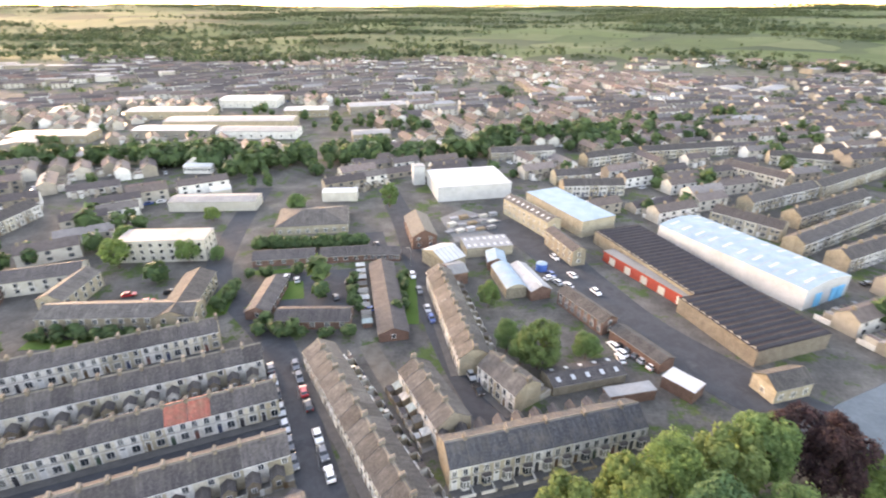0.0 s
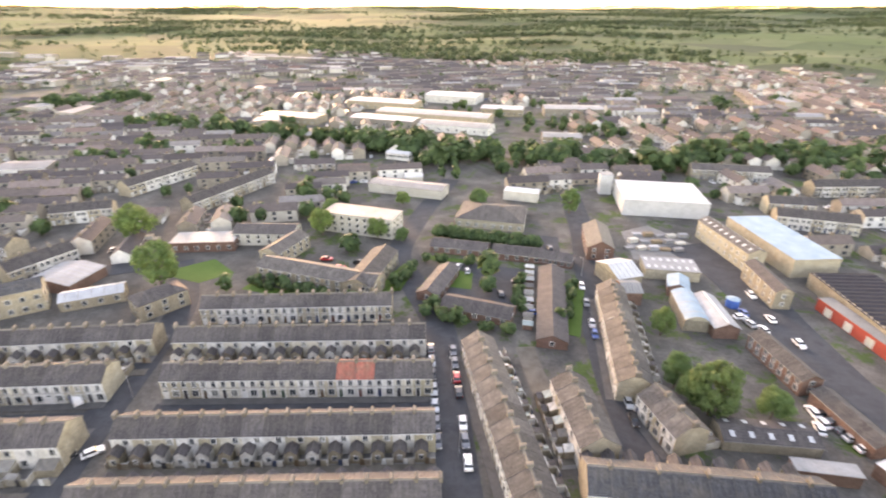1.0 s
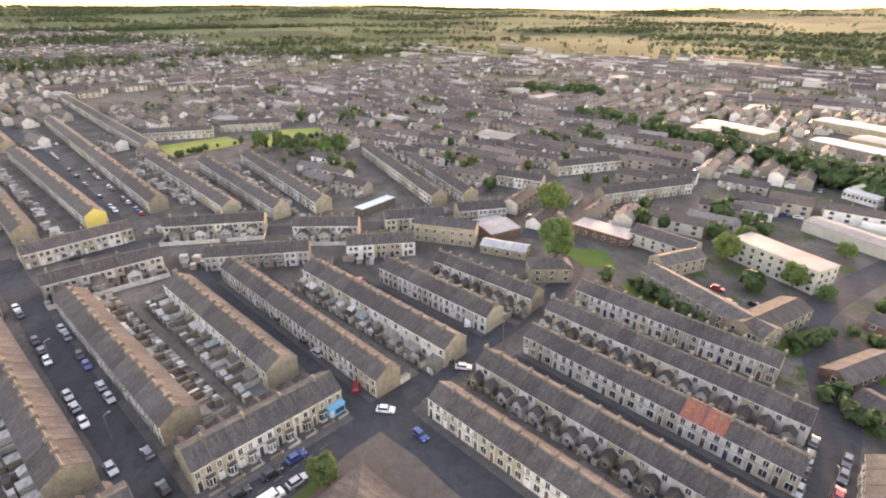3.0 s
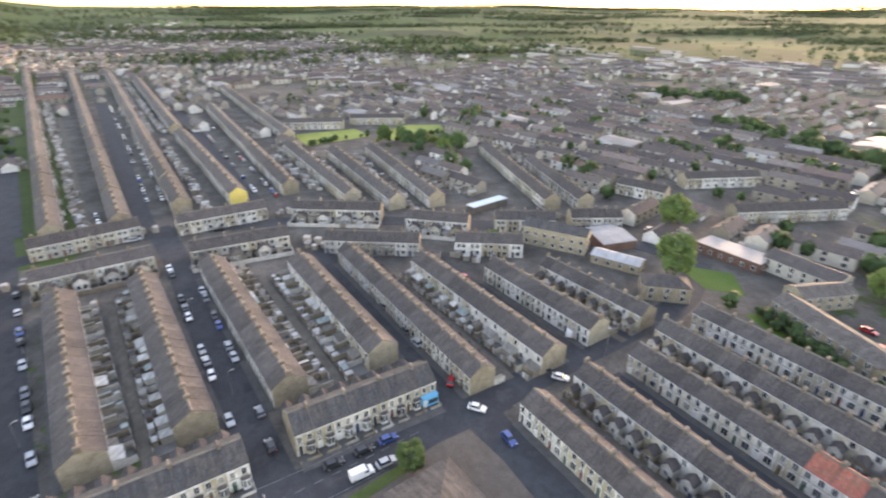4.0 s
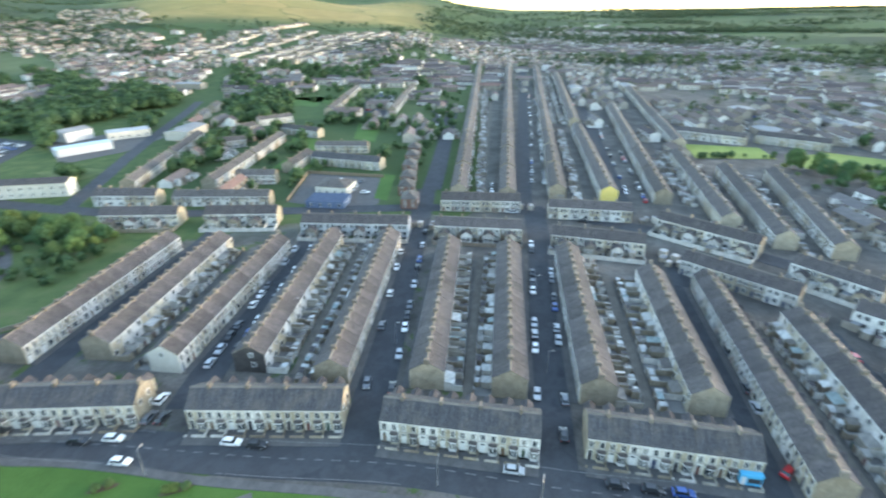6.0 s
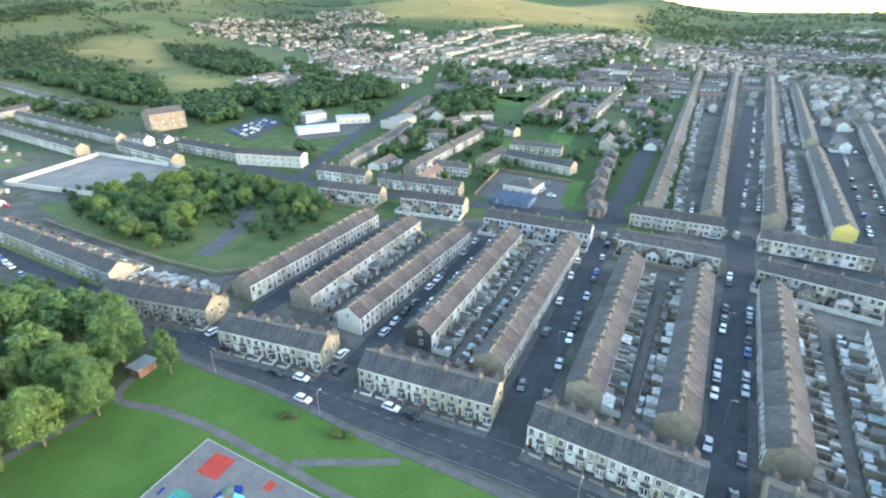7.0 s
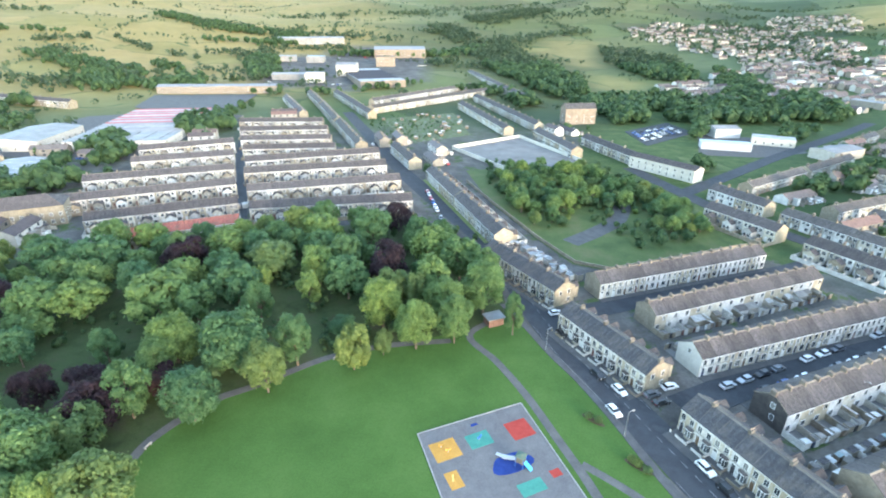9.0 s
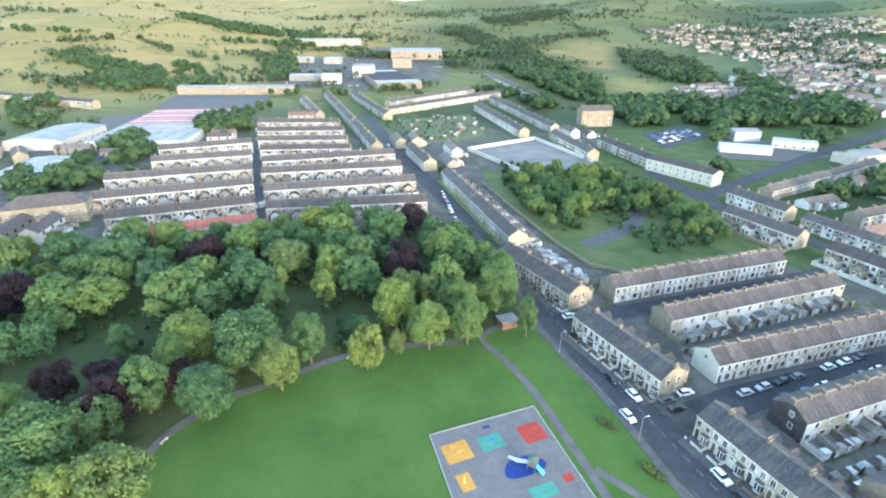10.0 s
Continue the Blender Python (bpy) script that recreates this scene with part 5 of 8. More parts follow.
sheet("scrub_ground", [(22, -292), (-50, -322), (-100, -226), (-97, -197), (-40, -168), (-27, -172), (-15, -194), (6, -238)][::-1], 0.05, M_SCRUB, "rough green waste ground", "grass")
ribbon("scrub_strip", curve([(-28, -192), (-40, -205), (-52, -222), (-60, -250)]), 8.0, M_PAVE, "grey cracked access strip through the waste ground", 0.09, "path")
b = Build()
edge = [(-97, -198), (-68, -183), (-40, -169), (-28, -173), (-15, -195), (6, -239), (20, -270)]
for (ax, ay), (cx, cy) in zip(edge, edge[1:]):
    d = Vector((cx - ax, cy - ay)).normalized() * 0.16
    b.prism([(ax + d.y, ay - d.x), (cx + d.y, cy - d.x), (cx - d.y, cy + d.x), (ax - d.y, ay + d.x)], 0, 1.3, M_YARD)
setting("boundary_wall", b, "low stone wall round the waste ground", "wall")
sheet("bowling_green", [(-376, -46), (-390, -2), (-364, 9), (-341, -33)], 0.1, M_BOWL, "mown bowling green", "grass")
sheet("bowling_green", [(-374, 16), (-398, 36), (-396, 64), (-370, 64), (-348, 24)], 0.1, M_BOWL, "mown bowling green", "grass")
sheet("pond", [(84, 66), (82, 78), (90, 90), (108, 98), (130, 96), (128, 70)][::-1], 0.09, M_WATER, "still grey pond water", "water")


# ---- cars ----
def car_stamp(colour, kind="car"):
    van = kind == "van"
    ln, wd = (4.9, 1.9) if van else (4.15, 1.75)
    e = thing(kind, Matrix.Identity(4), colour + (" panel van parked on the street" if van else " hatchback car parked on the street"), kind)
    p, a = M_PAINT[colour], ln / 2
    b = Build()
    if van:
        prof = [(-a, 0.35), (a - 0.1, 0.3), (a, 0.6), (a - 0.15, 1.0), (a - 1.0, 1.15), (a - 1.6, 1.95), (-a + 0.1, 2.0), (-a, 1.6)]
        b.extrude_y(prof, -wd / 2, wd / 2, p, [0, 0, 0.04, 0.06, 0.04, 0.14, 0.14, 0.08])
    else:
        prof = [(-a, 0.35), (a - 0.05, 0.28), (a, 0.5), (a - 0.12, 0.72), (a - 1.05, 0.92), (-a + 0.35, 0.96), (-a, 0.85)]
        b.extrude_y(prof, -wd / 2, wd / 2, p, [0, 0.05, 0.08, 0.08, 0.03, 0.03, 0.06])
        b.face([(a - 1.75, -0.58, 1.44), (a - 1.75, 0.58, 1.44), (-a + 0.75, 0.6, 1.45), (-a + 0.75, -0.6, 1.45)][::-1], p)
        b.box(-a + 0.7, a - 1.7, -0.62, 0.62, 1.405, 1.435, p)
    for y in (-0.6, 0.6):
        b.box(a - 0.1, a - 0.015, y - 0.16, y + 0.16, 0.58, 0.72, M_LAMPLENS)
        b.box(-a - 0.01, -a + 0.1, y - 0.14, y + 0.14, 0.62, 0.8, M_TAIL)
    part("body", b, e)
    b = Build()
    if van:
        b.extrude_y([(a - 1.02, 1.16), (a - 0.98, 1.18), (a - 1.56, 1.9), (a - 1.62, 1.88)], -0.78, 0.78, M_CARGLASS)
        for y in (-wd / 2 + 0.02, wd / 2 - 0.06):
            b.box(a - 2.1, a - 1.3, y, y + 0.04, 1.2, 1.7, M_CARGLASS)
    else:
        b.extrude_y([(a - 1.15, 0.9), (-a + 0.3, 0.94), (-a + 0.65, 1.41), (a - 1.75, 1.41)][::-1], -0.83, 0.83, M_CARGLASS, [0.2, 0.2, 0.02, 0.02])
    part("cabin_glass", b, e, "dark glazed cabin")
    for x in (-a + 0.75, a - 0.8):
        for s in (-1, 1):
            b = Build()
            y = s * (wd / 2 - 0.08)
            b.tube((x, y - 0.1, 0.32), (x, y + 0.1, 0.32), 0.32, 0.32, M_TYRE, 12)
            b.tube((x, y + s * 0.1, 0.32), (x, y + s * 0.115, 0.32), 0.2, 0.19, M_STEEL, 10)
            part("wheel", b, e)
    return Stamp(e)


def far_car_stamp(colour):
    """A car for the far streets: body with its wheels, and the glazed cabin."""
    e = thing("car", Matrix.Identity(4), colour + " car parked on a far street", "car")
    a = 2.07
    b = Build()
    b.extrude_y([(-a, 0.35), (a - 0.05, 0.28), (a, 0.5), (a - 0.12, 0.72), (a - 1.05, 0.92), (-a + 0.35, 0.96), (-a, 0.85)], -0.87, 0.87, M_PAINT[colour], [0, 0.05, 0.08, 0.08, 0.03, 0.03, 0.06])
    b.box(-a + 0.7, a - 1.7, -0.62, 0.62, 1.405, 1.44, M_PAINT[colour])
    for x in (-a + 0.75, a - 0.8):
        b.tube((x, -0.84, 0.32), (x, 0.84, 0.32), 0.32, 0.32, M_TYRE, 10)
    part("body", b, e)
    b = Build()
    b.extrude_y([(a - 1.15, 0.9), (-a + 0.3, 0.94), (-a + 0.65, 1.41), (a - 1.75, 1.41)][::-1], -0.83, 0.83, M_CARGLASS, [0.2, 0.2, 0.02, 0.02])
    part("cabin_glass", b, e, "dark glazed cabin")
    return Stamp(e)


CARS = {k: car_stamp(k) for k in CAR_COLOURS}
CARS["van"] = car_stamp("white", "van")
FAR_CARS = {k: far_car_stamp(k) for k in CAR_COLOURS}
MIXED = ["white", "silver", "black", "grey", "silver", "white", "black", "grey", "silver", "white", "black", "blue", "grey", "white", "silver", "red"]


def car(colour, x, y, deg, group="", z=0.12):
    (CARS if math.hypot(x, y) < 128 else FAR_CARS)[colour].put(pt(x, y, z, deg), group=group)


def parked(x1, y1, x2, y2, n, fill_share=0.7, group="cars parked along the streets"):
    deg = math.degrees(math.atan2(y2 - y1, x2 - x1))
    n = min(n, max(1, int(math.hypot(x2 - x1, y2 - y1) / 5.0)))
    for i in range(n):
        if rng.random() < fill_share:
            t = (i + rng.uniform(0.44, 0.56)) / n
            car(rng.choice(MIXED), x1 + (x2 - x1) * t, y1 + (y2 - y1) * t, deg + rng.choice((0, 180)) + rng.uniform(-2, 2), group)


M = "cars on the main road"
for c, x, y, d in (("white", -28, -94.5, 118), ("black", -26.3, -107.5, 120), ("white", -30.6, -102, 120), ("grey", -38, -101.6, 205), ("white", -43, -105, 205), ("white", -43.2, -80, 118), ("black", -19, -125, 122),
                   ("white", -18, -136, 205), ("black", -45.5, -75, 118), ("silver", -68, -27, 113), ("black", -75.3, -9, 112), ("black", -77.8, -3, 112), ("blue", -80, 2, 112),
                   ("silver", -74, 1.3, 112), ("red", -96, 18.4, 158), ("white", -86, 22.5, 60), ("blue", -76, 27, 18), ("black", -97, 42, 60), ("white", -93, 45, 60), ("van", -111, 54.5, 155),
                   ("black", -39.5, -99, 205), ("grey", -60, -69, 208), ("black", -82, -22, 205)):
    car(c, x, y, d, M)
car("van", -72, -3.6, 112, M)
# both kerbs of each street
parked(-90, -24.5, -170, -60.5, 15, 0.62)
parked(-88, -30.5, -172, -68.5, 15, 0.6)
parked(-72, -60.5, -160, -110, 16, 0.45)
parked(-70, -66.5, -150, -113.5, 15, 0.5)
parked(-52, -99.5, -125, -138.5, 13, 0.55)
parked(-55, -106, -120, -142.5, 13, 0.55)
parked(-33, -138.5, -95, -169.5, 11, 0.5)
parked(-110, 13, -180, -13.5, 11, 0.3)
parked(-115, 46, -150, 31, 6, 0.3)
parked(-28, 70.5, -44, 105, 8, 0.75)
parked(-20.5, 68, -38, 106, 8, 0.6)
parked(-13.5, 165, 0.5, 112, 11, 0.6)
parked(2, 118, 9.5, 92, 7, 0.8)
parked(-85, 59, -35, 78.5, 9, 0.35)
parked(-206, -103, -240, -121, 4, 0.6)
parked(-232, -87, -330, -130, 18, 0.7)
parked(-230, -93, -330, -137, 18, 0.7)
parked(-236, -46, -320, -80, 14, 0.6)
parked(-330, -130, -520, -215, 32, 0.5)
parked(-332, -137, -520, -222, 32, 0.5)
parked(-240, -40, -330, -76, 15, 0.4)
parked(-330, -84, -430, -124, 18, 0.45)
parked(-186, -112, -198, -85, 5, 0.3)
parked(-200, -75, -204, -48, 4, 0.3)
parked(40, 168, 50, 138, 6, 0.4)
for x, y in ((-29, 172), (-30, 176), (-24, 172), (-25, 177), (-21, 130), (-24, 136), (-52, 150), (-55, 146), (-48, 148), (-33, 137), (-30, 147), (52, 118), (48, 112), (46, 122), (55, 110), (-104, 132), (-98, 138), (-90, 134), (-86, 140)):
    car(rng.choice(MIXED), x, y, rng.choice((20, 110, 95)), "cars in parking bays")


# ---- street lamps ----
def lamp_stamp():
    e = thing("street_lamp", Matrix.Identity(4), "tall grey steel street lamp column", "street lamp")
    b = Build()
    b.tube((0, 0, 0), (0, 0, 1.2), 0.11, 0.11, M_STEEL, 8)
    b.tube((0, 0, 1.2), (0, 0, 6.6), 0.07, 0.05, M_STEEL, 8)
    part("column", b, e)
    b = Build()
    b.tube((0, 0, 6.6), (0.9, 0, 6.9), 0.04, 0.035, M_STEEL, 6)
    part("arm", b, e)
    b = Build()
    b.extrude_y([(0.8, 6.82), (1.35, 6.88), (1.35, 6.98), (0.8, 7.0)], -0.13, 0.13, M_KERB)
    b.box(0.88, 1.3, -0.1, 0.1, 6.79, 6.83, M_LAMPLENS)
    part("lantern", b, e)
    return Stamp(e)


LAMP = lamp_stamp()
for x, y, d in ((-29, -87.5, 200), (-14, -117, 210), (-57.5, -38, 200), (-63.5, -19.5, 200), (4, -165, 210), (-100, -33, 110), (-135, -51, 110), (-90, -72.5, 110), (-125, -90, 110), (-33, 92, 140), (-24, 72, 320),
                (0, 125, 10), (-11, 160, 190), (-100, 60, 330), (-85, -105, 110), (-190, -100, 30), (-140, 15, 250)):
    LAMP.put(pt(x, y, 0.05, d), group="street lamps")


# ---- larger buildings ----
def quad_frame(p0, p1, depth_pt):
    """Origin, heading and size of a rectangle from its front edge and a point on its far side."""
    a, c, q = Vector(p0), Vector(p1), Vector(depth_pt)
    d = (c - a).normalized()
    n = Vector((-d.y, d.x))
    dep = (q - a).dot(n)
    mid = (a + c) / 2 + n * dep / 2
    return mid.x, mid.y, math.degrees(math.atan2(d.y, d.x)), (c - a).length, abs(dep)


def wall_windows(b, x0, x1, y, out, rows, n, w=1.2, h=1.4):
    for z in rows:
        for i in range(n):
            window(b, x0 + (x1 - x0) * (i + 0.5) / n, z, w, h, y, out, False)


def hall(p0, p1, dp, hgt, label, wall, roof, name="shed", style="flat", rise=1.0, rows=(), nwin=0, ribs=0, category="building", lights=0):
    """A hall from its front edge p0-p1 and a point dp on the far side. style: flat, gable, hip or barrel."""
    x, y, deg, ln, d = quad_frame(p0, p1, dp)
    e = thing(name, pt(x, y, height(x, y) if math.hypot(x, y) > 560 else 0, deg), label, category)
    a, h = ln / 2, d / 2
    b = Build()
    b.box(-a, a, -h, h, -3.0 if math.hypot(x, y) > 560 else 0, hgt, wall, skip="t")
    if nwin:
        wall_windows(b, -a, a, -h, -1, rows, nwin)
        wall_windows(b, -a, a, h, 1, rows, nwin)
        k = max(1, int(nwin * d / ln))
        for i in range(k):
            for z in rows:
                yy = -h + d * (i + 0.5) / k
                for s in (-1, 1):
                    b.box(min(s * a, s * (a + 0.07)), max(s * a, s * (a + 0.07)), yy - 0.6, yy + 0.6, z, z + 1.4, M_FRAME)
                    b.box(min(s * a, s * (a + 0.09)), max(s * a, s * (a + 0.09)), yy - 0.5, yy + 0.5, z + 0.1, z + 1.3, M_GLASS)
    part("wall", b, e)
    b = Build()
    if style == "flat":
        b.box(-a - 0.15, a + 0.15, -h - 0.15, h + 0.15, hgt, hgt + 0.3, wall, roof)
        b.box(-a + 0.2, a - 0.2, -h + 0.2, h - 0.2, hgt + 0.3, hgt + 0.34, roof)
    elif style == "gable":
        for s in (-1, 1):
            q = [(-a - 0.2, s * (h + 0.3), hgt - 0.1), (a + 0.2, s * (h + 0.3), hgt - 0.1), (a + 0.2, 0, hgt + rise), (-a - 0.2, 0, hgt + rise)]
            lo = [(p[0], p[1], p[2] - 0.15) for p in q]
            b.face(q if s < 0 else q[::-1], roof)
            b.face(lo[::-1] if s < 0 else lo, roof)
            b.face([lo[0], lo[1], q[1], q[0]], M_KERB)
        for s in (-1, 1):
            b.face([(s * a, -h, hgt - 0.02), (s * a, h, hgt - 0.02), (s * a, 0, hgt + rise - 0.05)][::s], wall)
    elif style == "hip":
        k = min(h, a) * 0.95
        t = [(-a + k, 0, hgt + rise), (a - k, 0, hgt + rise)]
        c = [(-a - 0.3, -h - 0.3, hgt), (a + 0.3, -h - 0.3, hgt), (a + 0.3, h + 0.3, hgt), (-a - 0.3, h + 0.3, hgt)]
        b.face([c[0], c[1], t[1], t[0]], roof)
        b.face([c[2], c[3], t[0], t[1]], roof)
        b.face([c[1], c[2], t[1]], roof)
        b.face([c[3], c[0], t[0]], roof)
        b.face(c[::-1], roof)
    else:
        n = 10
        for i in range(n):
            y0, y1 = -h + d * i / n, -h + d * (i + 1) / n
            z0, z1 = hgt + rise * (1 - (y0 / h) ** 2), hgt + rise * (1 - (y1 / h) ** 2)
            b.face([(-a - 0.2, y0, z0), (a + 0.2, y0, z0), (a + 0.2, y1, z1), (-a - 0.2, y1, z1)], roof)
        for s in (-1, 1):
            b.face([(s * a, -h + d * i / n, hgt + rise * (1 - ((-h + d * i / n) / h) ** 2) - 0.03) for i in range(n + 1)][::s], wall)
    part("roof", b, e)
    if ribs:
        for i in range(ribs):
            b = Build()
            xx = -a + ln * (i + 0.5) / ribs
            if style == "flat":
                b.box(xx - 0.25, xx + 0.25, -h + 0.3, h - 0.3, hgt + 0.34, hgt + 0.75, M_DARKROOF if roof is M_DARKROOF else roof)
            else:
                m = 8
                for j in range(m):
                    y0, y1 = -h + d * j / m, -h + d * (j + 1) / m
                    f2 = (lambda q: hgt + rise * (1 - (q / h) ** 2) + 0.06) if style == "barrel" else (lambda q: hgt + rise * (1 - abs(q) / h) + 0.06)
                    b.face([(xx - 0.12, y0, f2(y0)), (xx + 0.12, y0, f2(y0)), (xx + 0.12, y1, f2(y1)), (xx - 0.12, y1, f2(y1))], M_KERB)
            part("roof_rib", b, e)
    for i in range(lights):
        xx = -a + ln * (i + 0.5) / lights
        for s in (-1, 1):
            b = Build()
            y0, y1 = s * h * 0.35, s * h * 0.75
            z0 = hgt + (rise * (1 - (y0 / h) ** 2) if style == "barrel" else rise * 0.65 if style == "gable" else 0.36) + 0.08
            z1 = hgt + (rise * (1 - (y1 / h) ** 2) if style == "barrel" else rise * 0.25 if style == "gable" else 0.36) + 0.08
            q = [(xx - 0.5, y0, z0), (xx + 0.5, y0, z0), (xx + 0.5, y1, z1), (xx - 0.5, y1, z1)]
            b.face(q if s > 0 else q[::-1], M_WHITE)
            part("rooflight", b, e, "pale translucent rooflight strip")
    return e


def far_hall(p0, p1, deep, *args, **kw):
    """A hall whose near wall runs from p0 to p1, and that reaches deep metres away from the middle of the town."""
    a, c = Vector(p0), Vector(p1)
    w = Vector((a.y - c.y, c.x - a.x)).normalized()
    if w.dot(a + c) < 0:
        w = -w
    return hall(p0, p1, tuple(a + w * deep), *args, **kw)


M_OLDSTONE = surf("weathered_brown_stone", [(0.150, 0.125, 0.100), (0.215, 0.180, 0.145), (0.28, 0.24, 0.195)], 0.3, 3.0, 0.9)
M_PUBBLUE = surf("faded_blue_render", [(0.085, 0.12, 0.20), (0.13, 0.17, 0.25)], 0.5, 3.0, 0.85)
M_BLUEFELT = surf("blue_grey_felt_roof", [(0.03, 0.05, 0.095), (0.055, 0.08, 0.13)], 0.4, 3.0, 0.85)
M_ALLOT = surf("allotment_plots", [(0.055, 0.085, 0.03), (0.10, 0.085, 0.055), (0.075, 0.12, 0.04), (0.16, 0.15, 0.12), (0.06, 0.10, 0.035)], 0.28, 3.0, 0.95, bumps=0.5)
M_CANOPYBLUE = surf("pale_blue_canopy", [(0.34, 0.45, 0.50), (0.44, 0.54, 0.58)], 0.3, 3.0, 0.7)
M_BAYRED = surf("faded_red_sheet", [(0.34, 0.10, 0.10), (0.42, 0.16, 0.15)], 0.3, 3.0, 0.7)
# mill quarter
house = hall((108.3, 130.8), (83.8, 181.5), (129.0, 139.0), 7.0, "long white clad warehouse with a pale blue barrel roof", M_WHITE, M_BLUEROOF, "warehouse", "barrel", 1.5, ribs=12, lights=10)
for y in (-7.2, -3.6, 4.5):
    b = Build()
    b.box(-28.42, -28.1, y - 1.5, y + 1.5, 0.1, 4.6, M_CYAN)
    part("loading_door", b, house, "bright blue roller door")


def north_lights(e, ln, d, z, pitch=2.3):
    """Low ridges across a wide roof, steep on one side."""
    n = int(d / pitch)
    for k in range(n):
        y0 = -d / 2 + 0.4 + (d - 0.8) * k / n
        y1 = y0 + (d - 0.8) / n
        ym = y0 + 0.3 * (y1 - y0)
        b = Build()
        b.face([(-ln / 2 + 0.3, y0, z), (ln / 2 - 0.3, y0, z), (ln / 2 - 0.3, ym, z + 0.5), (-ln / 2 + 0.3, ym, z + 0.5)], M_ROOFGLASS)
        b.face([(-ln / 2 + 0.3, ym, z + 0.5), (ln / 2 - 0.3, ym, z + 0.5), (ln / 2 - 0.3, y1, z), (-ln / 2 + 0.3, y1, z)], M_DARKROOF)
        for x, o in ((-ln / 2 + 0.3, -1), (ln / 2 - 0.3, 1)):
            b.face([(x, y0, z), (x, y1, z), (x, ym, z + 0.5)][::o], M_KERB)
        part("roof_ridge", b, e)


M_ROOFGLASS = surf("sooty_roof_glass", [(0.028, 0.026, 0.030), (0.048, 0.044, 0.050)], 0.5, 3.0, 0.7)
shed = hall((79, 104), (103, 112), (70, 130), 4.6, "wide dark felt roofed weaving shed with ridged bays", M_CHIM, M_DARKROOF, "weaving_shed", "flat")
north_lights(shed, 25.3, 27.5, 4.95)
shed = hall((75.5, 131.5), (94.5, 138), (58.0, 180.0), 4.6, "dark felt roofed weaving shed range behind the loading bays", M_STONE, M_DARKROOF, "weaving_shed", "flat")
north_lights(shed, 20.0, 51.5, 4.95)
bay = hall((58, 164.5), (74.5, 129.5), (61.8, 166.5), 3.5, "red painted loading bay wall with a concrete canopy", M_REDWALL, M_CONC, "loading_bay", "flat", category="building")
for k in range(5):
    b = Build()
    b.box(-16 + 7.4 * k, -13.4 + 7.4 * k, -2.22, -2.1, 0.2, 2.8, M_RENDER)
    part("loading_door", b, bay)
hall((41, 183.5), (27, 211), (47, 186.5), 7.2, "long buff stone mill range with rows of rooflights", M_STONE, M_SLATE_B, "mill_building", "gable", 1.5, (1.2, 4.2), 9, lights=9)
hall((50.5, 161), (44.5, 180), (45.5, 159.4), 6.0, "buff stone mill block with a slate roof", M_STONE, M_SLATE, "mill_building", "gable", 1.4, (1.2, 3.8), 5)
hall((55, 184.5), (70, 191.5), (38, 220), 6.6, "stone shed with a pale blue sheet roof", M_STONE, M_BLUEROOF, "mill_shed", "flat", ribs=0)
hall((-2, 225), (33, 232.5), (-9, 253), 7.0, "big white flat roofed superstore building", M_WHITE, M_WHITE, "store_building", "flat")
hall((-14.5, 250), (-8.8, 251.4), (-16, 256), 9.5, "white store entrance tower with a flat top", M_WHITE, M_PALEROOF, "tower", "flat")
hall((-2, 175), (-6.5, 196), (-11, 173), 5.2, "brick corner building with a pale tiled roof", M_BRICK, M_RIDGE, "corner_building", "gable", 2.6, (1.0, 3.4), 5)
hall((1, 152.5), (8, 158), (-5, 164.5), 5.0, "white roofed works building with a pitched roof", M_STONE, M_WHITE, "works_building", "gable", 2.2, ribs=5)
hall((3, 145), (8.5, 147), (1, 153), 4.6, "striped white roofed works lean-to", M_BRICK, M_PALEROOF, "works_lean_to", "gable", 1.2, ribs=6)
hall((26.5, 138.5), (23, 154.5), (20, 137), 3.6, "narrow workshop with a pale curved sheet roof", M_STONE, M_BLUEROOF, "workshop", "barrel", 1.4, ribs=3)
hall((22, 156.5), (22, 165), (15.8, 156.5), 3.4, "small workshop with a pale sheet roof", M_BRICK, M_BLUEROOF, "workshop", "gable", 1.3, ribs=2)
strip = hall((34, 138), (28.5, 155), (27.6, 136), 3.5, "narrow brick workshop with a grey sheet roof", M_BRICK, M_GREYROOF, "workshop", "gable", 1.5)
b = Build()
b.box(-8.6, 8.6, -0.35, 0.35, 4.92, 5.06, M_WHITE)
part("ridge_light", b, strip, "white translucent ridge light")
hall((49, 120), (40.2, 137), (44.2, 117.6), 4.4, "red brick two storey mill office with pale windows", M_BRICK, M_SLATE_B, "brick_office", "gable", 1.5, (0.9, 2.9), 7)
hall((58.4, 103.6), (50.4, 118.6), (53.8, 101.2), 3.3, "low red brick shed with a brown roof", M_BRICK, M_SLATE_B, "brick_shed", "gable", 1.1)
hall((76, 90.5), (86.5, 93.5), (74.4, 97), 4.0, "stone lodge with a brown gabled roof", M_STONE, M_SLATE_B, "lodge", "gable", 2.2, (1.0,), 3)
hall((26, 93), (44.5, 98), (24.4, 99.6), 2.8, "dark roofed yard workshop beside the trees", M_STONE, M_SLATE, "workshop", "gable", 1.0, lights=5)
hall((57.5, 90.5), (52.5, 96.5), (61.6, 93.6), 3.0, "white flat roofed garage by the trees", M_BRICK, M_WHITE, "garage", "flat")
hall((38, 89.5), (49.5, 92), (37.5, 92.6), 2.7, "pale flat roofed garage in the yard", M_BRICK, M_PALEROOF, "garage", "flat")
hall((9, 166), (26, 169.5), (7, 176), 3.4, "low grey flat roofed works shed with small rooflights", M_STONE, M_GREYROOF, "works_shed", "flat", lights=7)


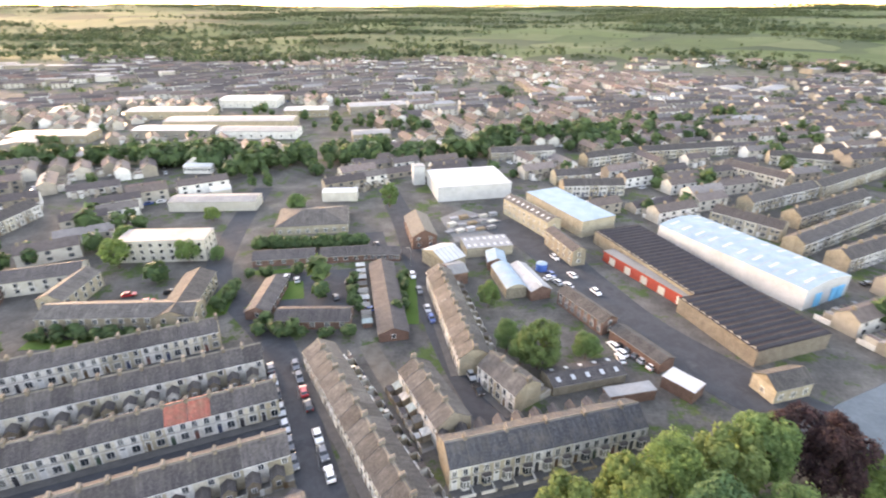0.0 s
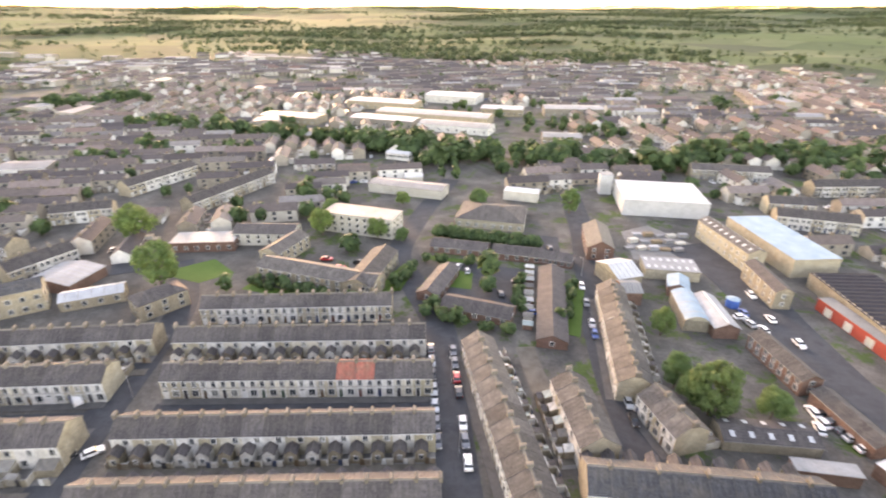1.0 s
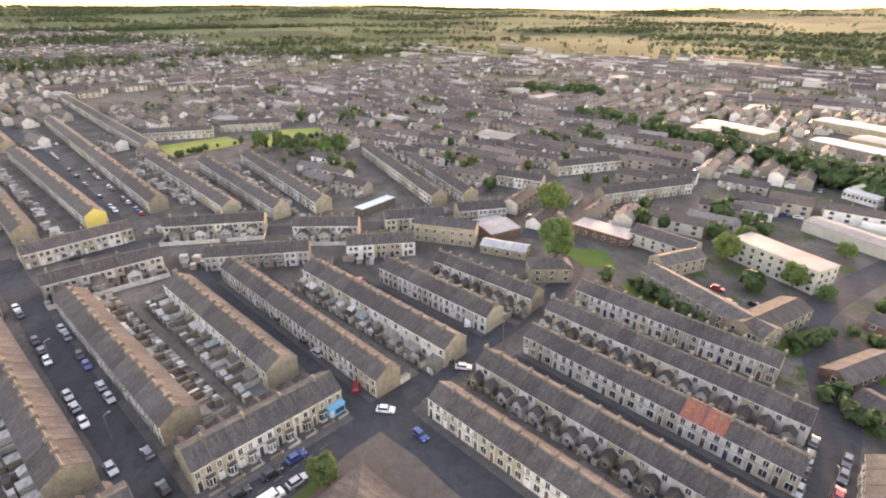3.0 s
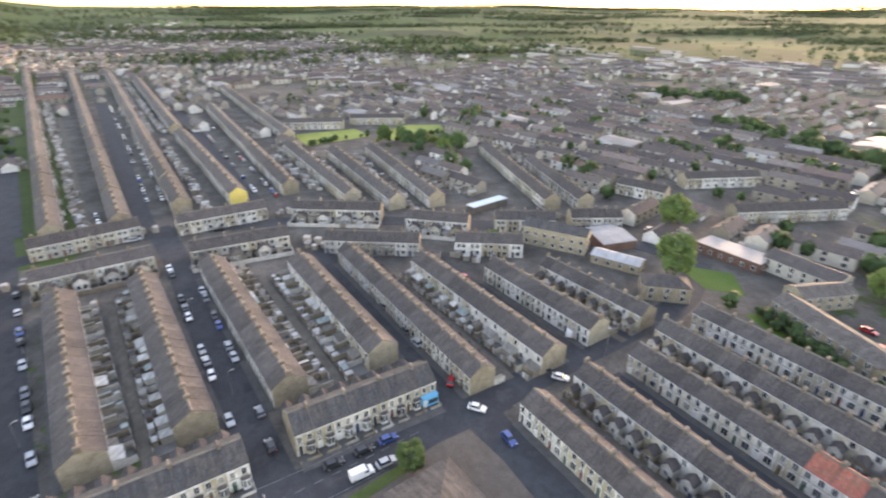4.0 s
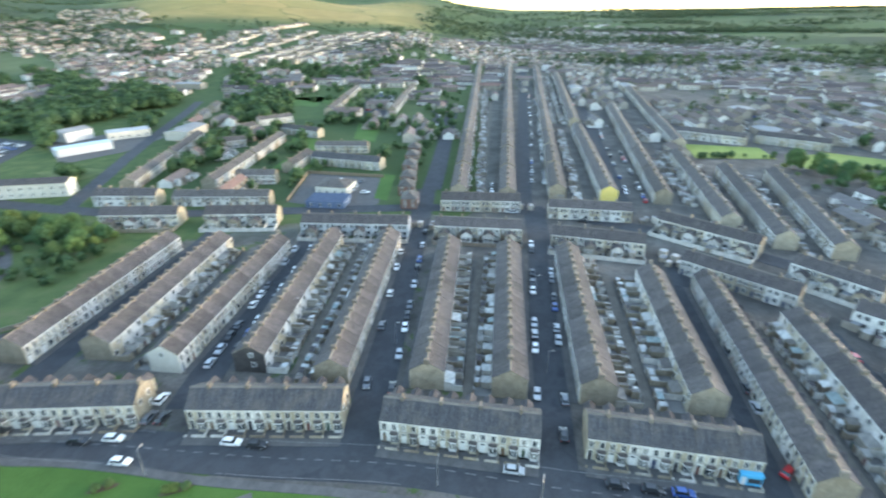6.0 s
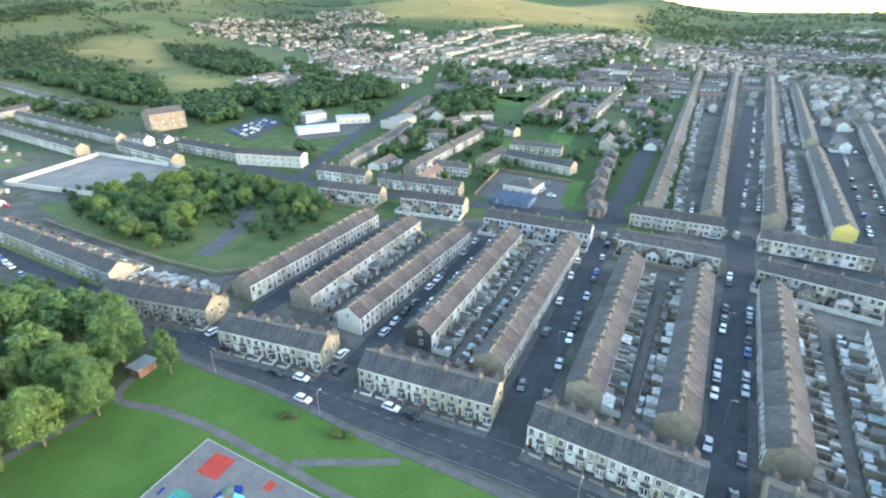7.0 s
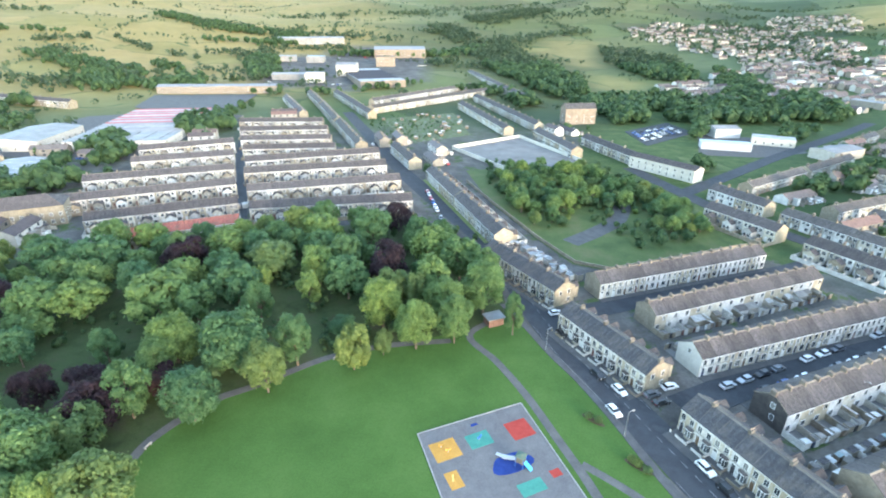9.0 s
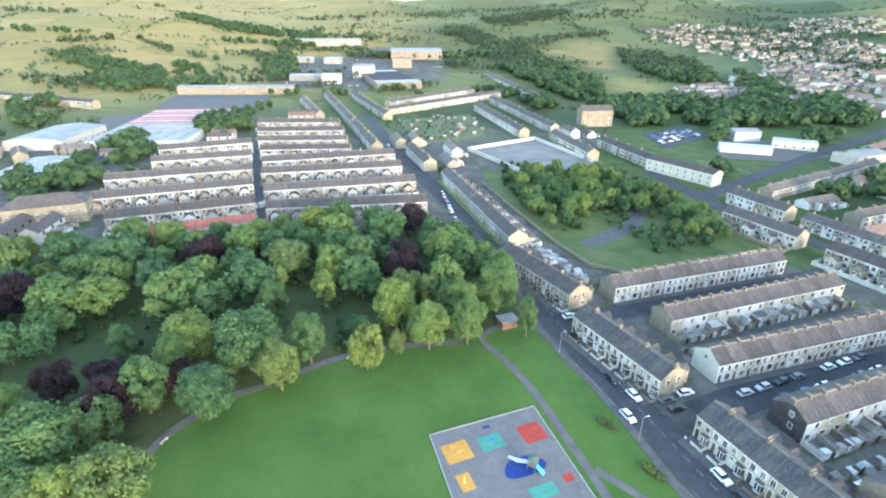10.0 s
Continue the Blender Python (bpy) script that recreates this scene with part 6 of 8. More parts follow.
def sheet_stack(x, y, deg, ln, wd, hgt, mat):
    e = thing("scrap_stack", pt(x, y, 0.06, deg), "stack of pale weathered sheets in the works yard", "stack", "stacks in the works yard")
    n = max(2, int(hgt / 0.4))
    for k in range(n):
        b = Build()
        o = 0.12 * math.sin(k * 2.3 + x)
        b.box(-ln / 2 + o, ln / 2 + o, -wd / 2, wd / 2, k * 0.42, k * 0.42 + 0.34, mat)
        part("layer", b, e)


sheet("works_yard", [(-1, 205), (9, 216), (26, 202), (26, 178), (5, 180)], 0.05, M_CONC, "concrete works yard", "yard")
for k in range(15):
    x, y = 3 + (k % 5) * 4.3 + (k // 5) * 1.0, 189 + (k // 5) * 7.0 + (k % 5) * 1.2
    sheet_stack(x, y, 30 + 8 * math.sin(k * 1.7), 3.6, 2.0, 0.9 + 0.4 * (k % 3), (M_PALEROOF, M_RENDER, M_GREYROOF, M_TIMBER)[k % 4])
e = thing("storage_tank", pt(34.5, 157, 0, 0), "round blue storage tank in the works yard", "tank")
b = Build()
b.tube((0, 0, 0), (0, 0, 2.6), 1.9, 1.9, M_BLUEP, 20)
part("shell", b, e)
b = Build()
b.tube((0, 0, 2.6), (0, 0, 3.1), 1.95, 0.3, M_BLUEROOF, 20)
part("lid", b, e, "pale blue conical tank lid")
for c, x, y, d in (("white", 36, 150, 30), ("silver", 38, 147, 120), ("white", 41, 145, 115), ("blue", 37, 153, 110), ("white", 47, 109, 115), ("white", 46, 112, 110), ("grey", 51, 108, 30), ("silver", 52, 106, 30), ("white", 53.5, 103.5, 30), ("grey", 50, 110.5, 30), ("white", 46, 106.5, 95), ("white", 44, 152, 110)):
    car(c, x, y, d, "cars in the mill yard")

# estate west of the parked street
hall((-111, 117), (-69, 119), (-111, 126), 5.2, "long low flats with a dark tiled roof", M_STONE, M_SLATE_B, "flats", "gable", 1.8, (0.9, 3.2), 12)
hall((-70, 119), (-73, 145), (-79, 119), 5.2, "wing of low flats with a dark tiled roof", M_STONE, M_SLATE_B, "flats", "gable", 1.8, (0.9, 3.2), 8)
hall((-110, 127), (-110, 145), (-118, 127), 5.2, "wing of low flats with a dark tiled roof", M_STONE, M_SLATE_B, "flats", "gable", 1.8, (0.9, 3.2), 5)
hall((-114, 161), (-84, 163), (-114, 172), 8.0, "cream three storey office with a flat roof", M_RENDER, M_PALEROOF, "office_building", "flat", rows=(0.9, 3.4, 5.9), nwin=9)
hall((-121, 211), (-83, 213), (-121, 222), 4.6, "long low shed with a white roof", M_RENDER, M_PALEROOF, "long_shed", "gable", 0.8, ribs=8)
hall((-66, 185), (-38, 189), (-70, 206), 3.8, "wide low building with a brown tiled roof", M_STONE, M_SLATE_B, "community_hall", "hip", 3.0, (0.9,), 8)
hall((-56, 225), (-40, 226), (-56, 232), 4.2, "small white flat roofed unit", M_RENDER, M_WHITE, "unit", "flat")
hall((-108, 226), (-100, 230), (-110, 232), 4.4, "white domed roof unit", M_RENDER, M_WHITE, "unit", "barrel", 1.2)
for p0, p1, dp in (((-66, 158), (-45, 161), (-67, 166)), ((-43, 161), (-25.5, 163.5), (-44, 169)), ((-47, 120), (-26, 120.5), (-47, 128)), ((-57, 145), (-57, 125), (-50, 145)), ((-26, 163.5), (-15, 163.5), (-26, 170)), ((-25, 156), (-17, 114), (-17, 157.5))):
    hall(p0, p1, dp, 2.7, "brown roofed brick bungalow terrace with gardens", M_BRICK, M_SLATE, "bungalow_row", "gable", 1.7, (0.9,), 5, category="house")
for loop in ([(-12, 123), (-6.5, 123), (-9, 152), (-15.5, 152)], [(-53, 148), (-46, 148), (-43, 137), (-50, 136)], [(-66, 152), (-50, 154.5), (-50, 157.5), (-66, 155)], [(-73, 122), (-64, 128), (-66, 146), (-71, 146)], [(-112, 110), (-75, 112), (-75, 116), (-112, 114)]):
    sheet("garden_lawn", loop, 0.07 + 0.001 * len(PAVES), M_GRASS, "small green garden lawn", "grass")
sheet("bungalow_court", [(-50, 131), (-26, 131), (-26, 158), (-52, 154)], 0.06, M_ASPH, "asphalt parking court among bungalows", "road")
sheet("car_park", [(-38, 170), (-20, 172), (-24, 190), (-36, 188)], 0.06, M_ASPH, "asphalt car park", "road")

for k in range(9):
    x, y = -29.5 + 0.9 * k, 156 - 4.4 * k
    hall((x, y), (x + 2.6, y + 0.5), (x - 0.4, y + 2.0), 1.9, "small pale garden shed behind the bungalows", (M_TIMBER, M_RENDER, M_BRICK)[k % 3], M_YROOF, "garden_shed", "gable", 0.5, category="shed")

# hall on the corner of the main road
ribbon("hedge_strip", [(-58.5, -24), (-65.5, -7), (-74.5, 8)], 2.4, M_SCRUB, "overgrown green verge beside the road", 0.19, "grass")
sheet("corner_plot", [(-46, -10), (-57, -27), (-66, -6), (-77.5, 12), (-80.5, 19.5), (-71, 24.5), (-58, 29), (-38, 34), (-30, 10)][::-1], 0.16, M_TAN, "paved plot on the street corner", "pavement")
hall((-61, -6), (-70.5, 13), (-45, 2), 3.6, "low corner hall with a brown hipped roof", M_BRICK, M_SLATE_B, "corner_hall", "hip", 2.8, (1.0,), 4)

# chapel side and school
hall((-172, 60), (-157, 79), (-178, 64), 7.5, "buff stone chapel hall with blue-grey slate roof", M_STONE, M_SLATE_F, "chapel_hall", "gable", 2.2, (1.0, 4.2), 7)
hall((-152, 79), (-140, 91), (-157, 84), 3.4, "low stone workshop row with a grey sheet roof", M_STONE, M_GREYROOF, "workshop", "gable", 1.2, (1.0,), 4, ribs=5)
hall((-158.5, 87), (-160.5, 101), (-175.5, 90), 3.6, "low brick works shed with a grey ribbed sheet roof", M_BRICK, M_GREYROOF, "works_shed", "gable", 1.0, ribs=7)
hall((-204, 48), (-214, 66), (-209, 46.5), 3.0, "shop with a pale blue canopy roof", M_CHIM, M_CANOPYBLUE, "shop", "flat")
hall((-125, 84), (-120, 97), (-133, 87), 5.2, "stone house with a slate hipped roof", M_STONE, M_SLATE, "house", "hip", 2.2, (0.9, 3.2), 3, category="house")
hall((-155, 122), (-134, 132), (-160, 131), 3.6, "low brick nursery building with a pale flat roof", M_BRICK, M_PALEROOF, "nursery", "flat", rows=(1.0,), nwin=6)
hall((-138, 136), (-116, 144), (-141, 146), 5.0, "slate roofed school building", M_RENDER, M_SLATE, "school_building", "gable", 2.0, (1.0, 3.0), 6)
sheet("nursery_lawn", [(-146, 108), (-128, 108), (-122, 118), (-136, 124)], 0.07, M_GRASS, "green lawn beside the nursery", "grass")
hall((-169, -182), (-175, -167), (-182, -188), 4.2, "cream rendered pub with a dark hipped roof", M_RENDER, M_SLATE_B, "pub", "hip", 2.2, (1.0,), 4)
hall((-153, -172), (-161, -156), (-164, -177), 3.0, "grey-blue painted pub annex with a blue-grey flat roof", M_PUBBLUE, M_BLUEFELT, "pub_annex", "flat", rows=(0.9,), nwin=4)
sheet("pub_car_park", [(-154, -185), (-193, -211), (-208, -171), (-175, -147), (-160, -150)][::-1], 0.06, M_PAVE, "grey pub car park", "road")
b = Build()
for (ax, ay), (cx, cy) in (((-153, -185), (-193, -212)), ((-193, -212), (-209, -171))):
    d = Vector((cx - ax, cy - ay)).normalized() * 0.15
    b.prism([(ax + d.y, ay - d.x), (cx + d.y, cy - d.x), (cx - d.y, cy + d.x), (ax - d.y, ay + d.x)], 0, 1.7, M_TIMBER)
setting("car_park_fence", b, "weathered timber fence round the pub car park", "fence")
for x, y in ((-184, -170), (-188, -172), (-190, -180), (-183, -162), (-192, -186), (-196, -176)):
    car(rng.choice(MIXED), x, y, rng.choice((30, 120)), "cars at the pub")
for x, y in ((-179, -133), (-193, -145), (-207, -154), (-225, -166), (-243, -177), (-259, -187)):
    hall((x - 4.6, y - 5.4), (x + 4.2, y - 0.8), (x - 8, y + 1), 4.8, "pair of small brick semi-detached houses with brown roof", M_BRICK, M_SLATE_B, "semi_detached_house", "hip", 2.4, (0.9, 3.0), 3, category="house")
for loop in ([(-481, -569), (-501, -477), (-376, -362), (-378, -452)], [(-336, -297), (-320, -262), (-271, -228), (-272, -248)], [(-251, -288), (-257, -269), (-225, -238), (-224, -260)], [(-214, -176), (-216, -168), (-180, -146), (-180, -154)], [(-186, -236), (-206, -246), (-215, -226), (-198, -218)], [(-341, -423), (-355, -368), (-400, -400), (-450, -500)], [(-172, -300), (-196, -318), (-206, -300), (-184, -288)]):
    sheet("estate_lawn", loop, 0.07, M_GRASS, "green grass between the estate rows", "grass")
for loop in ([(-324, -285), (-487, -416), (-505, -388), (-336, -262)], [(-300, -205), (-420, -272), (-412, -262), (-300, -196)]):
    sheet("estate_car_park", loop, 0.05, M_ASPH, "asphalt estate parking strip", "road")
for k in range(26):
    u, w = (k % 13 + 0.5) / 13, k // 13
    car(rng.choice(["white", "white", "silver", "grey", "blue", "black"]), -334 - 130 * u - 6 * w, -280 - 96 * u + 12 * w, 125, "cars on the estate", 0.1)
for k in range(14):
    car(rng.choice(["white", "white", "silver", "grey", "blue"]), -306 - 7.2 * k, -203 - 4.0 * k, rng.choice((60, 65, 240)), "cars on the estate")

# industrial ground and terraces beyond the wood
hall((212, -168), (186, -184), (219, -179), 8.5, "large stone school with a slate hipped roof", M_STONE, M_SLATE, "school_building", "hip", 4.0, (1.0, 4.2), 9)


def far_terrace(name, style, x1, y1, x2, y2, red=False):
    row_block(x1, y1, x2, y2, "pale fronted terrace row with slate roofs beyond the wood" if not red else "terrace row with a red tiled roof beyond the wood", M_SLATE_RED if red else M_SLATE if style else M_SLATE_B, group=name, ext=-1)


g1, g2 = "western terraces beyond the wood", "eastern terraces beyond the wood"
for x1, y1, x2, y2 in ((213, -393, 148, -405), (196, -360, 134, -375), (180, -330, 121, -344), (166, -305, 110, -319), (151, -277, 79, -310), (140, -254, 68, -282), (124, -225, 54, -254), (111, -202, 42, -223)):
    far_terrace(g1, 1, x1, y1, x2, y2)
for x1, y1, x2, y2, red in ((230, -293, 182, -323, 0), (215, -266, 165, -291, 0), (214, -228, 149, -261, 0), (207, -194, 135, -235, 0), (172, -178, 120, -208, 0), (143, -165, 108, -186, 1)):
    far_terrace(g2, 1, x1, y1, x2, y2, red)
g3 = "terraces up the main road"
for x1, y1, x2, y2, st in ((126, -475, 25, -623, 0), (137, -518, 47, -663, 0), (45, -518, -2, -394, 1), (34, -571, -26, -414, 1), (-24, -391, -46, -331, 1), (-57, -373, -80, -321, 1), (-105, -259.3, -120.6, -234, 1),
                           (60, -826, -18, -562, 1), (95, -328, 135, -407, 0), (137, -410, 178, -491, 0), (180, -494, 222, -575, 0), (178, -439, 233, -534, 1), (118, -447, 193, -581, 1), (72, -330, 52, -290, 1)):
    row_block(x1, y1, x2, y2, "stone terrace row with slate roofs along the rising street", M_SLATE if st else M_SLATE_B, group=g3)
hall((-82, -321), (-110, -290), (-75, -315), 7.0, "long cream rendered terrace block with a dark roof", M_RENDER, M_SLATE, "apartment_block", "gable", 1.8, (1.0, 4.0), 9)
hall((-49, -446), (-75, -453), (-46, -458), 13.0, "tall brown stone chapel block", M_OLDSTONE, M_SLATE_B, "chapel", "gable", 4.0, (2.0, 6.0), 4)
hall((397, -557), (267, -588), (400, -573), 8.0, "long brown stone mill with a grey roof", M_OLDSTONE, M_GREYROOF, "long_mill", "gable", 2.0, (1.2, 4.4), 30)
hall((306, -298), (319, -354), (354, -341), 6.5, "cream factory hall with a pale gabled roof", M_RENDER, M_PALEROOF, "factory", "gable", 2.0, (1.2,), 7, ribs=8)
hall((228, -317), (292, -302), (236, -346), 5.6, "cream factory with a wide pale flat roof", M_RENDER, M_PALEROOF, "factory", "flat", rows=(1.5,), nwin=9, ribs=6)
fac = hall((236, -349), (266, -446), (305, -349), 5.0, "wide factory with white and red striped saw-tooth roof", M_RENDER, M_GREYROOF, "factory", "flat")
for k in range(16):
    x0 = -50.0 + 6.25 * k
    bb = Build()
    mat = M_BAYRED if k > 4 and k % 2 else M_GREYROOF if k % 4 == 2 else M_PALEROOF
    bb.face([(x0, -32, 5.36), (x0 + 5.6, -32, 6.7), (x0 + 5.6, 32, 6.7), (x0, 32, 5.36)], mat)
    bb.face([(x0 + 5.6, -32, 6.7), (x0 + 6.1, -32, 5.36), (x0 + 6.1, 32, 5.36), (x0 + 5.6, 32, 6.7)], M_KERB)
    for y in (-32, 32):
        bb.face([(x0, y, 5.36), (x0 + 6.1, y, 5.36), (x0 + 5.6, y, 6.7)][::1 if y < 0 else -1], M_KERB)
    part("roof_bay", bb, fac)
hall((254, -225), (266, -268), (283, -234), 5.0, "depot building with a pale sheet roof", M_RENDER, M_PALEROOF, "depot", "gable", 1.0, lights=6)
row_block(414, -455, 570, -491, "stone terrace row with slate roofs below the pasture", group="rows below the pasture")
for q in ((300, -262, 318, -278), (330, -270, 350, -292)):
    row_block(*q, "low brick works row with a slate roof", group="works rows")
far_hall((475, -1078), (352, -1135), 40, 11.0, "long pale works shed at the foot of the hill", M_PALEROOF, M_PALEROOF, "works_building", "gable", 2.0)
far_hall((392, -882), (364, -891), 24, 8.0, "pale works unit with a flat roof", M_PALEROOF, M_GREYROOF, "works_unit", "flat")
far_hall((342, -881), (314, -885), 24, 9.0, "pale works unit with a blue-grey flat roof", M_PALEROOF, M_BLUEROOF, "works_unit", "flat")
far_hall((322, -696), (278, -704), 26, 7.0, "low pale works shed by the road", M_PALEROOF, M_PALEROOF, "works_building", "gable", 1.5, ribs=6)
far_hall((268, -679), (244, -686), 18, 12.0, "cream three storey works office", M_RENDER, M_PALEROOF, "office_building", "flat", rows=(1.5, 5.0, 8.5), nwin=5)
far_hall((247, -746), (218, -750), 22, 15.0, "tall pale rendered mill block", M_RENDER, M_PALEROOF, "mill_building", "gable", 3.0, (2.0, 6.0, 10.0), 6)
far_hall((215, -855), (185, -862), 24, 14.0, "tall buff stone mill block", M_OLDSTONE, M_SLATE_B, "mill_building", "flat", rows=(2.0, 6.0, 10.0), nwin=6)
far_hall((244, -961), (154, -983), 60, 13.0, "wide stone mill range with a grey roof", M_OLDSTONE, M_GREYROOF, "mill_range", "gable", 4.0, (2.0, 6.0), 16)
shed = hall((182, -641), (130, -666), (231, -807), 6.0, "wide mill shed with a dark ridged glass roof", M_OLDSTONE, M_GREYROOF, "weaving_shed", "flat")
north_lights(shed, 57.0, 118.0, 6.4, 8.0)
sheet("works_yard", [(228, -285), (365, -280), (372, -420), (330, -448), (238, -448)][::-1], 0.12, M_PAVE, "grey concrete works yard", "yard")
sheet("works_car_park", [(395, -549), (285, -574), (262, -475), (330, -449), (362, -470)][::-1], 1.3, M_PAVE, "grey works car park", "road")
sheet("allotments", [(109, -450), (50, -490), (27, -393), (71, -356)], 0.1, M_ALLOT, "allotment gardens with vegetable plots", "grass")
sheet("walled_yard", [(36, -345), (-10, -388), (-50, -318), (-8, -286)], 0.1, M_CONC, "pale concrete walled yard", "yard")
b = Build()
for (ax, ay), (cx, cy) in (((36, -345), (-10, -388)), ((-10, -388), (-50, -318)), ((36, -345), (-8, -286))):
    d = Vector((cx - ax, cy - ay)).normalized() * 0.2
    b.prism([(ax + d.y, ay - d.x), (cx + d.y, cy - d.x), (cx - d.y, cy + d.x), (ax - d.y, ay + d.x)], 0, 2.4, M_RENDER)
setting("yard_walls", b, "pale rendered yard walls", "wall")
sheet("front_gardens", [(44.5, -270), (40.5, -272.5), (2, -189), (6, -187)], 0.06, M_ROUGH, "strip of front gardens along the road", "grass")
parked(41, -256, 24, -203, 10, 0.75)
for i in range(96):
    u, v2 = rng.random(), rng.random()
    x, y = 109 + (50 - 109) * u + (71 - 109) * v2 * 0.9, -450 + (-490 + 450) * u + 94 * v2 * 0.9
    if i % 3 == 0:
        hall((x, y), (x + 2.2, y + 0.6), (x - 0.6, y + 2.0), 1.9, "small weathered garden shed on the allotments", M_TIMBER, M_YROOF, "garden_shed", "gable", 0.5, category="shed")


# yard and cars by the hill road
sheet("works_car_park", [(-94, -424), (-100, -374), (-148, -426), (-138, -468)], 0.2, M_ASPH, "asphalt works car park", "road")
for k in range(30):
    u, w = (k % 6 + 0.5) / 6, (k // 6 + 0.5) / 5
    car(rng.choice(["blue", "white", "silver", "blue", "black", "white"]), -100 - 40 * u + 4 * w, -384 - 42 * u - 34 * w + 12 * u * w, 45, "cars in the works car park", 0.22)
sheet("works_yard", [(-128, -352), (-150, -425), (-206, -408), (-204, -368), (-165, -350)][::-1], 0.07, M_PAVE, "worn grey yard round the works units", "yard")
sheet("works_grass", [(-112, -346), (-130, -338), (-138, -314), (-112, -306)][::-1], 0.08, M_SCRUB, "rough grass beside the works", "grass")
far_hall((-157, -408), (-176, -411), 16, 7.0, "white gabled works unit", M_WHITE, M_PALEROOF, "works_unit", "gable", 1.6)
far_hall((-135, -370), (-166, -365), 11, 4.4, "low works unit with a pale blue flat roof", M_WHITE, M_CANOPYBLUE, "works_unit", "flat")
far_hall((-176, -391), (-201, -381), 14, 5.0, "cream rendered works unit with a grey roof", M_RENDER, M_GREYROOF, "works_unit", "flat", rows=(1.2,), nwin=5)


# ---- rows of the wider town ----
def long_row(x1, y1, x2, y2, group, roof=None, seg=44.0, label="long terrace row with slate roofs running uphill", chim=True):
    n = max(1, round(math.hypot(x2 - x1, y2 - y1) / seg))
    for i in range(n):
        a, c = i / n, (i + 1) / n - 0.004
        row_block(x1 + (x2 - x1) * a, y1 + (y2 - y1) * a, x1 + (x2 - x1) * c, y1 + (y2 - y1) * c, label, roof, group=group, chim=chim and i < 3)


g4 = "long terraces beyond the cross street"
long_row(-200.3, -118.2, -772, -419, g4)
long_row(-208.6, -96.6, -786, -374, g4)
long_row(-225.2, -78.1, -780, -325, g4)
row_block(-234.2, -56.0, -274, -74, "terrace row with a yellow painted gable end", ends=M_YEL, group=g4)
long_row(-274.2, -74.1, -375, -120, g4)
long_row(-392, -128, -700, -262, g4, chim=False)
long_row(-243.6, -33.7, -478, -124, g4)
long_row(-225.6, -4.0, -329, -43, g4)
long_row(-215.4, 15.5, -310, -15.5, g4)
long_row(-216.2, 33.6, -314, 7.7, g4)
long_row(-204, 84, -307, 78, g4)
long_row(-202, 99, -272, 96, g4)
long_row(-358, -46, -604, -140, g4, chim=False)
for p0, p1, deep, hgt, roof in (((-230, 285), (-167, 287), 20, 5.0, M_PALEROOF), ((-213, 349), (-160, 350), 18, 6.0, M_WHITE), ((-156, 350), (-101, 351), 18, 5.5, M_PALEROOF), ((-205, 376), (-111, 381), 22, 6.5, M_PALEROOF),
                                ((-201, 470), (-150, 472), 30, 7.0, M_WHITE), ((-78, 438), (-31, 452), 22, 7.0, M_PALEROOF), ((-141, 269), (-126, 269), 7, 4.0, M_WHITE), ((-60, 340), (-35, 346), 16, 5.5, M_PALEROOF), ((-285, 330), (-235, 335), 20, 5.5, M_PALEROOF),
                                ((-255, 415), (-190, 418), 24, 6.5, M_GREYROOF), ((-130, 425), (-95, 430), 20, 6.0, M_GREYROOF)):
    far_hall(p0, p1, deep, hgt, "long low industrial shed with a pale roof beyond the tree belt", M_FACADES[int(-p0[0]) % 5], roof, "industrial_shed", "gable", 1.0, (1.6,), 8)
g5 = "rows on the edge of the mill quarter"
for q in ((81, 287, 117, 303), (119, 303, 182, 318), (157, 275, 175, 247), (135, 214, 181, 238), (129, 170, 190, 206), (137, 158, 166, 172), (116, 203, 134, 183), (28, 298, 67, 306), (145, 197, 194, 224), (192, 295, 222, 284), (180, 236, 251, 279), (58, 237, 88, 239), (57, 253, 76, 257)):
    row_block(*q, "buff stone terrace row with grey slate roofs", group=g5)
g6 = "rows along the cross street"
for q in ((-188, 53, -183, 77), (-185, 84, -182, 105), (-169, 33, -163, 57), (-178, -14, -170, 20), (-226, 161, -224, 202), (-224, 126, -206, 141), (-180, 155, -177, 206), (-397, -53, -395, -10), (-408, -5, -404, 37)):
    row_block(*q, "stone terrace row with slate roofs facing the cross street", group=g6)
g7 = "estate houses among trees"
row_block(-211, -225, -222, -182, "dark roofed low flats beside the pub car park", M_SLATE_F, d=9, eave=4.8, ridge=7.2, group=g7)
for q in ((-123, -267, -166, -302), (-169, -304, -212, -340), (-146, -234, -192, -260), (-194, -261, -240, -287), (-162, -232, -173, -214), (-198, -309, -218, -296), (-225, -326, -253, -331), (-267, -344, -293, -334), (-258, -311, -263, -271), (-188, -222, -215, -234),
          (-231, -243, -248, -214), (-329, -327, -392, -366), (-395, -368, -458, -406), (-362, -283, -428, -319), (-431, -321, -498, -357), (-124.4, -227.9, -148.7, -190), (-253, -400, -272, -417), (-284, -427, -302, -442)):
    row_block(*q, "pale fronted estate row with brown tiled roof", M_SLATE_B, d=7.5, eave=4.8, ridge=7.0, group=g7)
for x1, y1, x2, y2 in ((-538, -739, -892, -899), (-547, -685, -934, -821), (-564, -623, -988, -768), (-522, -809, -831, -976), (-750, -969, -966, -1000), (-560, -655, -960, -795)):
    long_row(x1, y1, x2, y2, "far hillside rows", M_SLATE_B, 60.0, "far terrace row with brown roofs on the rise", False)

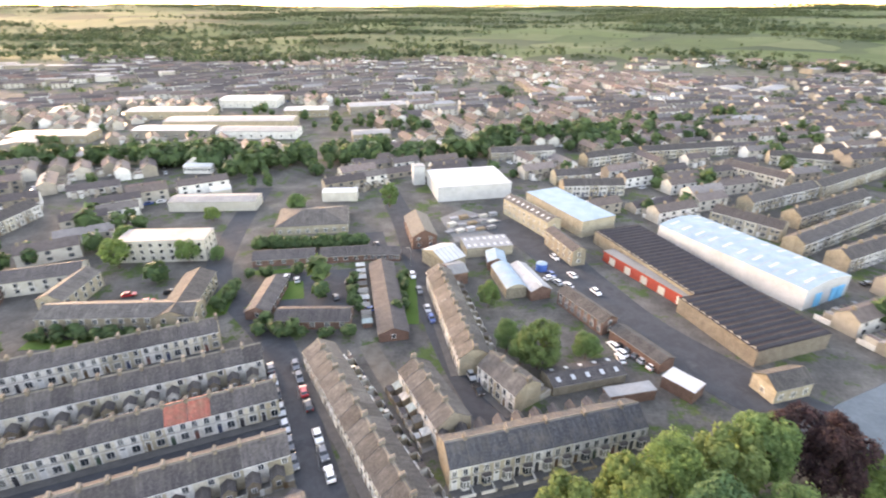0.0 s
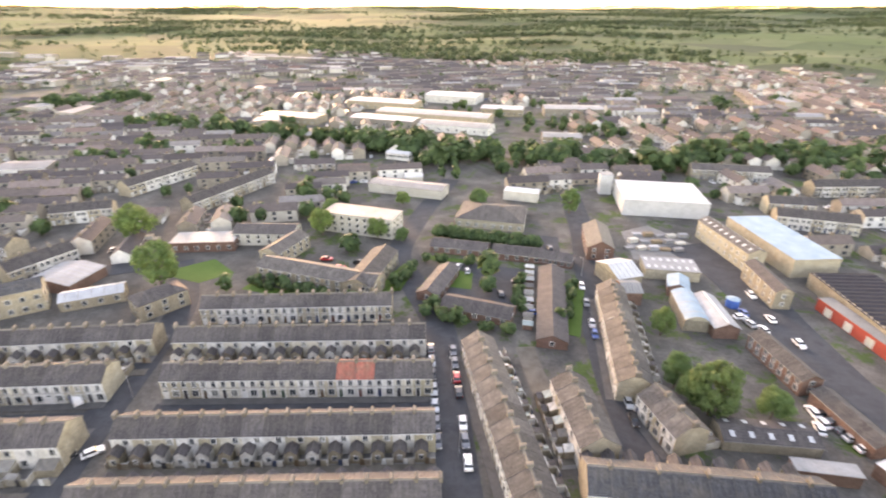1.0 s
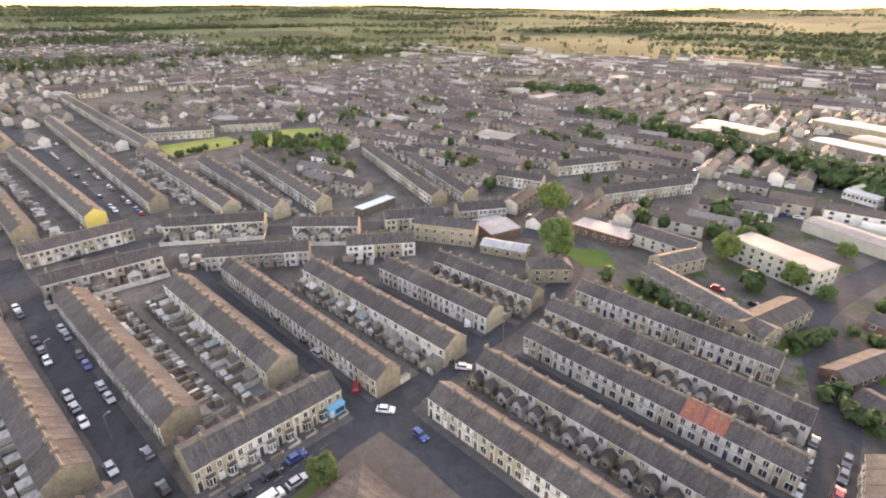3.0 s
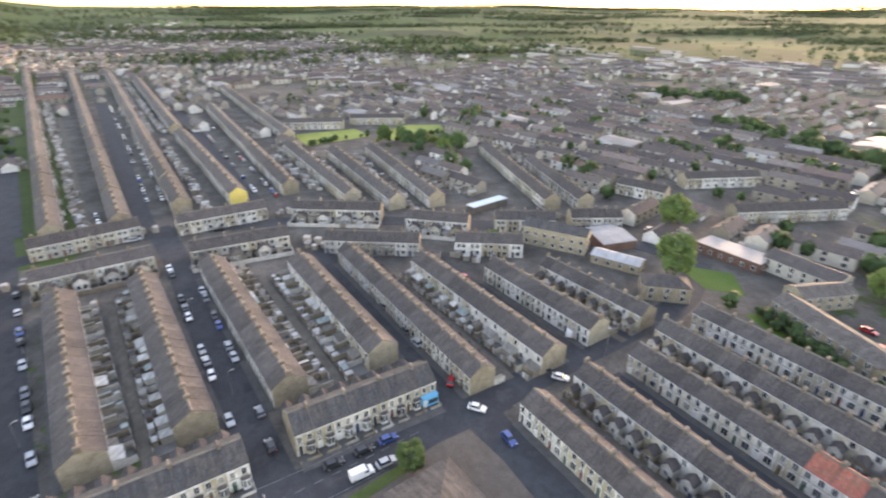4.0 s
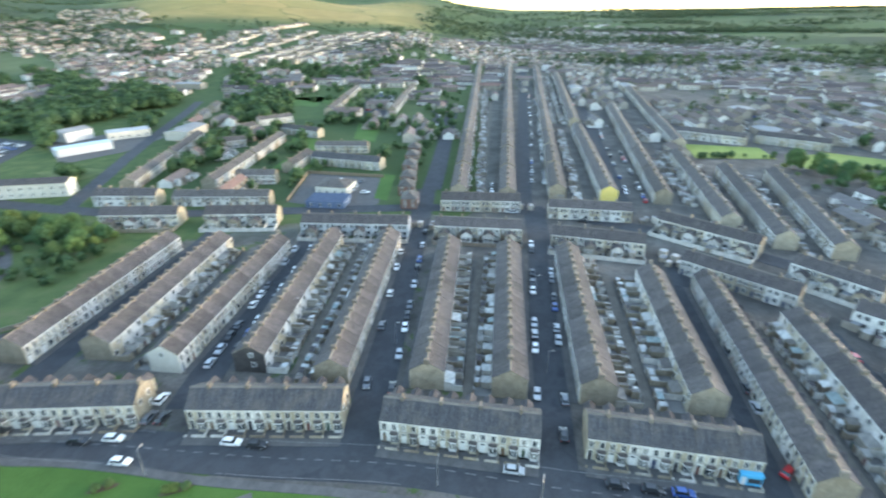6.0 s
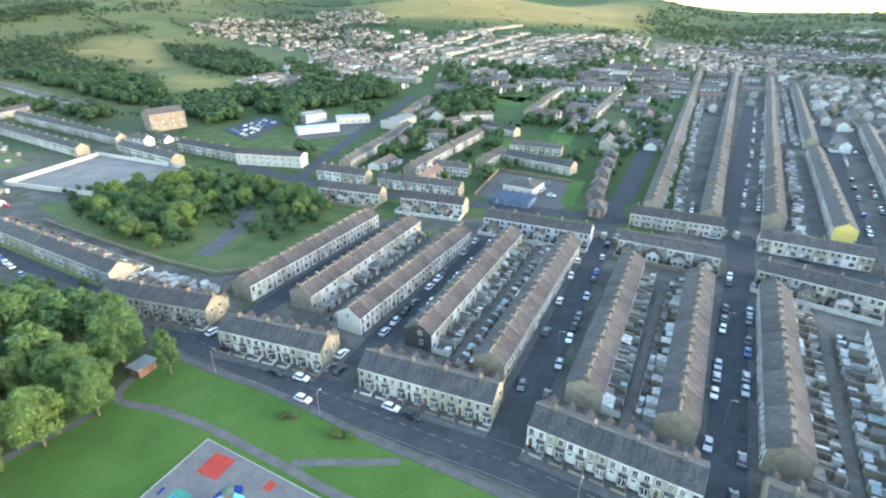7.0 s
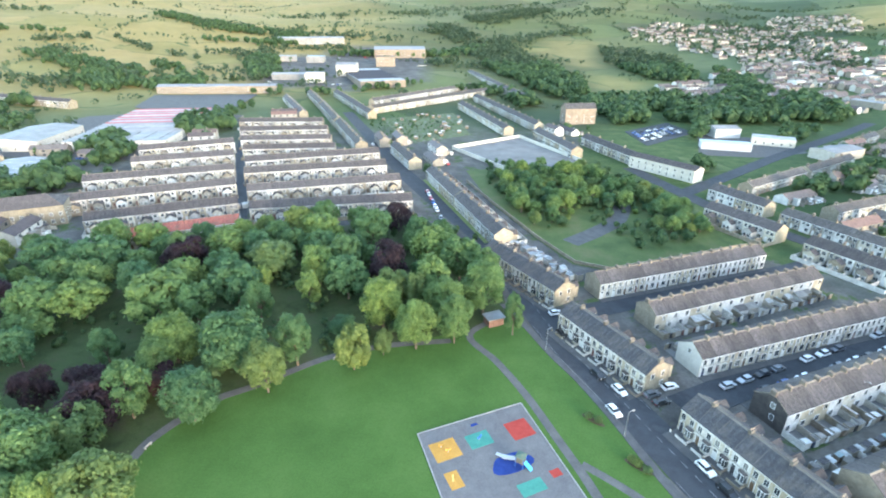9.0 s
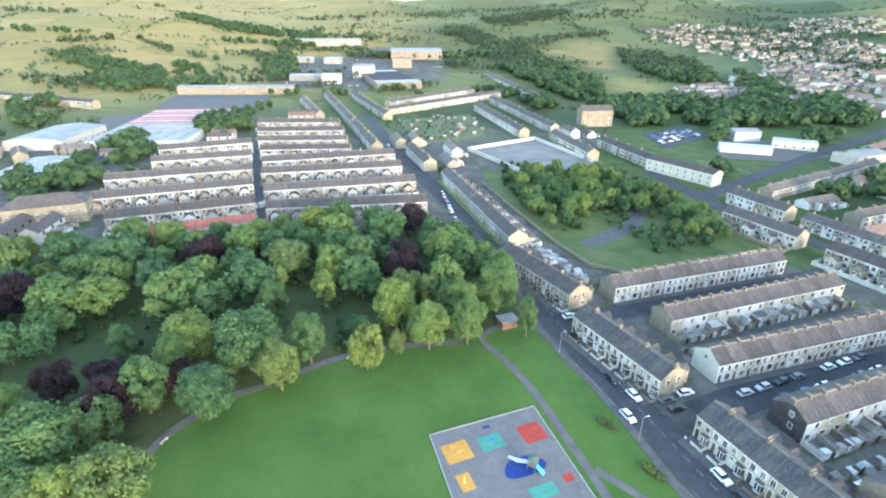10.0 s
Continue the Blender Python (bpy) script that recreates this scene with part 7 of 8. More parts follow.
# ---- far houses, too many to count ----
m, nt, bs = start("far_roofs", 0.8)
geo = nt.nodes.new("ShaderNodeNewGeometry")
nt.links.new(mix(nt, 0.5, ramp(nt, geo.outputs["Random Per Island"], [(0, (0.065, 0.055, 0.056)), (0.35, (0.095, 0.080, 0.079)), (0.6, (0.125, 0.098, 0.088)), (0.8, (0.14, 0.13, 0.128)), (0.93, (0.16, 0.10, 0.085)), (1, (0.22, 0.21, 0.205))]),
                 ramp(nt, noise_tex(nt, geo.outputs["Position"], 0.6, 4), [(0.3, (0.6, 0.6, 0.6)), (0.7, (1.4, 1.4, 1.4))]), "MULTIPLY"), bs.inputs["Base Color"])
M_FROOF = m
m, nt, bs = start("far_walls", 0.85)
geo = nt.nodes.new("ShaderNodeNewGeometry")
nt.links.new(mix(nt, 0.5, ramp(nt, geo.outputs["Random Per Island"], [(0, (0.19, 0.165, 0.135)), (0.4, (0.29, 0.26, 0.215)), (0.7, (0.42, 0.395, 0.35)), (1, (0.64, 0.63, 0.60))]),
                 ramp(nt, noise_tex(nt, geo.outputs["Position"], 0.5, 4), [(0.3, (0.7, 0.7, 0.7)), (0.7, (1.3, 1.3, 1.3))]), "MULTIPLY"), bs.inputs["Base Color"])
M_FWALL = m
M_HWALL = surf("cream_hillside_walls", [(0.25, 0.232, 0.20), (0.44, 0.415, 0.375)], 0.05, 1.0, 0.85)
M_HROOF = surf("tan_hillside_roofs", [(0.12, 0.092, 0.08), (0.23, 0.165, 0.13)], 0.04, 0.8, 0.85)
TAKEN = []
for ob in scene.objects:
    if ob.type == "EMPTY" and ob.get("category") not in ("tree", "bush", "car", "van", "street lamp", "bench", "play equipment"):
        hw = max((abs(c[0]) for ch in ob.children for c in ch.bound_box), default=2)
        hd = max((abs(c[1]) for ch in ob.children for c in ch.bound_box), default=2)
        TAKEN.append((ob.matrix_basis.inverted(), hw + 9, hd + 9))
for x, y, r in ((40, -90, 100), (80, -120, 110), (-365, 12, 55), (-180, 300, 8), (60, 100, 60), (-20, -250, 60), (290, -470, 80), (70, -420, 60), (-185, -172, 30), (-30, 195, 30), (0, 195, 28), (-85, 185, 34), (-20, 225, 18), (-60, 215, 20), (30, 120, 30), (20, 185, 20), (-135, -365, 45), (-70, 250, 15), (-8, -338, 52), (-75, -258, 42), (70, -240, 30), (-150, -470, 62), (-215, -480, 62), (-90, -395, 30), (-128, -312, 26)):
    TAKEN.append((Matrix.Translation((-x, -y, 0)), r, r))
HILL_ROAD = ((-92, -264), (-134, -308), (-170, -346), (-228, -404), (-295, -471), (-492, -680))
for (ax, ay), (cx, cy) in zip(HILL_ROAD, HILL_ROAD[1:]):
    TAKEN.append((pt((ax + cx) / 2, (ay + cy) / 2, 0, math.degrees(math.atan2(cy - ay, cx - ax))).inverted(), math.hypot(cx - ax, cy - ay) / 2 + 4, 14))
INV = np.array([np.array(t[0])[:2, :] for t in TAKEN])
HX, HY = np.array([t[1] for t in TAKEN]), np.array([t[2] for t in TAKEN])


def free(x, y):
    p = INV[:, :, 0] * x + INV[:, :, 1] * y + INV[:, :, 3]
    return not bool(np.any((np.abs(p[:, 0]) < HX) & (np.abs(p[:, 1]) < HY)))


def on_hill_road(x, y):
    """Whether a tree there would stand on the road out of town."""
    for (ax, ay), (cx, cy) in zip(HILL_ROAD, HILL_ROAD[1:]):
        dx, dy = cx - ax, cy - ay
        t = max(0.0, min(1.0, ((x - ax) * dx + (y - ay) * dy) / (dx * dx + dy * dy)))
        if math.hypot(x - ax - t * dx, y - ay - t * dy) < 9.5:
            return True
    return False


def wooded(x, y):
    return noise.noise(Vector((x / 170, y / 170, 21.0)))


def simple_row(b, x, y, z, deg, ln, d, eave, rise, wins=True, wall=None, roof=None):
    c, s = math.cos(radians(deg)), math.sin(radians(deg))

    def w(p, q, h):
        return (x + c * p - s * q, y + s * p + c * q, z + h)
    a, h = ln / 2, d / 2
    for k in (-1, 1):
        q = [w(-a, k * h, -3), w(a, k * h, -3), w(a, k * h, eave), w(-a, k * h, eave)]
        b.face(q if k < 0 else q[::-1], wall or M_FWALL)
        q = [w(-a - 0.2, k * (h + 0.3), eave - 0.1), w(a + 0.2, k * (h + 0.3), eave - 0.1), w(a + 0.2, 0, eave + rise), w(-a - 0.2, 0, eave + rise)]
        b.face(q if k < 0 else q[::-1], roof or M_FROOF)
        q = [w(k * a, -h, -3), w(k * a, h, -3), w(k * a, h, eave), w(k * a, 0, eave + rise - 0.05), w(k * a, -h, eave)]
        b.face(q if k > 0 else q[::-1], wall or M_FWALL)
        if wins:
            n = max(1, int(ln / 5))
            for i in range(n):
                p = -a + ln * (i + 0.5) / n
                for z0 in ((0.9, 3.3) if eave > 4 else (0.9,)):
                    q = [w(p - 0.8, k * (h + 0.05), z0), w(p + 0.8, k * (h + 0.05), z0), w(p + 0.8, k * (h + 0.05), z0 + 1.3), w(p - 0.8, k * (h + 0.05), z0 + 1.3)]
                    b.face(q if k < 0 else q[::-1], M_GLASS)


def placed(b, x, y, z, deg):
    """A box of the builder b, set out along a row at x, y that heads deg."""
    c, sn = math.cos(radians(deg)), math.sin(radians(deg))

    def box(p0, p1, q0, q1, z0, z1, mat, top=None):
        b.prism([(x + c * p - sn * q, y + sn * p + c * q) for p, q in ((p0, q0), (p1, q0), (p1, q1), (p0, q1))], z + z0, z + z1, mat, top)
    return box


def back_yards(b, x, y, z, deg, ln, d, r):
    """Outhouses, sheds and party walls behind a far row."""
    box = placed(b, x, y, z, deg)
    n = max(2, int(ln / 4.4))
    for i in range(n):
        p = -ln / 2 + ln * i / n
        box(p - 0.1, p + 0.1, d / 2, d / 2 + 4.6, -1, 1.6, M_FWALL)
        w, q = r.uniform(1.6, 2.4), r.uniform(1.8, 3.6)
        box(p + 0.2, p + 0.2 + w, d / 2, d / 2 + q, -1, r.uniform(2.2, 3.6), M_FWALL, r.choice((M_FROOF, M_FROOF, M_YROOF)))
        if r.random() < 0.6:
            box(p + 2.2, p + 3.8, d / 2 + 3.2, d / 2 + 4.6, -1, r.uniform(1.7, 2.3), M_FWALL, r.choice((M_YROOF, M_FROOF, M_FLIGHT)))


def street_cars(b, x, y, z, deg, ln, d, r):
    """Cars along the front of a far row."""
    box = placed(b, x, y, z, deg)
    p = -ln / 2 + 2.5
    while p < ln / 2 - 2.5:
        if r.random() < 0.4:
            q, mat = -d / 2 - 3.4 + r.uniform(-0.2, 0.2), M_PAINT[r.choice(MIXED)]
            box(p - 2.05, p + 2.05, q - 0.86, q + 0.86, 0.3, 0.92, mat)
            box(p - 1.4, p + 0.8, q - 0.7, q + 0.7, 0.92, 1.42, M_CARGLASS, mat)
        p += 5.2


def ridge_stacks(b, x, y, z, deg, ln, top):
    box = placed(b, x, y, z, deg)
    n = max(2, int(ln / 6.5))
    for i in range(n):
        p = -ln / 2 + ln * (i + 0.9) / n - 0.6
        box(p - 0.32, p + 0.32, -0.55, 0.55, top - 0.5, top + 0.95, M_CHIM)


M_FLIGHT = surf("pale_industrial_roofs", [(0.14, 0.145, 0.15), (0.27, 0.275, 0.28)], 0.02, 0.4, 0.75)
r2 = random.Random(99)
near_b, far_b, plain_b, yards_b, cars_b = Build(), Build(), Build(), Build(), Build()
GARDEN_TREES = []
step = 24.0
for i in range(-95, 56):
    for j in range(-78, 56):
        x, y = i * step + r2.uniform(-4, 4), j * step + r2.uniform(-4, 4)
        r = math.hypot(x, y)
        if r < 120 or r > 2300:
            continue
        t = town(x, y)
        if r2.random() > t * (0.95 if r < 700 else 0.8) or wooded(x, y) > 0.32 or not free(x, y):
            continue
        big = noise.noise(Vector((x / 260, y / 260, 5.0)))
        deg = -154 + (90 if big > 0.12 else 0) + 18 * noise.noise(Vector((x / 600, y / 600, 9.0)))
        z = height(x, y)
        if r2.random() < 0.05:
            simple_row(plain_b, x, y, z, deg, r2.uniform(16, 34), r2.uniform(12, 20), r2.uniform(4, 6.5), 1.0, False)
            continue
        sn = radians(deg)
        for k, (ox, oy) in enumerate(((0, 0), (-math.sin(sn) * 12.5, math.cos(sn) * 12.5))):
            if k and (r2.random() > 0.8 or not free(x + ox, y + oy)):
                continue
            ln, d, eave, rise = r2.uniform(15, 23.5), r2.uniform(6.6, 7.8), r2.choice((5.2, 5.2, 5.0, 2.9)), r2.uniform(1.9, 2.5)
            px, py = x + ox, y + oy
            turn = deg + (180 if k else 0) + r2.uniform(-1.5, 1.5)
            zz = height(px, py)
            simple_row(near_b if r < 620 else far_b, px, py, zz, turn, ln, d, eave, rise, r < 900)
            if r < 540:
                back_yards(yards_b, px, py, zz, turn + 180 * (r2.random() < 0.5), ln, d, r2)
                street_cars(cars_b, px, py, zz, turn, ln, d, r2)
                if eave > 4:
                    ridge_stacks(yards_b, px, py, zz, turn, ln, eave + rise)
            if r2.random() < 0.4:
                GARDEN_TREES.append((px + r2.uniform(-12, 12), py + r2.uniform(-12, 12), r2.uniform(0.3, 0.7)))


WOODS = {
    "below the meadow": [(100, -1170), (5, -1214), (-98, -735), (-87, -593), (-46, -601), (48, -899)],
    "behind the chapel": [(-86, -633), (-124, -598), (-170, -620), (-214, -575), (-181, -470), (-147, -472), (-87, -446)],
    "island in the meadow": [(-177, -1126), (-232, -1091), (-288, -991), (-262, -795), (-238, -722), (-192, -769), (-162, -963)],
    "above the works": [(-306, -853), (-311, -743), (-296, -642), (-326, -610), (-312, -520), (-262, -461), (-239, -507), (-210, -548)],
    "beside the factory": [(245, -232), (283, -306), (273, -340), (238, -302), (226, -246), (217, -216)],
    "by the school": [(285, -233), (251, -234), (217, -216), (254, -204)],
    "behind the terraces": [(275, -401), (252, -454), (206, -367), (238, -347)],
    "below the pasture": [(495, -440), (482, -478), (398, -392), (388, -357), (415, -363)],
    "up the stream": [(432, -831), (482, -1025), (424, -958), (322, -719), (341, -679)],
    "beyond the long mill": [(387, -673), (435, -632), (430, -580), (405, -600)],
    "by the works": [(-159, -474), (-183, -497), (-158, -420), (-137, -391)],
    "beyond the works": [(-214, -575), (-250, -520), (-252, -468), (-205, -462), (-181, -470)],
    "by the hill road": [(-60, -560), (-120, -598), (-150, -560), (-165, -500), (-100, -460)],
    "upper hedges": [(227, -1468), (180, -1500), (116, -1400), (80, -1246), (120, -1190), (160, -1300)],
    "top wood": [(150, -1640), (60, -1720), (-90, -1780), (-130, -1700), (-20, -1600), (60, -1500)],
}
SCRUB = ([(12, -312), (-14, -305), (-28, -263), (-31, -215), (-21, -206), (-4, -232), (8, -267)], [(-26, -295), (-58, -312), (-78, -262), (-88, -224), (-78, -198), (-55, -191), (-41, -217), (-32, -254)])
ESTATES = ([(-239, -1328), (-378, -1502), (-545, -1474), (-626, -1075), (-490, -822), (-400, -736), (-347, -678), (-378, -841), (-351, -1049), (-282, -1181)], [(-703, -1644), (-819, -1443), (-696, -1208), (-576, -1330)])


def scatter(poly, gap, r):
    """Points strewn evenly over a plan loop."""
    xs, ys = [p[0] for p in poly], [p[1] for p in poly]
    out, y = [], min(ys)
    while y < max(ys):
        x = min(xs)
        while x < max(xs):
            p, q = x + r.uniform(-0.5, 0.5) * gap, y + r.uniform(-0.5, 0.5) * gap
            if inside(p, q, poly):
                out.append((p, q))
            x += gap
        y += gap
    return out


# cars standing about the mills
for k in range(46):
    x, y = r2.uniform(120, 390), r2.uniform(-1050, -650)
    if inside(x, y, WORKS_GROUND) and free(x, y):
        street_cars(cars_b, x, y, height(x, y), r2.choice((20, 110)), r2.uniform(14, 30), 6.0, r2)

# hillside estates
for cx, cy, sx, sy, n in ((-620, -830, 200, 120, 60), (-900, -640, 240, 160, 90), (-1000, -420, 200, 150, 90)):
    for k in range(n):
        x, y = cx + r2.gauss(0, 0.5) * sx, cy + r2.gauss(0, 0.5) * sy
        if free(x, y):
            simple_row(far_b, x, y, height(x, y), r2.uniform(0, 180), r2.uniform(9, 16), r2.uniform(7, 9), r2.choice((2.8, 4.8)), 2.2, False, M_HWALL, r2.choice((M_HROOF, M_HROOF, M_FROOF)))
for loop in ESTATES:
    for x, y in scatter(loop, 17.0, r2):
        if r2.random() < 0.52:
            turn = 60 * round(2 * noise.noise(Vector((x / 160, y / 160, 71)))) + r2.uniform(-12, 12)
            simple_row(far_b, x, y, height(x, y), turn, r2.uniform(9, 14), r2.uniform(7, 8.5), r2.choice((2.8, 4.8)), 2.2, False, M_HWALL, r2.choice((M_HROOF, M_HROOF, M_FROOF)))
        GARDEN_TREES.append((x + r2.uniform(-9, 9), y + r2.uniform(-9, 9), r2.uniform(0.5, 0.95)))
        if r2.random() < 0.4:
            GARDEN_TREES.append((x + r2.uniform(-9, 9), y + r2.uniform(-9, 9), r2.uniform(0.5, 1.1)))
for i in range(len(plain_b.m)):
    if plain_b.mats[plain_b.m[i]] is M_FROOF:
        plain_b.m[i] = plain_b.slot(M_FLIGHT)
SHEDS = []
for cx, cy, ang, n in ((-830, 600, 20, 22), (-1000, 420, 20, 16), (-560, 760, 10, 12), (300, 560, 40, 6)):
    for k in range(n):
        x, y = cx + r2.gauss(0, 60 if n < 15 else 130), cy + r2.gauss(0, 12 if n < 15 else 60)
        q = Build()
        turn, sl, sd, sh = ang + r2.uniform(-8, 8), r2.uniform(25, 60), r2.uniform(14, 26), r2.uniform(5, 8)
        if any(abs(x - p) < 36 and abs(y - q) < 22 for p, q in SHEDS):
            continue
        SHEDS.append((x, y))
        if free(x, y) and math.hypot(x, y) < 520:
            c, sn = math.cos(radians(turn)), math.sin(radians(turn))
            p0, p1, dp = [(x + c * u - sn * w, y + sn * u + c * w) for u, w in ((-sl / 2, -sd / 2), (sl / 2, -sd / 2), (-sl / 2, sd / 2))]
            e = hall(p0, p1, dp, sh * 0.8, "pale roofed industrial shed beside the tree belt", M_FACADES[len(SHEDS) % 5], M_FLIGHT, "industrial_shed", "gable", 1.2, (1.6,), 6)
        elif free(x, y):
            simple_row(plain_b, x, y, height(x, y), turn, sl, sd, sh, 1.2, False)
            for i in range(len(plain_b.m) - 6, len(plain_b.m)):
                if plain_b.mats[plain_b.m[i]] is M_FROOF:
                    plain_b.m[i] = plain_b.slot(M_FLIGHT)
for name, bb, lab in (("distant_houses", near_b, "rows of stone houses with slate roofs across the town"), ("distant_houses", far_b, "far rows of houses spreading to the hills"), ("distant_sheds", plain_b, "pale roofed industrial sheds across the town"), ("distant_yards", yards_b, "outhouses, party walls and chimneys of the far rows"), ("distant_cars", cars_b, "cars parked along the far streets")):
    tagged(new(name, bb.mesh(name)), lab, name.split("_")[1], kind="stuff")


# ---- far trees, hedges and woods ----
def blob_tree(v, f, x, y, z, h, rad, n, r):
    for i in range(n):
        u, a = r.uniform(-1, 1), r.uniform(0, 2 * math.pi)
        k = math.sqrt(1 - u * u)
        d = Vector((k * math.cos(a), k * math.sin(a), u))
        p = Vector((x, y, z + h * 0.56)) + Vector((d.x * rad, d.y * rad, d.z * h * 0.42)) * r.uniform(0.6, 1.0)
        nn = (d + Vector((r.uniform(-0.5, 0.5), r.uniform(-0.5, 0.5), r.uniform(0, 0.6)))).normalized()
        t = nn.orthogonal().normalized()
        t.rotate(Matrix.Rotation(r.uniform(0, 6.28), 3, nn))
        s = nn.cross(t)
        w = rad * r.uniform(0.36, 0.68)
        m0 = len(v)
        v += [tuple(p - t * w), tuple(p + s * w * 0.7 - nn * w * 0.2), tuple(p + t * w), tuple(p - s * w * 0.7 - nn * w * 0.2)]
        f.append((m0, m0 + 1, m0 + 2, m0 + 3))


def stuff_trees(name, label, spots, n):
    v, f = [], []
    r = random.Random(5)
    for x, y, s in spots:
        if inside(x, y, MEADOW) or (-500 < x < -85 and on_hill_road(x, y)) or (dryness(x, y) > 0.6 and (x < 0 or r.random() < 0.2)):
            continue
        blob_tree(v, f, x, y, height(x, y), s * r.uniform(7, 11), s * r.uniform(2.8, 4.6), n, r)
    me = bpy.data.meshes.new(name)
    me.from_pydata(v, [], f)
    me.materials.append(M_LEAF_F if n > 20 else M_LEAF_W)
    tagged(new(name, me), label, "trees", kind="stuff")


near_spots, spots = [], []
for pts, gap, w in (([(-170, 286), (-81, 290), (15, 305), (56, 350), (110, 330)], 1.8, 9), ([(-345, 273), (-257, 283), (-170, 292)], 2.2, 9), ([(-99, 273), (-167, 294)], 1.8, 8), ([(55, 360), (160, 365)], 8, 12),
                    ([(246, -386), (254, -440), (254, -481)], 8, 8), ([(400, -585), (200, -590), (120, -690)], 7, 8),
                    ([(-240, -170), (-420, -262)], 9, 4), ([(60, -215), (10, -190)], 5, 3), 
                    ([(63, -649), (3, -622), (-24, -520)], 5, 14), ([(749, -779), (548, -696), (459, -558)], 5, 30),
                    ([(565, -607), (443, -610), (410, -580)], 6, 16), ([(563, -778), (518, -771), (365, -591)], 9, 14), ([(281, -399), (249, -389), (225, -350), (256, -292), (245, -265)], 7, 5), ([(-340, -36), (-366, 8)], 3, 2), ([(-344, 22), (-366, 66)], 3, 2),
                    ([(885, -1333), (657, -1202), (470, -1197)], 5, 34), ([(470, -1197), (481, -1030)], 5, 22), ([(997, -915), (865, -983)], 6, 12), 
                    ([(-150, -262), (-188, -288)], 4, 7), ([(-215, -300), (-245, -318)], 4, 8), ([(-112, -300), (-130, -340)], 5, 8), ([(-205, -405), (-240, -440)], 4, 10), ([(330, -980), (120, -1010), (60, -1120)], 5, 22), ([(640, -1060), (420, -1080)], 8, 14),
                    ([(-66, 150), (-48, 153)], 2, 1), ([(-30, 150), (-24, 120)], 2, 1.5), ([(-12, 125), (-14, 150)], 2, 2), ([(-52, 117), (-24, 117)], 2, 1), ([(-112, 114), (-72, 115)], 1.6, 1.5), ([(-66, 128), (-66, 146)], 1.6, 1.5), ([(-487, 304), (-440, 366)], 3, 12), ([(-516, 278), (-494, 302)], 3, 9), ([(-292, 196), (-262, 203)], 3, 6),
                    ([(-61, 132), (-47, 118)], 3, 1.5), ([(-176, -204), (-166, -198)], 3, 3), ([(-188, -225), (-222, -206)], 5, 4), ([(-380, -470), (-300, -380), (-270, -350)], 6, 22), ([(-150, -250), (-185, -225)], 5, 5), ([(-210, -330), (-250, -300)], 6, 8), ([(-520, -600), (-520, -430)], 7, 20),
                    ([(-390, -510), (-480, -640)], 5, 12), ([(-515, -527), (-568, -494), (-678, -518)], 6, 14), ([(-328, -441), (-318, -372)], 4, 7), ([(-178, -292), (-222, -322)], 3, 6), ([(-262, -300), (-284, -306)], 3, 5), ([(-311, -305), (-318, -256)], 4, 7), ([(-249, -212), (-268, -199)], 3, 4)):
    for (ax, ay), (cx, cy) in zip(pts, pts[1:]):
        n = int(math.hypot(cx - ax, cy - ay) / gap * max(1, w / 9))
        for k in range(n):
            t = r2.random()
            k2 = 0.35 if w < 6 else 0.75 if w < 12 and gap > 2.5 else 1.0
            near_spots.append((ax + (cx - ax) * t + r2.uniform(-w, w), ay + (cy - ay) * t + r2.uniform(-w, w), k2 * r2.uniform(0.9, 1.5)))
for k in range(9500):
    r, a = 140 + 3300 * r2.random() ** 1.5, r2.uniform(0, 360)
    x, y = r * math.cos(radians(a)), r * math.sin(radians(a))
    t, wd = town(x, y), wooded(x, y)
    hedge = abs(noise.noise(Vector((x / 120, y / 120, 33)))) < 0.035
    if t <= 0.5 and y < -480 and r2.random() < 0.65:
        continue
    if (t > 0.5 and (wd > 0.18 or r2.random() < 0.2)) or (t <= 0.5 and (wd > 0.16 or hedge or r2.random() < 0.05)):
        if free(x, y) or (wd > 0.3 and r > 500):
            (near_spots if r < 500 else spots).append((x, y, r2.uniform(0.6, 1.1)))
for k in range(75):
    x, y = r2.uniform(-1300, 1500), r2.uniform(-2300, -480)
    a = r2.choice((0.5, 2.0)) + r2.gauss(0, 0.3)
    for q in range(int(r2.uniform(25, 90))):
        a += r2.gauss(0, 0.06)
        x, y = x + 7 * math.cos(a), y + 7 * math.sin(a)
        if math.hypot(x, y) > 480 and r2.random() < 0.8 and free(x, y):
            spots.append((x + r2.gauss(0, 1.5), y + r2.gauss(0, 1.5), r2.uniform(0.5, 1.1)))
for k in range(20):
    cx, cy = r2.uniform(-1300, 1300), r2.uniform(-2000, -560)
    sx, sy = r2.uniform(25, 90), r2.uniform(18, 45)
    for q in range(int(sx * sy / 35)):
        x, y = cx + r2.gauss(0, 0.6) * sx, cy + r2.gauss(0, 0.6) * sy
        if free(x, y):
            spots.append((x, y, r2.uniform(0.8, 1.4)))
for k in range(900):
    r, a = r2.uniform(200, 720), r2.uniform(208, 243)
    x, y = r * math.cos(radians(a)), r * math.sin(radians(a))
    if free(x, y) and noise.noise(Vector((x / 60, y / 60, 14))) > -0.05:
        near_spots.append((x, y, r2.uniform(0.55, 1.0)))
for k in range(1300):
    x, y = r2.uniform(-1700, -650), r2.uniform(-1250, -300)
    if noise.noise(Vector((x / 110, y / 110, 52))) < 0.0 or not free(x, y):
        continue
    spots.append((x, y, r2.uniform(0.7, 1.1)))
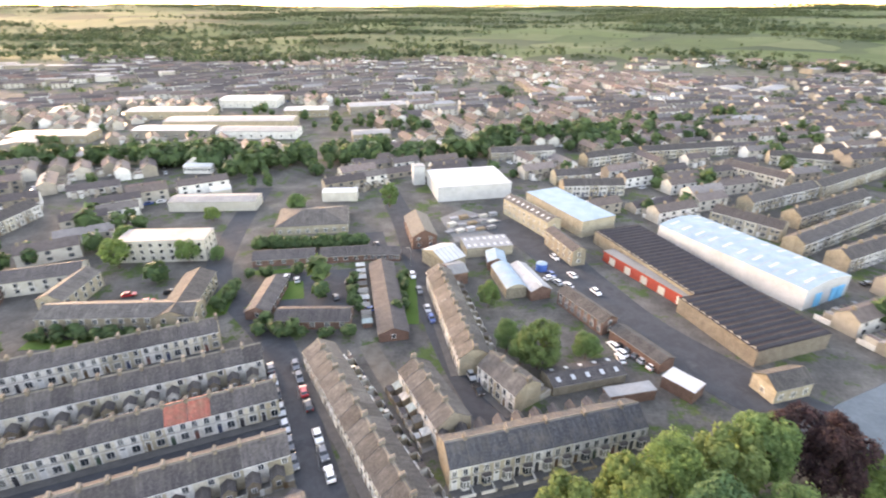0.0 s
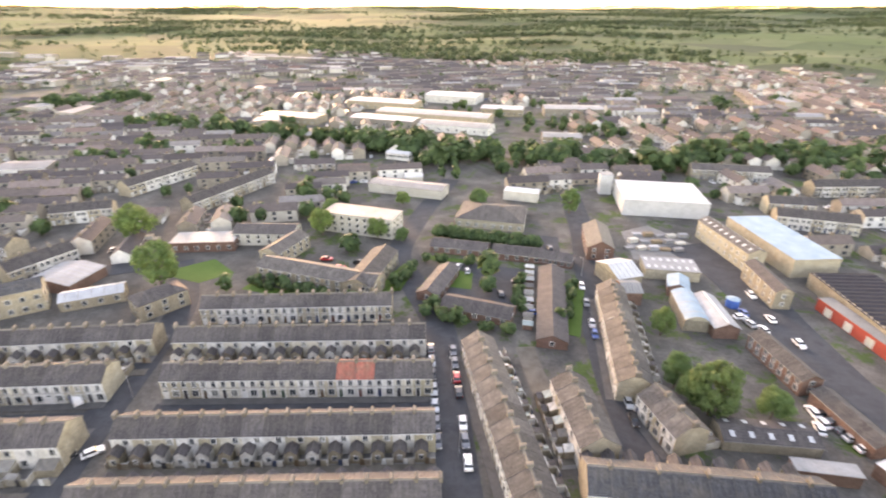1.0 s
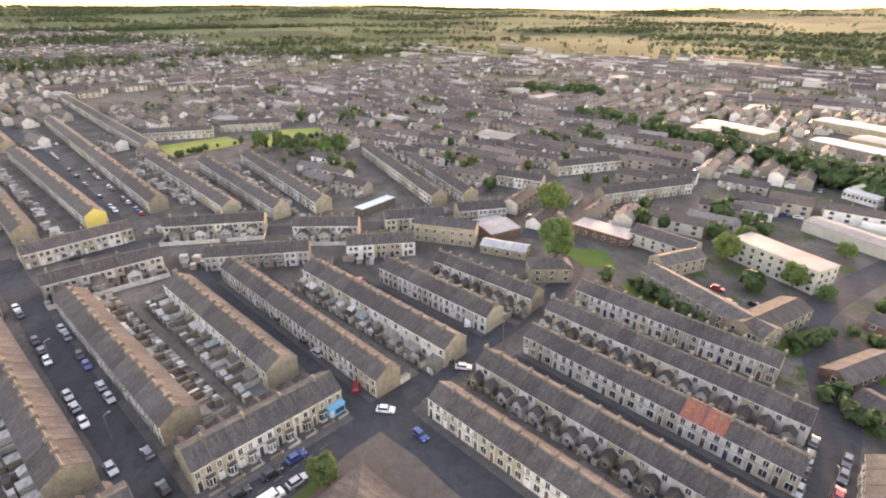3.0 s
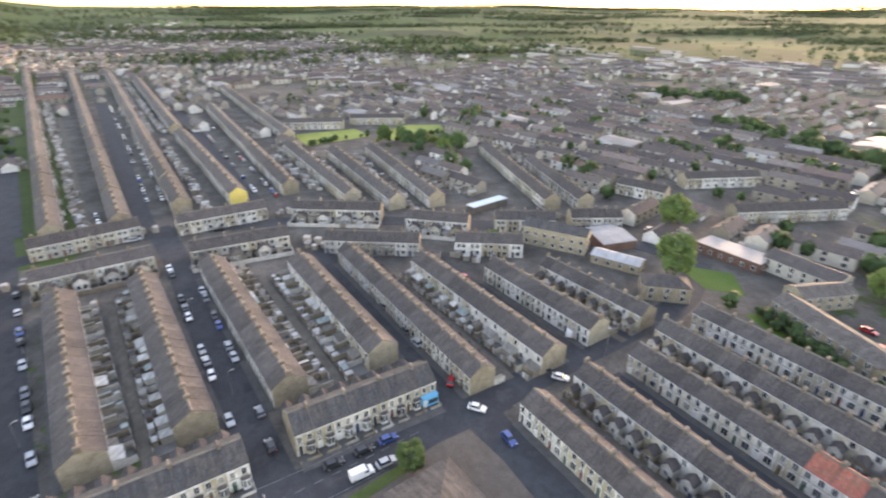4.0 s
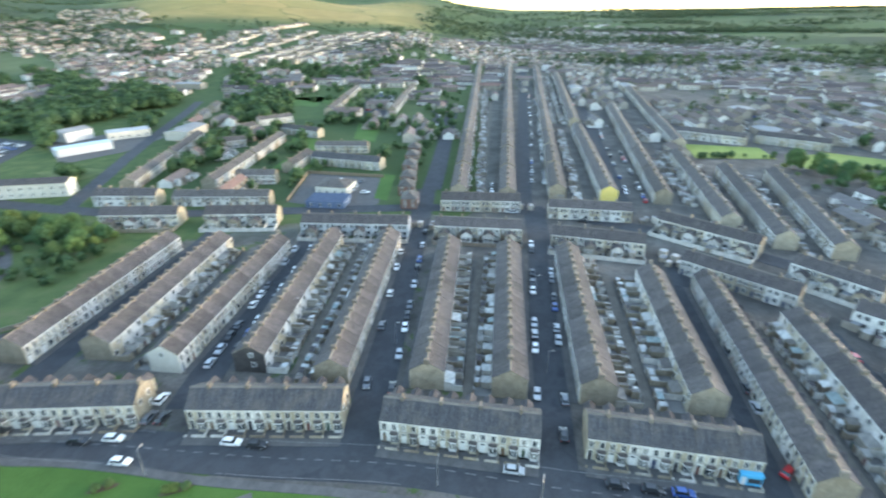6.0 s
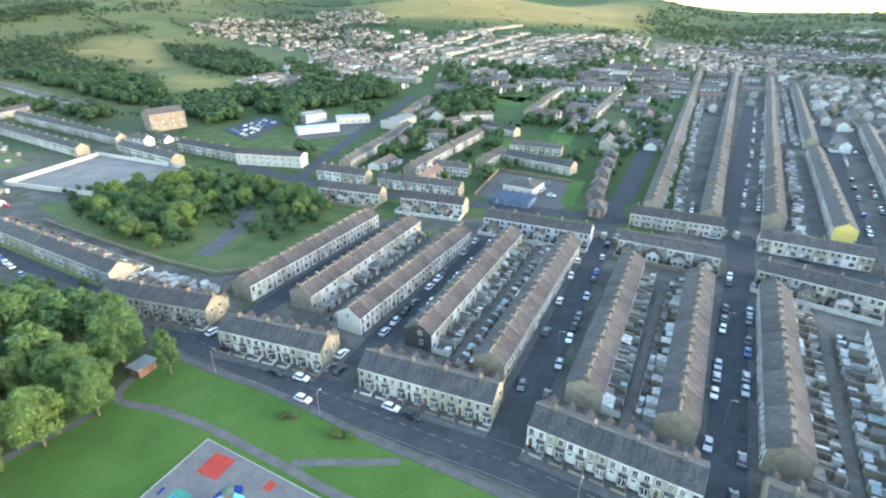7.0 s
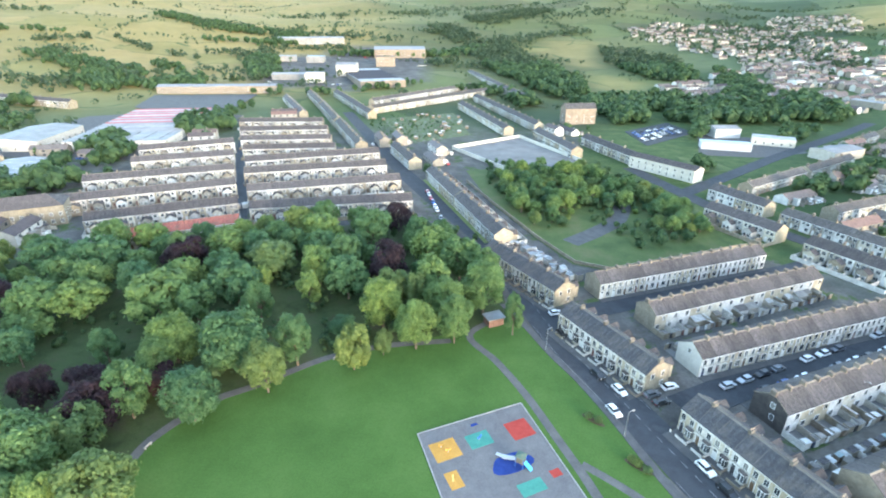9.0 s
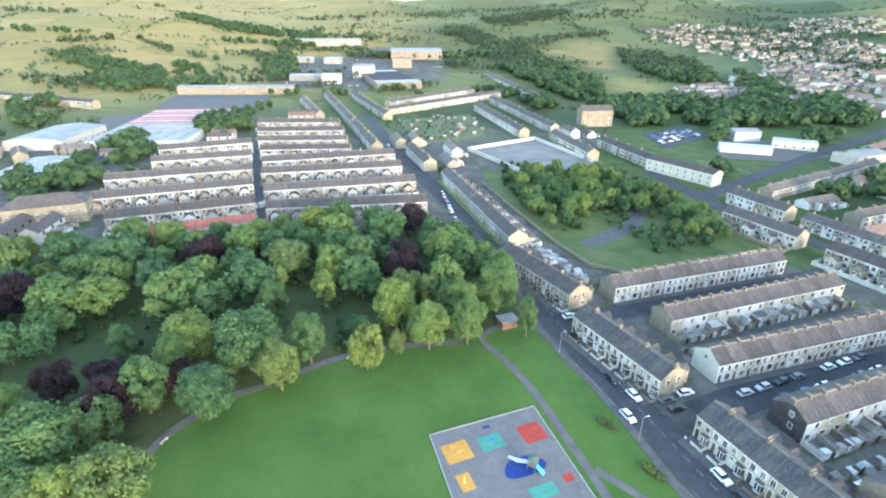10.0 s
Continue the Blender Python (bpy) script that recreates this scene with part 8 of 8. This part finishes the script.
for cx, cy, sx, sy, n in ((-1640, -590, 60, 34, 60), (-1510, -446, 60, 30, 50), (-992, -127, 26, 16, 22), (-873, -65, 30, 16, 26), (-813, -646, 40, 22, 34), (-1900, -520, 160, 50, 110), (-1330, -800, 120, 50, 90), (-1650, -900, 240, 90, 170), (-1300, -1000, 90, 40, 60)):
    for q in range(n):
        x, y = cx + r2.gauss(0, 0.6) * sx, cy + r2.gauss(0, 0.6) * sy
        spots.append((x, y, r2.uniform(0.9, 1.5)))
HILL_BELTS = ((1382, -1302, 1090, -1238, 30, 60), (772, -773, 693, -845, 16, 40), (837, -880, 789, -947, 16, 44), (619, -730, 442, -620, 12, 70), (629, -602, 498, -561, 22, 60), (442, -630, 329, -672, 5, 40), (762, -983, 621, -887, 7, 34),
              (592, -883, 520, -852, 6, 16), (495, -700, 483, -696, 5, 6), (771, -1254, 621, -1272, 20, 60), (484, -933, 326, -718, 16, 84), (536, -1147, 505, -1269, 18, 30), (676, -1708, 501, -1897, 60, 60), (452, -1009, 308, -1066, 12, 60), (229, -1350, 85, -1294, 24, 70),
              (121, -881, 100, -930, 20, 40), (66, -1212, -71, -1284, 40, 90), (-71, -1284, -176, -1333, 26, 50), (58, -1595, -258, -1649, 60, 90), (-524, -1533, -576, -1330, 30, 70), (-427, -1075, -511, -1054, 18, 44), (-637, -1887, -1184, -2332, 90, 120), (-123, -2073, 300, -2000, 80, 90), (-473, -917, -484, -822, 26, 60))
for ax, ay, cx, cy, w, n in HILL_BELTS:
    for q in range(n):
        t = r2.random()
        spots.append((ax + (cx - ax) * t + r2.gauss(0, 0.55) * w, ay + (cy - ay) * t + r2.gauss(0, 0.55) * w, r2.uniform(0.9, 1.6)))
for k in range(900):
    a, r = radians(r2.uniform(198, 214)), r2.uniform(1450, 3300)
    x, y = r * math.cos(a), r * math.sin(a)
    if noise.noise(Vector((x / 260, y / 120, 87))) > -0.1:
        spots.append((x, y, r2.uniform(1.2, 2.2)))
for k in range(1500):
    a, r = radians(r2.uniform(236, 304)), r2.uniform(900, 2300)
    x, y = r * math.cos(a), r * math.sin(a)
    if noise.noise(Vector((x / 190, y / 90, 83))) > (0.06 if x < 250 else 0.22) and free(x, y) and not inside(x, y, WORKS_GROUND):
        spots.append((x, y, r2.uniform(0.7, 1.3)))
for k in range(150):
    a, r = radians(r2.uniform(20, 200)), 330 + 1100 * r2.random()
    cx, cy = r * math.cos(a), r * math.sin(a)
    for q in range(r2.randint(4, 13)):
        x, y = cx + r2.gauss(0, 9), cy + r2.gauss(0, 6)
        if free(x, y):
            (near_spots if r < 450 else spots).append((x, y, r2.uniform(0.6, 1.15)))
for k in range(230):
    a, r = radians(r2.uniform(10, 196)), 900 + 3300 * r2.random() ** 0.8
    cx, cy = r * math.cos(a), r * math.sin(a)
    w = r2.uniform(40, 130) * (1 + r / 3000)
    for q in range(int(w * 0.8)):
        t = r2.gauss(0, 0.9)
        spots.append((cx - math.sin(a) * w * t + r2.gauss(0, 14), cy + math.cos(a) * w * t + r2.gauss(0, 14), r2.uniform(1.1, 2.0)))
for k in range(130):
    near_spots.append((-69 + 0.31 * k + r2.uniform(-1, 1), 172.5 + 0.03 * k + r2.uniform(-1.2, 1.2), r2.uniform(0.42, 0.6)))
for loop in WOODS.values():
    for x, y in scatter(loop, 7.6, r2):
        if not inside(x, y, MEADOW) and noise.noise(Vector((x / 38, y / 38, 61))) > -0.22:
            (near_spots if y > -900 else spots).append((x, y, r2.uniform(0.9, 1.45)))
for loop in SCRUB:
    for x, y in scatter(loop, 5.2, r2):
        if noise.noise(Vector((x / 16, y / 16, 62))) > -0.2:
            near_spots.append((x, y, r2.choice((0.25, 0.35, 0.45, 0.6))))
for cx, cy, k in ((80, 358, 7), (103, 333, 6), (113, 255, 3), (136, 250, 4), (42, 352, 7), (185, 403, 6), (234, 420, 6), (90, 207, 3), (370, 490, 7), (391, 475, 6), (69, 549, 8), (118, 591, 8), (143, 397, 5), (-255, 323, 5)):
    for q in range(k):
        near_spots.append((cx + r2.gauss(0, 5), cy + r2.gauss(0, 4), r2.uniform(0.7, 1.15)))
for x, y in scatter([(129, -455), (73, -496), (34, -419), (59, -372), (94, -376)], 4.4, r2):
    if r2.random() < 0.55:
        near_spots.append((x, y, r2.uniform(0.1, 0.26)))
near_spots += UNDERGROWTH + [q for q in GARDEN_TREES if math.hypot(q[0], q[1]) < 600 and free(q[0], q[1])]
spots += [q for q in GARDEN_TREES if math.hypot(q[0], q[1]) >= 600]
stuff_trees("tree_belts", "belts and clumps of green trees across the town", near_spots, 50)
stuff_trees("far_woods", "far woods and hedgerow trees on the hills", spots, 10)

# outhouses and sheds in the yards between the long rows
yb = Build()
for x1, y1, x2, y2, sides in ((-202, -112, -560, -300, 2), (-222, -70, -372, -137, 2), (-395, -142, -690, -275, 2), (-250, -18, -330, -54, 2), (-560, -296, -770, -398, 2), (-216, 4, -318, -30, 1), (-212, 24, -310, -3, 1), (-26, -158, -4, -187, 1), (-28, -160, -6, -188, 1), (-27, -159, -5, -187, 1), (-160, -117, -176, -84, 1), (-169, -62, -178, -32, 1), (-171, -60, -180, -30, 1), (-184, -24, -176, 14, 1), (-181, -22, -174, 12, 1), (-206, -26, -198, 6, 1), (-190, 20, -181, 42, 1), (-166, 26, -158, 48, 1), (-178, 60, -170, 84, 1), (-196, 62, -192, 100, 1), (-215, -38, -228, -8, 1), (-190, -107, -204, -80, 1), (188, -345, 130, -360, 1), (174, -318, 116, -332, 1), (146, -266, 76, -297, 1), (132, -240, 62, -269, 1), (118, -214, 50, -240, 1), (211, -248, 160, -277, 1), (165, -188, 115, -216, 1), (200, -212, 142, -248, 1)):
    n = int(math.hypot(x2 - x1, y2 - y1) / (1.1 if sides == 2 else 2.7))
    ang = math.atan2(y2 - y1, x2 - x1)
    c, s = math.cos(ang), math.sin(ang)
    for i in range(n if sides else 0):
        t, off = (i + r2.random()) / n, r2.choice((-1, 1)) * r2.uniform(1.9, 5.6) if sides == 2 else r2.uniform(-2.6, 2.6)
        x, y = x1 + (x2 - x1) * t - s * off, y1 + (y2 - y1) * t + c * off
        w, d, h = r2.uniform(0.7, 1.3), r2.uniform(0.8, 1.6), r2.uniform(1.6, 2.6)
        loop = [(x + c * p - s * q, y + s * p + c * q) for p, q in ((-w, -d), (w, -d), (w, d), (-w, d))]
        yb.prism(loop, -0.5, h, M_FWALL, r2.choice((M_YROOF, M_FROOF, M_FLIGHT)))
tagged(new("yard_sheds", yb.mesh("yard_sheds")), "small sheds and outhouses in the back yards", "sheds", kind="stuff")
